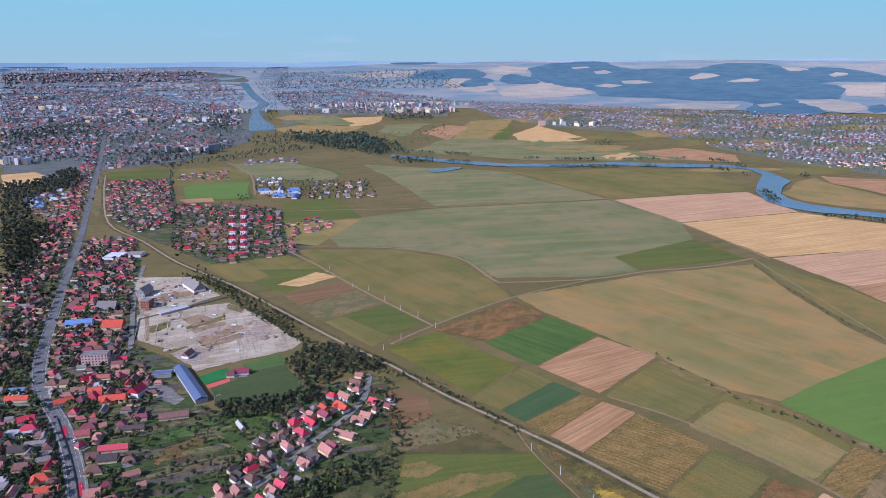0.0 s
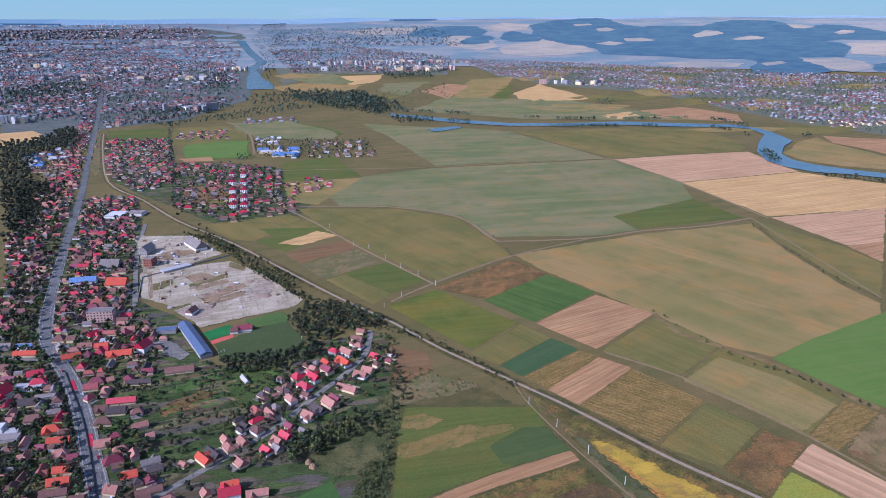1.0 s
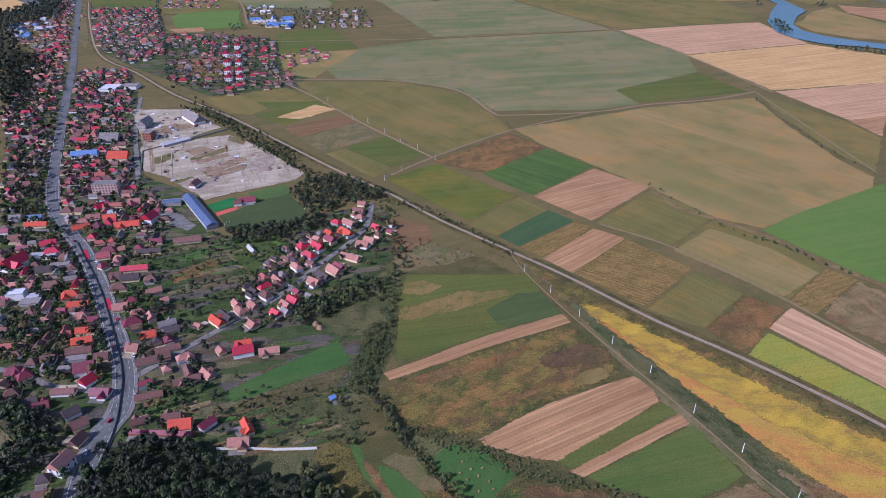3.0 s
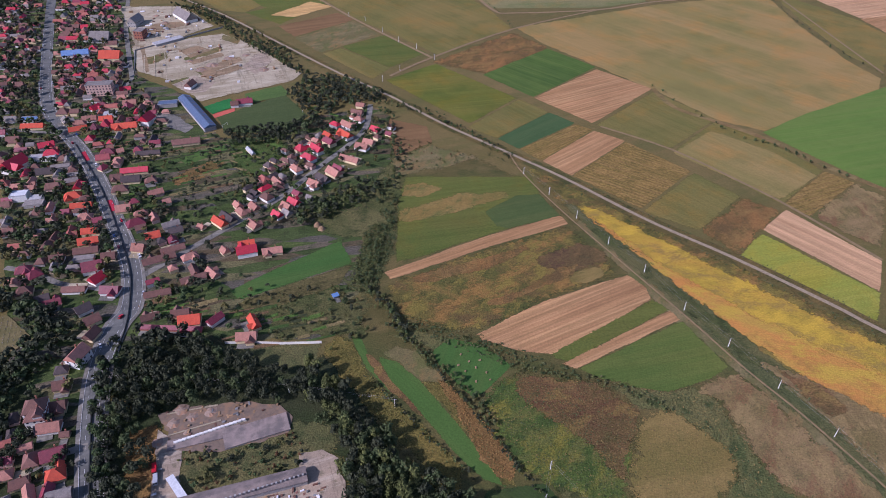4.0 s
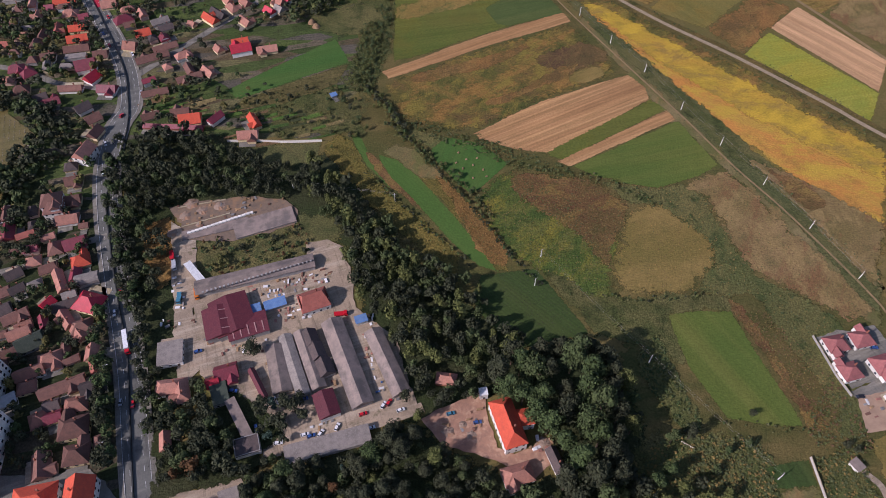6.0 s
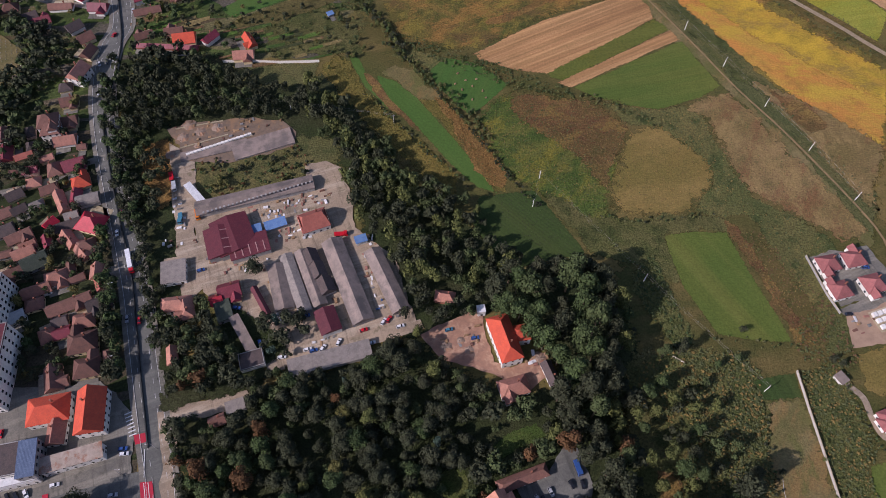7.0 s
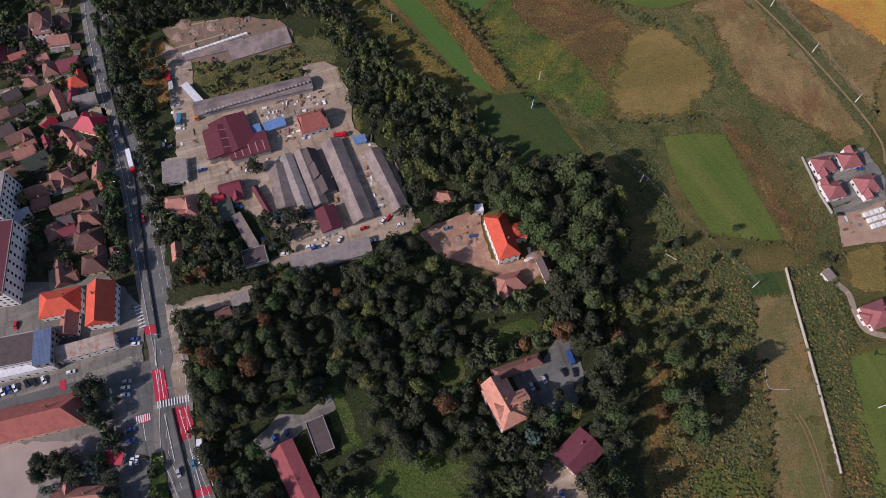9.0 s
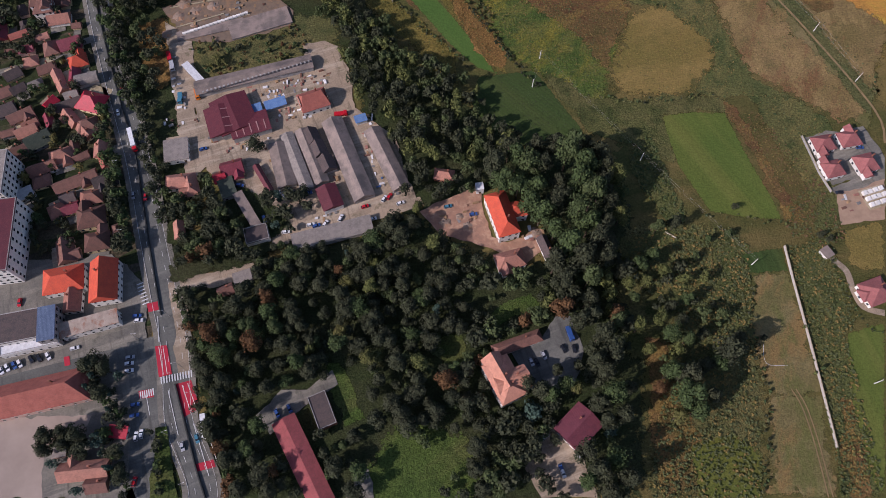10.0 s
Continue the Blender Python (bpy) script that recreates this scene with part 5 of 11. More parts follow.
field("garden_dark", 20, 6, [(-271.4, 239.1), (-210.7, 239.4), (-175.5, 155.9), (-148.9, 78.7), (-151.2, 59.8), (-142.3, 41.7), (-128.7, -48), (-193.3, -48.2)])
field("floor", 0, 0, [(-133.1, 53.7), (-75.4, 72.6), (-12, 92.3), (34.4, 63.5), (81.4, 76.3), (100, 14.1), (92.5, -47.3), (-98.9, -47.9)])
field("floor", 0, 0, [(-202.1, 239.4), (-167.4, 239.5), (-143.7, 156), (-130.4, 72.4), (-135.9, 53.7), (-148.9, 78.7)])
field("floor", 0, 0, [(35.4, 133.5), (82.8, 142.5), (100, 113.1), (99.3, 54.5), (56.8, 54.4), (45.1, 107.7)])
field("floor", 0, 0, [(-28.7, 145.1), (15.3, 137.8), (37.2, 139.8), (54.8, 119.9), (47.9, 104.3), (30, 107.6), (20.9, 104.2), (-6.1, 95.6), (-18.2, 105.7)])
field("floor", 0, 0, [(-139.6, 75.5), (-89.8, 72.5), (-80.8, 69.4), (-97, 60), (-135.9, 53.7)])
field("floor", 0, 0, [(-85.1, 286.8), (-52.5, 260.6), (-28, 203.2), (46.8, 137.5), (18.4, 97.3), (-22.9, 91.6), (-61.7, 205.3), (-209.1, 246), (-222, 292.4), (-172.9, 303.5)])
field("garden", 8, 10, [(-991.9, 1957.9), (-811.1, 1983.1), (-647.2, 1598.8), (-523.3, 1595.8), (-368, 1513.5), (-275.9, 1434.3), (-205.1, 1327.9), (-253.7, 1120.7), (-379.8, 1071.8), (-606.7, 1288.9), (-764.1, 1474.3)])
field("town", 8, 0, [(-6600, 10400), (-4300, 12300), (-3000, 10800), (-2113.2, 7309.1), (-3559.7, 6968.2), (-4535.9, 7065.1)])
field("town", 8, 0, [(-5066.8, 7902.6), (-4391.9, 8618.7), (-2192.3, 7586.4), (-1241.8, 4812.7), (-853, 2981.4), (-895.7, 2351.4), (-1080.5, 2159.8), (-991.4, 1843.8), (-1230.5, 1850.6)])
field("suburb", 8, 0, [(-2065.2, 8337.2), (96.3, 6716.8), (26.2, 4356.7), (-679.7, 4502.9), (-863.3, 3679)])
field("suburb", 8, 0, [(88.8, 6194.7), (1728.2, 5021.4), (2633.6, 4050.1), (1295.8, 1949.6), (1193.6, 2120.9), (1088.2, 2509.6), (975.4, 3190.4), (589.2, 3598.9), (337.7, 4196.6)])
field("pinkish", 20, 14, [(415.8, 1614.1), (592.8, 1668.3), (781.8, 1710), (789.7, 1467.9), (497.1, 1368.4)])
field("straw", 20, 14, [(495.4, 1363.2), (786.7, 1462), (910, 1344), (790.8, 1156.8), (557.2, 1106.1)])
field("pinkish", 20, 14, [(558.8, 1099.1), (790.8, 1156.8), (642.1, 923.2), (601.7, 949.7)])
field("tan", 28, 10, [(600.4, 944.5), (670.3, 967.5), (610.3, 873.4)])
field("dry", 24, 0, [(101.7, 911.5), (236.7, 971.7), (316.6, 1010.3), (509.1, 1063), (500.5, 915.4), (506.4, 785.9), (518.7, 729.5), (491.1, 686.2), (411.2, 642.7), (329.9, 596.9), (289.9, 621.1), (239.7, 701.2), (132.9, 847.1)])
field("olive", 24, 0, [(522.5, 1082.6), (595.7, 939.3), (606, 866.7), (533.6, 753), (515.3, 801.1), (513.1, 940.6)])
field("green", 15, 12, [(292.3, 1110.9), (470.2, 1227.6), (512.4, 1096.5), (314.5, 1034.6)])
field("grey_green", 15, 18, [(-190.1, 1187), (-86.4, 1181.1), (25.3, 1115.7), (75.3, 996.8), (234.2, 1000), (312.8, 1028.4), (292.3, 1110.9), (470.2, 1227.6), (493.6, 1358.1), (402.1, 1614.4), (-30.7, 1518), (-177, 1432.1), (-222.5, 1258.7)])
field("grey_green", 25, 16, [(-269.3, 2233.5), (83.7, 2121.5), (203.2, 2059.6), (398.6, 1628.9), (-18, 1543.3), (-176.1, 2016.4)])
field("olive", 10, 14, [(211.8, 2059.3), (474.9, 2108.7), (791.5, 2098.3), (817.8, 1792.6), (774.2, 1726.4), (419.3, 1628.3)])
field("olive", 20, 0, [(-268.9, 1169), (-85.3, 1165.6), (23, 1098.3), (72.4, 979.8), (95.5, 906.8), (-3.4, 806.1), (-120.9, 945.2)])
field("green", 10, 10, [(-386.1, 1592.3), (-274.2, 1660.9), (-177, 1432.1), (-337.8, 1381.4)])
field("dry", 10, 12, [(-337.8, 1381.4), (-175.7, 1420.9), (-233, 1195.8), (-289.7, 1217.2)])
field("olive", 22, 5, [(-400.8, 1066.5), (-271.8, 1131.1), (-241.6, 1097.2), (-292.5, 978.3), (-329.7, 989.5)])
field("green", 22, 5, [(-292.5, 978.3), (-229.2, 1028.7), (-185.7, 1005.2), (-230.9, 925.9)])
field("straw", 22, 5, [(-280.8, 1041), (-241.5, 1071.5), (-180.3, 1028.3), (-226, 1011.2)])
field("brown", 22, 4, [(-231.9, 918.5), (-156, 977.3), (-128.6, 945.4), (-201.5, 875.7)])
field("rough", 22, 4, [(-200.6, 871.2), (-128.1, 940.2), (-87.6, 886.4), (-157.6, 817.3)])
field("olive", 22, 4, [(-155.5, 813.2), (-133.8, 833.7), (-64.2, 766.2), (-83.7, 730.7)])
field("green", 22, 4, [(-133.6, 837.9), (-80.9, 881.8), (-20.9, 816.4), (-65.6, 766.2)])
field("rust_weeds", 22, 4, [(-15.3, 784.7), (96.6, 892.2), (140, 831.9), (49.2, 743.8)])
field("lime", 22, 6, [(-68.5, 727.2), (-9.5, 779), (82.3, 677.8), (27.6, 613.9)])
field("tan", 28, 4, [(101.5, 677.7), (186.5, 761), (241.1, 702.1), (156.3, 614.6)])
field("fresh", -45, 5, [(46.9, 743.9), (100.9, 679.8), (187.7, 767.6), (136.3, 830.4)])
field("olive", 22, 0, [(25.2, 606.4), (52.8, 581.0), (114.1, 640.9), (85.0, 675.4)])
field("teal", 40, 4, [(54.5, 581.0), (73.8, 558.7), (138.3, 614.6), (114.1, 640.9)])
field("maize", 40, 3, [(74.5, 558.7), (93.2, 535.3), (154.4, 599.5), (138.0, 613.1)])
field("tan", 40, 8, [(93.8, 535.3), (117.8, 507.8), (182.4, 575.2), (154.7, 598.0)])
field("maize", -38, 4.5, [(118.4, 507.8), (168.9, 452.7), (230.2, 515.0), (182.7, 573.9)])
field("olive", 24, 6, [(158.9, 609.3), (240.7, 695.7), (288, 623.3), (224, 559.6)])
field("olive", 24, 0, [(224.9, 554.9), (286.6, 619.2), (319.5, 584.2), (353.2, 516.1), (291.9, 458.9)])
field("bright_green", 15, 10, [(325.9, 592.9), (389.1, 636.5), (521.7, 711.9), (394.3, 483.2), (356.8, 540.8)])
field("olive", 24, 5, [(169.1, 448.2), (231.8, 513.6), (261.5, 472.6), (208.8, 420.1)])
field("rust_weeds", 24, 0, [(209.7, 420.1), (261.2, 471.7), (286.4, 449.4), (228.9, 385.8)])
field("pinkish", -52, 5, [(260.7, 421.5), (291.9, 451.1), (336.8, 379.8), (316.5, 343.4)])
field("lemon", -28, 6, [(228.9, 385.8), (257.9, 416.8), (316.2, 342.8), (298.6, 311.2)])
field("maize", 24, 6, [(292.9, 458.9), (353.7, 515.1), (372.2, 494.9), (308.7, 440.8)])
field("rough_red", 24, 6, [(309.8, 440), (371.7, 493.9), (388.1, 472), (343, 391)])
field("dry", 24, 6, [(221.8, 549.8), (274.6, 597.4), (319.4, 553.8), (344, 506.8), (293.8, 466.8)])
field("weeds", -40, 0, [(68, 541), (112, 494), (170, 426), (222, 376), (294, 296), (300, 262), (270, 212), (248, 166), (214, 228), (168, 317), (131, 396), (100, 466)])
field("meadow", 20, 0, [(-62, 300), (-52, 360), (-44, 420), (-50, 512), (30, 542), (72, 506), (104, 446), (142, 372), (192, 268), (246, 160), (236, 138), (150, 150), (60, 200), (0, 286)])
field("rough", -40, 0, [(97, 467.9), (132.8, 407.6), (169.9, 326.7), (193, 273.2), (215.5, 229.2), (244.4, 160), (237.5, 144.1), (210.2, 213.6), (184.1, 268), (159.9, 308.9), (131.8, 375.2)])
field("reed_dark", -40, 0, [(101.3, 463.6), (121, 450.9), (149.3, 400.1), (185.3, 331.5), (210.1, 280), (229.8, 239.9), (255, 184.6), (242.8, 156.4), (214.7, 226.9), (191.9, 269), (167.9, 317.7), (131, 396.5)])
field("orange", -40, 6, [(116.7, 453.4), (130.1, 448.4), (193.8, 382.8), (248.1, 325.4), (295.2, 277.8), (271.3, 222.4), (227.4, 264.4), (176.3, 345.3), (119.9, 442.7)])
field("yellow", -40, 6, [(113.5, 458.5), (130.8, 453.4), (194.9, 387.1), (249.5, 329.6), (297, 282), (285.1, 254.3), (216.7, 314.7), (162.6, 378.7)])
field("orange", -40, 8, [(117.5, 442.7), (162.6, 378.7), (216.7, 314.7), (285.1, 254.3), (269.8, 218.8), (226.1, 260.3), (175.6, 342.2)])
field("rough", -40, 0, [(225.2, 257.8), (269, 217.1), (248.4, 169.2), (222, 218), (200.4, 260.4)])
field("scrub", -40, 0, [(103.7, 463.6), (148, 392.9), (175.1, 340.3), (225.2, 257.8), (200.4, 260.4), (175.1, 314.7), (141, 378.7), (106.9, 450.9)])
field("green", 20, 7, [(-37.1, 378.6), (-15.9, 387.0), (21.2, 407.0), (52.9, 424.0), (98.4, 441.8), (85.0, 476.5), (80.3, 506.2), (-34.5, 506.5), (-39.7, 476.8), (-38.2, 423.4)])
field("sage", 20, 4, [(34.9, 449.0), (43.5, 427.4), (52.9, 424.0), (98.4, 441.8), (85.0, 476.5), (64.3, 474.2), (48.0, 460.2)])
field("patchy", 20, 0, [(-37.6, 433.9), (-19.3, 435.1), (2.6, 443.8), (35.4, 460.3), (59.0, 471.8), (54.5, 481.4), (13.1, 479.1), (-12.5, 462.7), (-37.2, 451.4)])
field("patchy", 20, 0, [(-38.2, 472.1), (-17.7, 472.0), (2.8, 486.4), (-18.2, 496.3), (-36.5, 491.4)])
field("tan", 28, 3, [(-45.7, 366.4), (34.3, 413.1), (98.6, 443.4), (104.1, 430.2), (37.9, 399.5), (-39.3, 358.6)])
field("reed_dark", 20, 0, [(-62.6, 427.6), (-48.1, 427.6), (-38.8, 411.1), (-44.6, 373.1), (-51.2, 342.2), (-71.8, 345.6), (-68.5, 366.1)])
field("weeds", 20, 0, [(-42.1, 352.2), (37.9, 398.1), (103.6, 426.9), (132.1, 364.4), (80.3, 339.5), (22.6, 304.7), (-16.8, 300.6), (-33.4, 328.1)])
field("rust_weeds", 20, 0, [(-23.9, 355.6), (-6.5, 355.5), (11.1, 364.1), (33.4, 369.4), (49.8, 382.1), (69.2, 395.2), (65.2, 401.0), (38.8, 387.7), (11.3, 376.6), (-11.0, 367.7), (-24.1, 360.7)])
field("purple", 20, 0, [(71.7, 385.7), (90.0, 395.2), (107.6, 404.9), (124.5, 395.1), (126.4, 380.1), (109.4, 372.8), (94.5, 362.2), (84.4, 369.3), (71.9, 376.5)])
field("rust_weeds", 20, 0, [(29.2, 327.6), (44.0, 330.8), (66.4, 345.3), (89.7, 358.8), (103.3, 376.5), (87.1, 372.9), (64.9, 352.0), (44.6, 340.4), (31.6, 334.0)])
field("tan_weeds", 20, 0, [(92.5, 355.3), (106.3, 353.6), (120.9, 362.2), (119.5, 372.8), (106.9, 371.0), (94.5, 362.2)])
field("tan", 28, 3, [(18.1, 297.7), (71.9, 334.1), (137.5, 363.7), (148, 348.6), (148.8, 335.9), (74.3, 281.2), (51.9, 283.9)])
field("green", 20, 6, [(67.4, 280.1), (148.7, 335.3), (159.6, 325.5), (81.1, 274.8)])
field("tan", 28, 4, [(75.3, 272.8), (158.5, 324.3), (163.6, 314.7), (84.1, 268.6)])
field("meadow_green", 15, 5, [(84.9, 268.6), (164.1, 313.6), (181.9, 270.6), (165.3, 259.4), (137.6, 249.5), (107.9, 255.5)])
field("meadow", 0, 0, [(-79.6, 289.5), (-60.3, 309.1), (-25.1, 314.9), (22.1, 303.3), (47.2, 270.7), (118.9, 255.5), (102, 161.9), (83.7, 144.3), (43.5, 134.2), (23.6, 154.8), (5.3, 173.2), (-28.2, 209.5), (-51.4, 245.9)])
field("reed", 70, 3, [(-36.1, 298.8), (-18.9, 304.5), (2.6, 296.6), (-5, 284), (-16.6, 292.2)])
field("hayfield", 70, 3, [(-8.1, 284), (2.6, 296.6), (25.6, 291), (43.5, 271.8), (31.7, 258), (19.5, 243.9), (10.4, 253.1), (-3.1, 271.8)])
field("gold", -52, 2, [(-80.6, 287.8), (-71.1, 300), (-61.2, 293.3), (-50.3, 269.8), (-33.5, 246.8), (-20.5, 231.7), (-2.9, 213), (9.5, 196.9), (10, 173.2), (-1.1, 181.7), (-14.5, 201.1), (-32.3, 222.7), (-49.2, 240.2), (-65.2, 263.1)])
field("mown", -52, 3, [(-62.5, 298.9), (-55.4, 296.6), (-46.1, 273.4), (-30.2, 253.1), (-33.7, 249.7), (-49.5, 269.8)])
field("red_weeds", -52, 3, [(-52.1, 284), (-46.5, 280.3), (-25.8, 251.7), (-8.2, 232.6), (-15.2, 231.7), (-33.7, 250.7), (-44.1, 265.7)])
field("mown", -52, 3, [(-43.5, 280.3), (-29.7, 275), (-15.1, 259.6), (5.8, 229.4), (22.3, 203.1), (33.9, 184), (21.7, 188), (5.6, 206.1), (-17.1, 238.7), (-34.2, 260.6)])
field("rough", -52, 3, [(-42.1, 281.3), (-32.6, 290), (-18.4, 285.6), (2.5, 261.6), (-3, 256.6), (-14, 258.1), (-28.9, 275)])
field("gold", -52, 2, [(-15.1, 259.1), (-3, 257.6), (17.8, 222.6), (36.6, 189.6), (39.5, 184), (31.4, 184.8), (22.3, 203.1), (5.8, 229.4)])
field("amber", -52, 2, [(-4.9, 259.6), (2.4, 258.6), (17.2, 236.3), (30.4, 218.2), (40.7, 196.9), (36.4, 186.4), (27.8, 190.8), (15.9, 212.9)])
field("lush", 10, 0, [(22, 242), (44.9, 264.6), (86.6, 259.5), (116.1, 236.2), (107.2, 209.4), (97, 169.3), (87, 165.6), (57.4, 184.8), (43.3, 192.8), (29.7, 218.2)])
field("red_weeds", 11, 0, [(44.9, 264.6), (65.1, 263.5), (97.2, 256.5), (117.5, 236.2), (113.2, 220.3), (100.7, 201), (99.6, 184.7), (91.1, 192.7), (83.5, 209.4), (61.7, 229.4), (47, 243.4)])
field("lush", 10, 0, [(32.9, 213.8), (50.9, 224.8), (72.3, 201), (88.1, 173.1), (99.8, 167.1), (85.3, 154.7), (57.4, 184.8), (42, 196.9)])
field("reed", -45, 0, [(100.7, 255.5), (137.6, 249.5), (151.4, 254.4), (165.5, 245.6), (173.1, 203), (181.3, 180.7), (204, 167.4), (219.7, 151.1), (201.1, 134), (184.1, 154.6), (173, 169.3), (162.7, 166.3), (144.5, 169.3), (159.7, 190.6), (160.7, 204.2), (144.6, 224.7), (133.1, 236.2), (116.1, 236.2)])
field("tan_weeds", -50, 0, [(115.1, 230.7), (134.8, 236.2), (146.6, 226.1), (162.7, 204.2), (160.4, 190.6), (146.9, 178.8), (141.8, 168.5), (104.5, 167.1), (98.2, 183.9), (102.4, 201)])
field("rough_red", -45, 0, [(149.2, 253), (167.2, 259.4), (185, 264.4), (194.5, 252.9), (220, 202.9), (241.1, 158.2), (225.1, 149.3), (204, 167.4), (182.3, 183.8), (174.1, 204.2), (166.7, 243.3)])
field("reed_dark", -45, 0, [(188.9, 278.4), (203.1, 269.5), (223.6, 232.4), (240.7, 187.8), (248.7, 169.9), (242.1, 154.6), (214, 224.7), (190.8, 265.4)])
field("rough_red", -45, 0, [(200.8, 276.8), (226.7, 262.3), (253.5, 237), (270.1, 219.7), (248.7, 169.9), (240.7, 187.8), (223.6, 232.4), (208.5, 262.9)])
field("red_weeds", -45, 0, [(210.6, 269.5), (231.6, 255.3), (242.6, 236.1), (229.5, 229.2), (220.2, 243.2)])
field("scrub", -45, 0, [(58.2, 186.3), (87.2, 167.1), (106.1, 167.1), (144.5, 169.3), (162.7, 166.3), (168.6, 154.6), (159.9, 156.4), (125.4, 154.7), (129.4, 122.8), (117.1, 130.8), (81.8, 143.6)])
field("dark_green", -45, 2, [(16.5, 164.9), (22.2, 181.7), (54.3, 186.3), (80.6, 143.6), (43.5, 134.2), (26.3, 147.8)])
field("meadow_green", -60, 5, [(124.8, 154.7), (141.6, 157.5), (160.2, 157.5), (179.8, 90), (160.4, 90.9), (142.2, 94.3), (129.4, 122.8)])
field("red_weeds", -55, 0, [(160.5, 166.3), (168.1, 161.1), (175.4, 137.4), (192.4, 88.6), (181.3, 88.1), (161.4, 156.4)])
field("reed", -55, 0, [(177.8, 169.3), (204, 167.4), (219.7, 151.1), (216.6, 121.1), (210.3, 85.9), (192.9, 83.1), (198.4, 97.1), (184.4, 137.4)])
field("reed_dark", -60, 0, [(94.1, 86), (123.8, 87.8), (154.2, 76.6), (156.6, 57.8), (152.3, 25.4), (153, -1.9), (142.8, -47.1), (92.5, -47.3), (103.3, -2.1), (116.7, 36.8)])
field("scrub", -60, 0, [(90.5, 79.5), (117.2, 82.9), (130.4, 73.3), (129.6, 48.6), (113.1, 31), (108.1, 14.1), (89.2, 14), (88, 54.5)])
field("reed", -45, 0, [(90.1, 69.9), (99.9, 79.5), (116.8, 86.0), (153.4, 84.5), (158.7, 73.2), (150.5, 14.0), (128.9, 14.0), (122.8, 36.6), (104.8, 48.4)])
field("reed", -45, 0, [(102.6, 130.8), (116.4, 141.8), (124.5, 109.6), (129.1, 89.3), (118.5, 87.6), (106.3, 109.5)])
field("red_weeds", -60, 0, [(99.2, 25.2), (107.6, 26.7), (112.2, 14.1), (117.1, -7.2), (120.5, -27.5), (123.2, -42), (100, -47.2), (95.5, -22.6)])
field("green", -75, 4, [(113.7, -25), (134.5, -20), (146, -27.4), (142.8, -47.1), (114.9, -47.2)])
field("dark_green", -75, 4, [(153.6, 69.6), (175.8, 74.1), (176.6, 60.9), (156.8, 59)])
field("rough", -75, 4, [(156.8, 58.7), (177.1, 60.6), (178.1, 36.4), (179.4, -1.8), (153.5, -1.9), (152.3, 25.4)])
field("rough", -75, 4, [(153.5, -1.9), (179.4, -1.8), (177.1, -47), (142.8, -47.1)])
field("reed", -60, 0, [(178.4, 74.1), (201.5, 79.9), (202.7, 37.1), (197.1, 25.6), (194.5, -46.9), (177.6, -47), (180.3, 11.6)])
field("red_weeds", -60, 0, [(187.9, -1.8), (193.8, -4.4), (192, -46.9), (180.8, -47), (179.2, -27.3)])
field("meadow_green", -75, 4, [(197.7, 27.8), (218, 34.2), (196.5, -46.9), (192.7, -39.4), (192.4, -7)])
field("tan_weeds", 0, 0, [(208.6, 82.5), (220.7, 86.5), (232.6, 89.2), (225.2, 61.1), (214.5, 61.7), (207.9, 64.1)])
ribbon("dirt_track", [(165.2, 0.8), (168.3, -7.1), (170.2, -19.9), (171, -32.2), (171.6, -47)], 0.6, DIRT, "faint wheel track across the dry field", "track")
ribbon("dirt_track", [(167.3, 0.8), (170.4, -7.1), (172.2, -19.8), (173, -32.2), (173.6, -47)], 0.6, DIRT, "faint wheel track across the dry field", "track")
ribbon("drive", [(197.7, 73.5), (200.8, 66.6), (205.6, 60.4), (206.5, 50.4), (209.4, 41.5), (219.1, 38.3)], 3.2, YARD, "pale paved drive to a new house", "drive")
field("hayfield", 20, 3, [(-155.9, 345.2), (-132.3, 366.8), (-82.9, 407.5), (-69.7, 378.7), (-116.8, 352.5), (-145.3, 335.5)])
field("dark_green", 20, 3, [(-177.6, 352.8), (-171.6, 360.4), (-154.5, 347.7), (-159.8, 337.4)])
field("maize_dark", 20, 2, [(-147.3, 330.9), (-116.6, 351.3), (-69.6, 377.3), (-76, 353.6), (-112, 328.4), (-138.2, 322.8)])
field("scrub", 20, 3, [(-171.1, 328.6), (-138.2, 322.8), (-75.8, 352.4), (-50.5, 300.7), (-112.9, 295.8), (-121.3, 317.1)])
field("garden", 19, 4, [(-298.8, 535.2), (-261.5, 587.2), (-208, 580.8), (-164.7, 593), (-136.7, 518.5), (-168.7, 465.5), (-205.3, 456.8), (-225.8, 431.6), (-255.5, 475)])
field("lawn", 19, 4, [(-217.8, 574.8), (-196.6, 580.8), (-163.5, 586.7), (-140.3, 523.7), (-160.2, 493.5), (-190.8, 513.6)])
field("mown", 19, 4, [(-258.5, 543.8), (-216.2, 568.8), (-209.7, 554.8), (-243.1, 529.5)])
field("rust_weeds", 19, 4, [(-250.4, 503.7), (-223.2, 534.8), (-207.6, 536.9), (-211.8, 513.7), (-240.3, 489)])
field("scrub", 0, 0, [(-58.2, 632), (-38.2, 556.3), (-38.8, 512.8), (-37, 407.3), (-48.6, 346), (-55.3, 311.4), (-72, 322.5), (-76.6, 358.7), (-64.9, 407.4), (-102.6, 419.1), (-120, 439.3), (-73.4, 493), (-50.6, 534)])
field("brown", 15, 0, [(-57.7, 625.1), (-17, 607.6), (-10.7, 573.7), (-45.7, 542.7), (-54.7, 580)])
field("rough", 15, 0, [(-51, 539.5), (-10.6, 567.8), (41.3, 540.1), (-43.7, 506.8)])
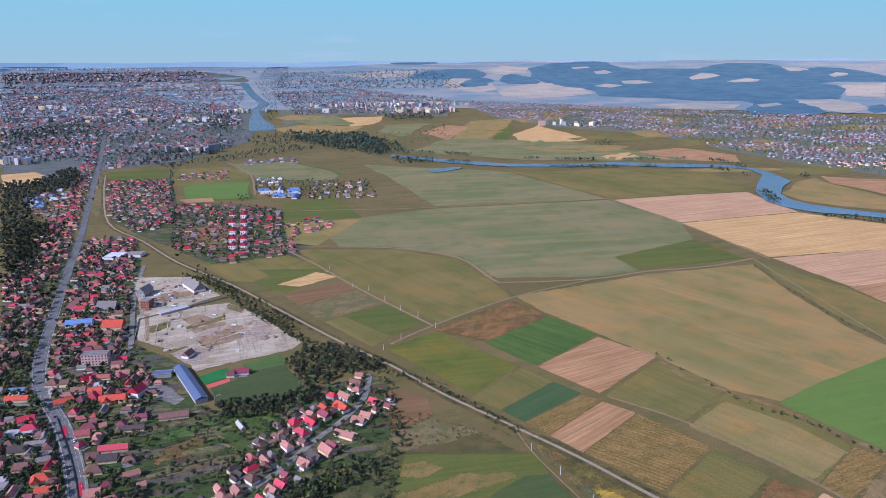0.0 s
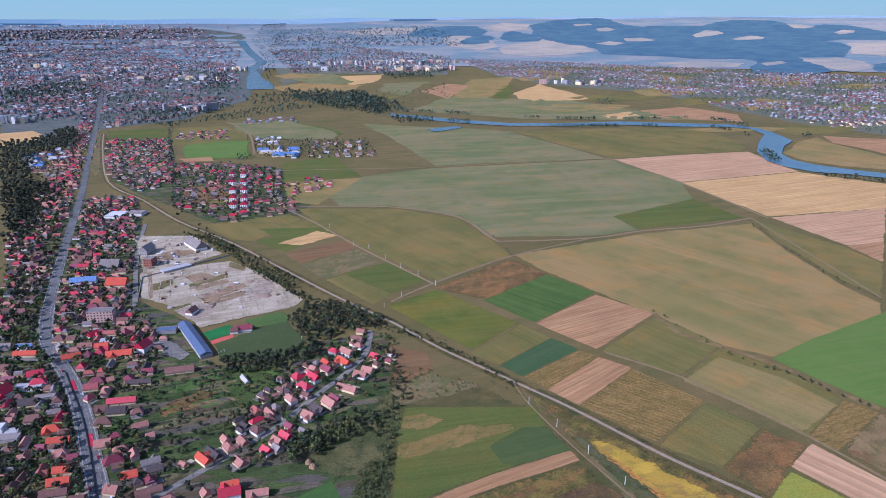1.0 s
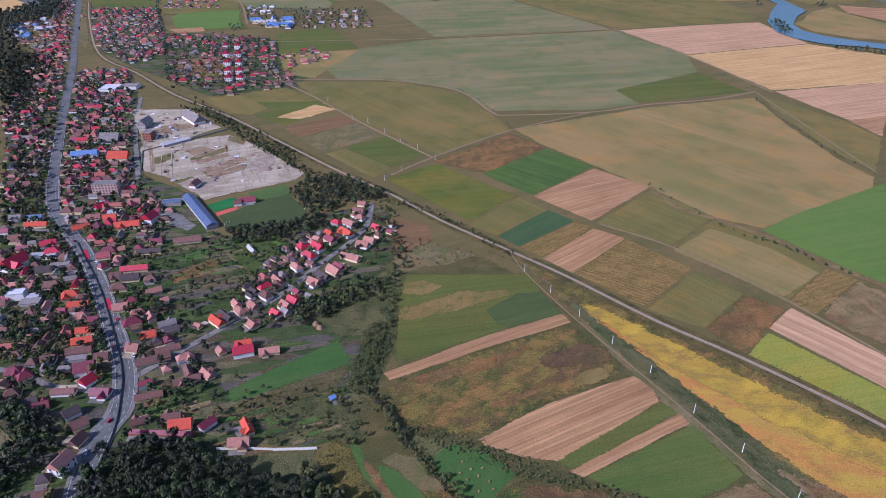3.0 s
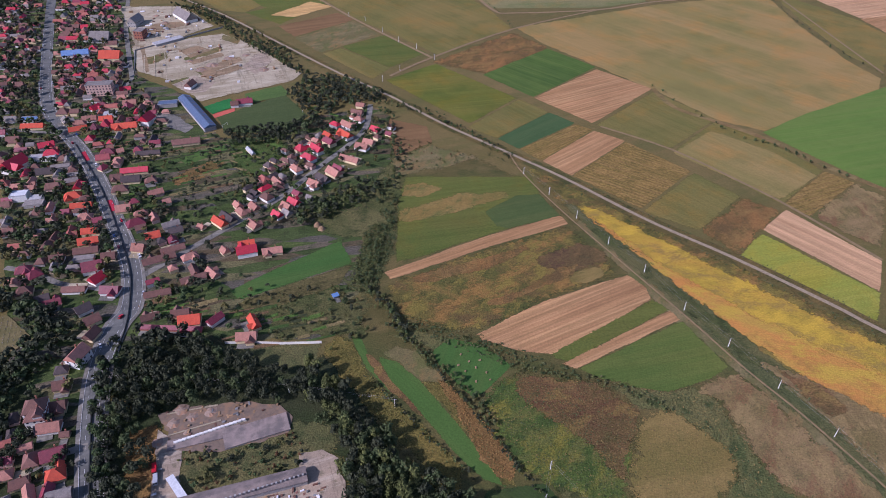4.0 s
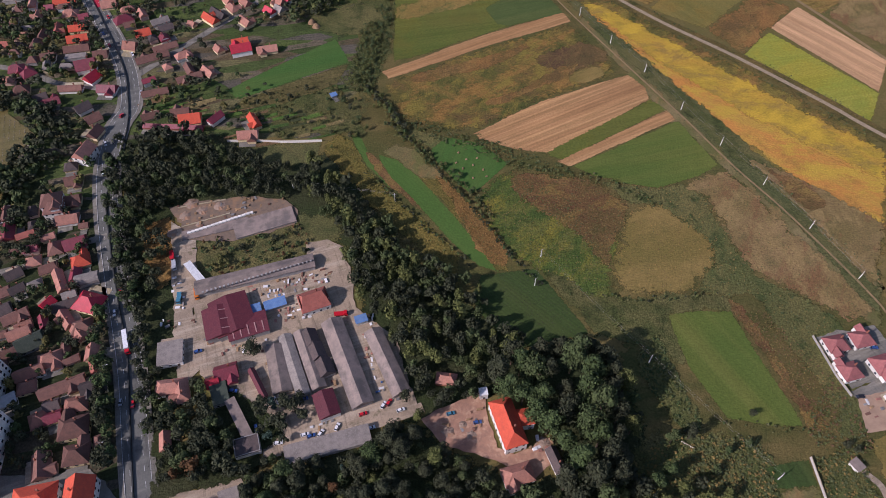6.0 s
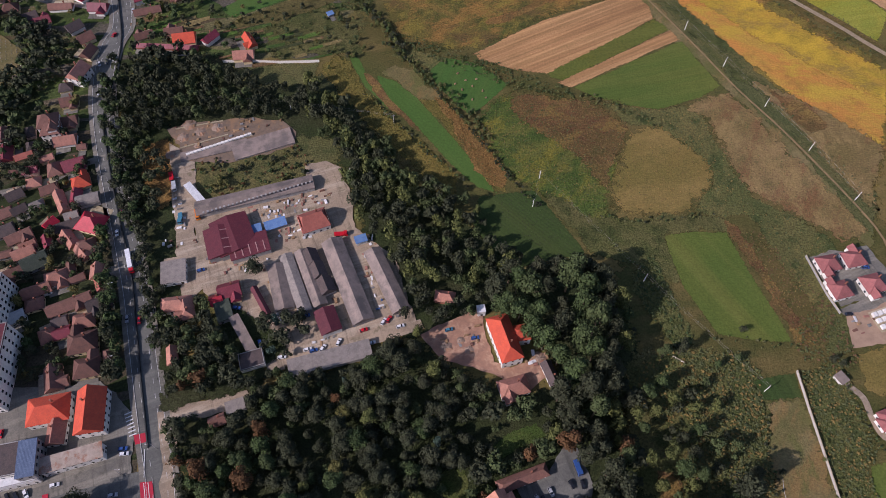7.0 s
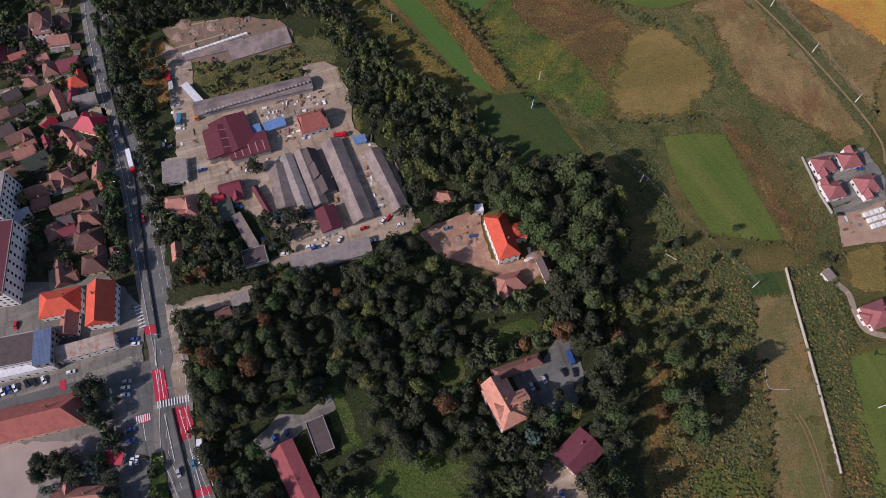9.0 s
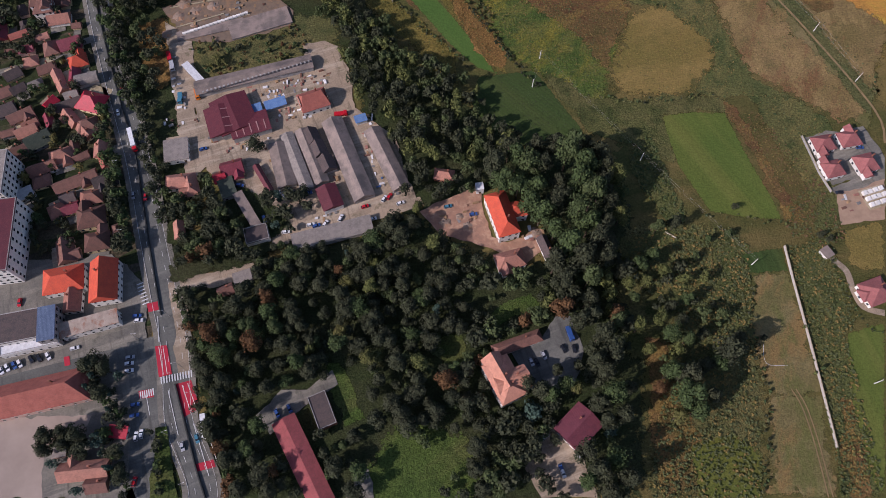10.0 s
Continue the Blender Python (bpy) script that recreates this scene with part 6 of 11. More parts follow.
field("reed_dark", 10, 0, [(-144.3, 289.5), (-81.1, 292.3), (-80.9, 270.2), (-132.2, 271.6)])
field("reed_dark", 10, 0, [(-154.2, 199.9), (-138.2, 220.4), (-90.7, 227.2), (-61.2, 226.4), (-59.6, 209.5), (-74.4, 200.9), (-80, 189.9), (-118, 178.4), (-142.7, 174.4)])
field("floor", 0, 0, [(-289.3, 271.2), (-262.9, 268.8), (-243.2, 244.5), (-239.4, 219.2), (-270.6, 214.7)])
field("rust_weeds", 10, 0, [(-183.2, 221.6), (-166.9, 226.1), (-155.7, 204.1), (-154.1, 179.2), (-161.4, 167.2), (-177.4, 195.6)])
field("lawn", 10, 0, [(-22.5, -16.7), (-1.8, -14.1), (15, -21.7), (17.1, -60), (-34, -60), (-34.5, -36.5)])
field("lawn", 10, 0, [(-55, 13.6), (-48.3, 13.6), (-40.9, 2.8), (-33.5, -12.9), (-43.6, -18), (-49.8, -2.6)])
field("lawn", 20, 0, [(22.3, 36.4), (45.1, 48.3), (50.4, 42.4), (27.7, 30.7)])
field("lawn", 20, 0, [(-2.5, 24.9), (11.2, 27.8), (13.7, 13.8), (3, 11)])
field("green", 5, 8, [(-706.7, 1835.7), (-554.6, 1905.6), (-470, 1651.2), (-610.9, 1611.8)])
field("olive", 5, 8, [(-806.3, 2014.5), (-694.1, 2147.1), (-554.6, 1905.6), (-722.5, 1836.2)])
field("green", 5, 8, [(-620.6, 2245.5), (-517.3, 2337.9), (-296, 2020.1), (-531.6, 2006)])
field("green", 5, 8, [(-1051.6, 2099.7), (-877.5, 2153.1), (-780.1, 1912.2), (-956, 1917.4)])
field("straw", 5, 0, [(-1359, 2053.3), (-1286.5, 2107.3), (-1168.9, 1963.2), (-1202.1, 1805.7)])
field("olive", 5, 0, [(-526.2, 1339.9), (-443.2, 1348.4), (-394.9, 1212.5), (-479.1, 1205.5)])
# Fields out here mostly take paler, greyer soils to suggest haze.
field("grey_green", 5, 20, [(-135.2, 2557.5), (18, 3058.7), (529, 2919.3), (879.6, 2287.9), (345.3, 2321.2)])
field("dry", 10, 14, [(43.5, 3057.5), (156.3, 3993.5), (441.2, 4190), (302.3, 3393.3), (188.7, 2934.6)])
field("green", 10, 14, [(200.9, 2934), (283.9, 3517.5), (376.5, 3714.2), (286.3, 2930.2)])
field("straw", 10, 14, [(322.4, 3169.7), (514.1, 3706.4), (606.7, 3208.6), (673.7, 2912.8), (330.1, 2884.2)])
field("tan", 10, 14, [(743.7, 2557.2), (927.7, 2657.5), (1054.7, 2429.7), (995.1, 2242.7), (720.8, 2336.4)])
field("straw", 10, 14, [(565.6, 2432.5), (692.3, 2525.1), (698.5, 2396.7), (577.6, 2312.8)])
field("grey_green", 10, 14, [(-882.5, 4056.5), (-717.3, 4505.4), (-453.9, 3834.5), (-678.3, 3668.8)])
field("straw", 10, 14, [(-643.7, 4259.2), (-376.2, 4432.3), (-389.9, 3830.9), (-494.3, 3658.6)])
field("grey_green", 10, 14, [(-320, 3753.7), (-73.4, 3888.3), (-176.4, 3117.1), (-313.3, 3337.5)])
field("tan", 10, 14, [(-118.7, 3327.6), (22.3, 3734.3), (141.9, 3623.5), (17.6, 2987.8)])
field("dry", 10, 20, [(989.4, 1860.2), (1071.7, 1925.9), (1089.4, 1625.6), (997.4, 1481.1), (864.7, 1588.6), (860.5, 1692.1)])
field("tan", 10, 14, [(1104.1, 1955.5), (1258.1, 1890.5), (1112.7, 1662.2), (1067.3, 1830.1)])
field("dry", 10, 14, [(1220, 4375), (1492.2, 4122.9), (1268.5, 3663.7), (1130.6, 3817.4)])
field("dry", 10, 30, [(-269.1, 6228.1), (523, 7287.6), (1124.7, 6294.4), (482.7, 4988.1)])
field("dry", 10, 16, [(-1070.2, 4332.9), (-1002.8, 4555.6), (-759.8, 4447.9), (-765.4, 4194.9), (-936.2, 4101.6)])
field("dry", 18, 16, [(-901.4, 3548.9), (-780.7, 3801.6), (-425.2, 3665), (-459.9, 3356.4), (-714.5, 3246.7)])
field("olive", 26, 16, [(-543.3, 3060.7), (-436.9, 3201.3), (-190, 3127.7), (-231.9, 2958), (-430.4, 2896.1)])
field("dry", 10, 16, [(399.4, 4380.6), (600.5, 4843.7), (852.7, 4602.8), (695, 4051.9), (443.6, 3857.8)])
field("dry", 18, 16, [(318.8, 2663.9), (487.5, 2793.2), (753.7, 2722), (649.9, 2560.9), (398.8, 2503.1)])
field("olive", 26, 16, [(542.5, 3010.4), (711.5, 3130.2), (966.2, 3065.4), (862.9, 2922.1), (615.3, 2871.6)])
field("dry", 10, 16, [(912.4, 3332.5), (1118.9, 3576.3), (1333.2, 3448.6), (1166.8, 3149.4), (920.6, 3040.6)])
field("olive", 18, 16, [(966.3, 2877.7), (1108.8, 3017.3), (1259.5, 2947.1), (1150.4, 2776.8), (974.8, 2712.6)])
field("dry", 26, 16, [(749, 2087.9), (882.7, 2138.6), (1084.4, 2110), (1006.7, 2049.6), (807.6, 2029.1)])
field("olive", 10, 16, [(1014.7, 2079.2), (1156.8, 2166.7), (1316.8, 2120.4), (1210.4, 2009.7), (1028.5, 1968.3)])
field("grey_green", 18, 16, [(1427.8, 2618.4), (1587.7, 2721.9), (1749.2, 2668.5), (1627.1, 2542.7), (1432.3, 2496.1)])
field("dry", 26, 16, [(1187.6, 2763), (1354.8, 2945), (1477.7, 2852.7), (1328.7, 2626.1), (1151.4, 2541)])
field("dry", 10, 16, [(1090.1, 5349.5), (1501.4, 5879.8), (1964.8, 5584.2), (1639.1, 4963.6), (1147.7, 4756.3)])
field("olive", 18, 16, [(1286.8, 4577.6), (1579.6, 4855.7), (1920.5, 4705.6), (1707, 4381.9), (1337.9, 4270.3)])
field("dry", 26, 16, [(1706.2, 3860.1), (2003.9, 4189.2), (2200.1, 4017.3), (1928.9, 3619.3), (1632.7, 3476.6)])
field("olive", 10, 16, [(760.5, 5232.8), (995.1, 5701.1), (1252.5, 5463.6), (1067.4, 4918.8), (787.2, 4724.7)])
field("dry", 18, 16, [(1941.5, 3491.8), (2203, 3631.6), (2494.4, 3553.4), (2308.2, 3390.4), (1978.8, 3335.7)])

field("bright_green", 5, 8, [(-707.5, 1809.1), (-701.0, 1900.1), (-549.3, 1905.3), (-491.4, 1673.9), (-548.2, 1645.7), (-643.2, 1655.4)])
field("grey_green", 5, 8, [(-723.6, 2262.4), (-517.5, 2323.8), (-312.7, 1999.3), (-318.4, 1927.8), (-543.5, 1944.4)])
field("brown", 5, 0, [(-534.4, 1334.5), (-448.4, 1347.6), (-414.3, 1244.8), (-486.3, 1229.1)])
field("olive", 5, 0, [(-844.0, 2081.6), (-844.1, 2152.0), (-712.8, 2197.1), (-585.9, 2007.6), (-560.1, 1915.3), (-741.1, 1836.5)])
field("rough", 5, 0, [(-1100.3, 2101.2), (-1075.7, 2123.7), (-787.9, 1523.1), (-764.7, 1445.0), (-823.5, 1536.6)])
field("mown", 5, 0, [(-950.9, 1917.0), (-929.6, 1997.0), (-885.0, 1915.1), (-907.2, 1841.2)])
field("tan", 5, 0, [(-654.8, 1641.1), (-584.0, 1668.7), (-560.0, 1617.3), (-622.1, 1598.0)])
field("mown", 5, 0, [(-860.7, 1953.9), (-818.3, 1993.6), (-786.4, 1912.2), (-843.9, 1876.0)])
field("green", 22, 0, [(-303.7, 1044.7), (-208.7, 1052.6), (-177.8, 1021.3), (-247.3, 979.2)])
field("olive", 22, 0, [(-268.1, 1069.7), (-217.7, 1102.4), (-169.3, 1036.4), (-208.1, 1049.5), (-289.8, 1044.5)])
field("straw", 22, 0, [(-252.7, 965.6), (-204.7, 1030.8), (-166.6, 1006.4), (-216.7, 957.0)])

BEDS = [crop("bed_" + key, a, b, c, 20, 1.2, 0.3, 0.08, 0.8, 0.7) for key, (a, b, c) in {
    "soil": ((116, 92, 64), (102, 82, 57), (128, 104, 74)), "leafy": ((70, 92, 44), (62, 84, 40), (84, 98, 50)), "straw": ((132, 116, 76), (118, 106, 68), (140, 122, 84)),
    "dark": ((58, 66, 40), (66, 70, 44), (74, 76, 48)), "lush": ((84, 110, 48), (76, 102, 44), (94, 112, 54))}.items()]
BED_WORDS = ("dug brown", "leafy green", "straw-mulched", "dark overgrown", "lush green")


def garden_beds(outline, turn, long, wide, count, seed):
    """Narrow vegetable plots side by side, each its own tone."""
    rng = random.Random(seed)
    x0, x1, y0, y1 = bounds(outline)
    made = 0
    for _ in range(count * 8):
        x, y, pick = rng.uniform(x0, x1), rng.uniform(y0, y1), rng.randrange(5)
        l, w, a = long * rng.uniform(0.5, 1.5), wide * rng.uniform(0.5, 1.3), radians(turn + rng.uniform(-4, 4))
        if made >= count or not inside((x, y), outline) or not free(x, y, w * 0.7):
            continue
        c, q = math.cos(a), math.sin(a)
        take(x, y, w * 0.4)
        sheet("garden_bed", [(x + u * l * c - v * w * q, y + u * l * q + v * w * c) for u, v in ((-0.5, -0.5), (0.5, -0.5), (0.5, 0.5), (-0.5, 0.5))], BEDS[pick], BED_WORDS[pick] + " vegetable bed in a garden", "garden bed", ragged=0.5)
        made += 1


garden_beds([(-357.7, 587.6), (-295.4, 633.2), (-212.0, 593.1), (-168.8, 529.1), (-196.7, 493.5), (-223.4, 465.6), (-272.9, 448.3), (-313.4, 503.8)], 24, 17, 3.5, 60, 810)
garden_beds([(-226.8, 328.7), (-195.4, 340.4), (-151.9, 328.4), (-88.9, 328.2), (-71.7, 316.9), (-72.7, 295.6), (-114.9, 285.6), (-170.7, 301.0)], 20, 14, 3.2, 40, 811)
garden_beds([(-232.4, 493.7), (-202.8, 557.0), (-170.7, 618.9), (-143.8, 676.0), (-112.6, 632.2), (-138.1, 568.4), (-175.8, 513.4), (-199.1, 483.9)], -30, 12, 3, 30, 812)
# ---- yards and paved ground ----
sheet("forecourt", [(-224.7, 67.3), (-204.1, 65.8), (-167.4, 69.1), (-148.7, 53.7), (-141.4, 24.4), (-128.2, -48), (-143.6, -48), (-193.3, -48.2)], OLD_ASPHALT, "worn grey asphalt forecourt around town buildings", "yard")
sheet("concrete_lot", [(-409.6, 841.8), (-352.6, 864.0), (-303.1, 887.3), (-271.7, 863.1), (-233.7, 823.5), (-201.3, 782.2), (-170.8, 748.8), (-178.6, 726.8), (-202.2, 710.1), (-226.1, 698.0), (-269.7, 668.9), (-296.6, 698.7), (-312.8, 719.5), (-347.5, 741.5), (-371.0, 755.3)], CONCRETE, "wide pale dusty concrete lot of a cleared works", "yard")
sheet("works_yard", [(-490, 1007.5), (-447.9, 1007.2), (-395.4, 1006.8), (-322.8, 919.1), (-370.5, 856.8), (-397.7, 827.1), (-437.7, 907.7)], CONCRETE, "pale concrete works yard with rubble", "yard")
LOT_SOIL = worn("lot_soil", (142, 118, 88), (120, 102, 76), (160, 138, 108), (96, 92, 58))
field("rough", 10, 0, [(-328.9, 798.3), (-292.8, 839), (-285.7, 826.3), (-321, 784.7)])
field("rough", 10, 0, [(-300.3, 756.7), (-264.5, 801.9), (-254.8, 786.2), (-289.4, 738.9)])
field("rough", 10, 0, [(-378.3, 798.7), (-357.5, 818.6), (-347.1, 798.5), (-365.6, 775.5)])
field("rough", 10, 0, [(-301, 883.3), (-272.9, 865), (-272.3, 847.4), (-297.7, 865.1)])
field("rough", 10, 0, [(-246.6, 788.1), (-215.8, 778.4), (-218, 756.2), (-245.1, 767.3)])
field("rough", 10, 0, [(-325.8, 725.3), (-303.1, 738.9), (-292.3, 715.1), (-313.5, 708.6)])
sheet("bare_patch", [(-300.4, 764.0), (-258.8, 802.8), (-251.4, 789.6), (-285.5, 740.9)], LOT_SOIL, "brown bare soil with weeds on the cleared lot", "yard", ragged=1.4)
sheet("bare_patch", [(-291.4, 742.8), (-253.1, 775.9), (-244.6, 762.5), (-278.5, 730.3)], LOT_SOIL, "brown bare soil with weeds on the cleared lot", "yard", ragged=1.4)
sheet("bare_patch", [(-345.5, 827.9), (-322.6, 840.9), (-300.3, 826.4), (-319.6, 798.3)], LOT_SOIL, "brown bare soil with weeds on the cleared lot", "yard", ragged=1.4)
sheet("bare_patch", [(-319.8, 788.3), (-285.7, 816.6), (-278.7, 806.1), (-310.2, 776.5)], LOT_SOIL, "brown bare soil with weeds on the cleared lot", "yard", ragged=1.4)
sheet("bare_patch", [(-399.7, 841.7), (-393.8, 841.6), (-356.6, 755.2), (-359.0, 750.6)], LOT_SOIL, "brown bare soil with weeds on the cleared lot", "yard", ragged=1.4)
sheet("bare_patch", [(-247.3, 768.2), (-241.7, 809.9), (-228.0, 816.0), (-213.6, 787.2), (-224.9, 744.8)], YARD, "pinkish dusty soil on the cleared lot", "yard", ragged=1.4)
sheet("bare_patch", [(-316.3, 715.3), (-297.9, 741.0), (-267.6, 723.3), (-271.8, 694.4), (-290.4, 690.6)], YARD, "pinkish dusty soil on the cleared lot", "yard", ragged=1.4)
sheet("bare_patch", [(-425.1, 881.1), (-408.8, 928.8), (-367.8, 940.9), (-364.7, 920.7), (-398.2, 892.3), (-407.6, 858.6)], LOT_SOIL, "brown bare soil with weeds on the cleared lot", "yard")
sheet("works_yard", [(-147.6, 179.2), (-140.3, 175.2), (-73.5, 191.6), (-60.9, 200.1), (-53.3, 187.5), (-48.1, 159.7), (-25.1, 141), (-11.9, 99.7), (-35, 91.6), (-63.3, 83.6), (-88.4, 77.4), (-104, 106.1), (-120, 112.7), (-138.9, 133.6), (-136.8, 155.7)], YARD, "dusty pinkish yard between workshops", "yard")
sheet("yard_edge", [(-81.5, 205.1), (-68.9, 207.8), (-59, 202.2), (-58.5, 186.7), (-77.2, 189.1)], YARD, "dusty edge of the works yard", "yard")
sheet("yard_edge", [(-158.5, 215), (-147.9, 207.6), (-132.1, 133.6), (-125.2, 122.3), (-134.7, 111.4), (-142.6, 133.6)], YARD, "dusty edge of the works yard", "yard")
sheet("lane_ground", [(-166, 221.6), (-154.4, 215), (-149.2, 179.2), (-134.3, 133.6), (-142, 133.6), (-155.7, 179.2)], YARD, "dusty lane beside a derelict works", "yard")
sheet("rubble_ground", [(-170, 233), (-127.8, 242.4), (-99.2, 240.1), (-89.4, 230.9), (-89.9, 219.6), (-125.6, 206.3), (-153, 207.6)], plain("rubble", (124,106,88), (106,92,78), 0.95, 0, 0.3, 0.05, streak=(142,112,84)), "rubble strewn ground of a demolished building", "yard")
sheet("park_path", [(-135.9, 56.8), (-119.6, 58.3), (-94.7, 64.6), (-89.5, 56.9), (-112.8, 50.8), (-129.7, 50.1)], YARD, "dusty brown drive at the park gate", "path")
sheet("building_site", [(-10.5, 93.9), (5.9, 102.4), (21.6, 109.3), (26.8, 79.3), (34.9, 76.1), (52.8, 84.3), (54.5, 73), (43, 63.5), (26.1, 72.9), (-0.1, 80.8)], plain("site_soil", (160,122,98), (138,106,88), 0.95, 0, 0.3, 0.05, streak=(180,146,118)), "bare earth building site around the villa", "yard")
# Darker asphalt here puts the mansion's shade into the paving tone.
sheet("courtyard", [(34.2, 19.4), (49.4, 25.1), (57, 36.6), (63.9, 36.6), (69.5, 19.5), (64.1, 3.1), (47.9, -2.2), (42.7, 0.4)], ASPHALT, "grey paved courtyard with parked cars", "yard")
sheet("courtyard", [(46.8, -20.3), (57.6, -13.9), (64.3, -27.7), (70.1, -47.3), (45.3, -47.4), (38.4, -35.1)], YARD, "dusty parking yard beside a crimson roofed building", "yard")
sheet("car_park", [(-84.4, -11.8), (-73.9, -0), (-61.9, 0), (-50.7, 9.5), (-47.5, 2.7), (-62.6, -7.8), (-76.9, -20.7)], OLD_ASPHALT, "grey asphalt car park in the park", "yard")
sheet("school_path", [(-36.5, -35.8), (-31.5, -35.3), (-28.4, -47.6), (-26.5, -58.7), (-35.8, -58.7), (-40.8, -47.6), (-37.3, -40.1)], OLD_ASPHALT, "pale paved path beside the school", "path")
sheet("square", [(-203.1, -12.2), (-174.4, -12.1), (-160, -12.1), (-162, -21), (-178.8, -26), (-173.9, -48.1), (-193.3, -48.2)], plain("paved_square", (164,147,132), (148,132,118), 0.9, 0, 0.05, 0.05), "wide pale paved square beside the hall", "yard")
sheet("traffic_island", [(-129.6, -17.6), (-124.5, -17), (-114.3, -47.9), (-126.7, -48)], weedy("lawn_field", *WEEDY["lawn"]), "green planted traffic island with a pale kerb", "traffic island", 0.45)
sheet("shop_yard", [(-220.9, 53.4), (-200.5, 62.7), (-191.8, 44.5), (-200.2, 38.6), (-216.1, 35.6)], OLD_ASPHALT, "worn asphalt yard between buildings", "yard")
sheet("verge", [(-135.9, 53.7), (-127.2, 52.2), (-115.6, 13.4), (-115.9, 6.5), (-123.4, 7.9)], YARD, "dusty verge with gravel beside the road", "verge")
sheet("building_plot", [(211.1, 108.3), (240, 117.1), (232.8, 89.8), (208.9, 86.5)], plain("plot_soil", (168,140,114), (148,122,100), 0.95, 0, 0.2, 0.05), "bare soil building plot beside new houses", "yard")
sheet("house_lane", [(208.1, 108.3), (241, 120.6), (239.3, 114.3), (210.3, 104.9)], OLD_ASPHALT, "new asphalt lane between new houses", "lane")
sheet("house_plot", [(201.5, 140.4), (236.2, 148), (242.9, 127.8), (241, 120.6), (210, 110)], OLD_ASPHALT, "paved yards of new houses", "yard")
sheet("sports_pitch", [(-240.9, 628.8), (-214.6, 655.5), (-180.5, 688.6), (-166.8, 667.1), (-144.6, 632.4), (-151.4, 616.2), (-182.1, 593.1), (-224.7, 595.8)], crop("turf", (72,84,46),(67,80,43),(79,88,50),20,0), "mown green turf football pitch", "sports pitch")
sheet("practice_pitch", [(-225.3, 688.9), (-188.5, 712.8), (-173.3, 688.6), (-216, 661.4)], crop("practice_turf", (82,104,50),(76,98,48),(92,106,56),20,0), "green practice pitch behind a fence", "sports pitch")
sheet("training_pitch", [(-263, 654.4), (-238.9, 676.6), (-228.4, 655.6), (-248.1, 637.2)], crop("artificial_turf", (46,112,56),(42,104,52),(52,118,60),20,0), "bright green artificial turf training pitch", "sports pitch")
sheet("running_strip", [(-247.7, 635.8), (-227.6, 652.7), (-225.4, 644.1), (-242.9, 627.5)], plain("red_track", (172,84,66), (158,76,60)), "orange red running strip beside the pitch", "sports ground")
sheet("hall_yard", [(-309.7, 633.3), (-298.3, 644.5), (-258.7, 606.3), (-263.5, 593.5), (-297.9, 617)], OLD_ASPHALT, "pale paved yard beside the sports hall", "yard")

# ---- river ----
n = Nodes("river_water", 0.25, 0, 0.5)
n.colour(n.mix(n.ramp(n.noise(0.01, 3.0), 0.35, 0.65), rgb(78, 104, 112), rgb(66, 90, 100)))
n.bump(n.noise(0.2, 3.0), 0.08, 0.3)
WATER = n.mat
sheet("water", [(-198.1, 2493.5), (30.0, 2332.7), (216.5, 2230.0), (403.2, 2223.6), (598.9, 2256.8), (773.3, 2210.8), (928.1, 2179.7), (980.5, 2092.3), (987.2, 2023.7), (977.1, 1899.3), (971.0, 1861.1), (904.5, 1773.2), (849.7, 1669.5), (839.0, 1596.6), (860.9, 1535.3), (909.8, 1483.7), (993.1, 1417.4), (964.7, 1374.4), (879.3, 1431.2), (818.6, 1455.8), (783.5, 1511.5), (771.9, 1584.4), (803.7, 1709.8), (865.1, 1836.3), (942.6, 1971.2), (949.3, 2081.6), (903.0, 2118.7), (748.0, 2135.9), (578.9, 2178.9), (392.0, 2160.1), (210.5, 2166.2), (28.9, 2249.7), (-192.6, 2422.3)], WATER, "calm blue-grey river reflecting the sky", "river", 1.2, ragged=0.4)
sheet("water", [(-2755.7, 9378.4), (-2635.9, 9361.8), (-2064.7, 7580.5), (-1723.6, 6573.8), (-1493.0, 5887.5), (-1405.3, 5482.1), (-1376.6, 5198.0), (-1294.0, 4819.0), (-1088.2, 4155.4), (-941.2, 3790.1), (-848.3, 3453.9), (-979.7, 3430.7), (-1162.2, 4075.1), (-1270.6, 4544.9), (-1435.9, 5072.1), (-1488.5, 5489.0), (-1577.3, 5895.0), (-1896.5, 6809.6), (-2371.2, 8218.7)], WATER, "broad blue-grey river in the town", "river", 1.2, ragged=0.3)
sheet("water", curve_points([(-50.1, 2102.3), (30.6, 2159.7), (57.2, 2134.4), (-23, 2055.6), (-50.1, 2102.3)], 4)[:-1], WATER, "calm blue-grey river reflecting the sky", "river", 1.2, ragged=0.4)

# ---- houses by the main road ----
house(-238.0, 228.4, 11, 10, 12, 6.5, "hip", "brown", "white")
house(-228.3, 222.0, 12, 8, 12, 3.5, "gable", "salmon", "white")
house(-217.6, 217.7, 5, 4, 10, 2.6, "gable", "brown", "cream")
house(-217.6, 203.5, 12, 9, 22, 3.6, "gable", "crimson", "cream")
house(-228.4, 199.9, 10, 8, 110, 3.4, "hip", "brown", "cream")
house(-238.0, 190.3, 8, 7, 20, 3, "hip", "salmon", "cream")
house(-210.3, 190.3, 10, 9, 25, 3.6, "hip", "orange", "cream")
house(-210.2, 179.8, 9, 6, 100, 3, "gable", "crimson", "pinkish")
house(-202.1, 177.3, 12, 7, 18, 3.2, "barrel", "grey", "grey")
house(-217.7, 176.2, 16, 5.5, -58, 3, "gable", "salmon", "cream")
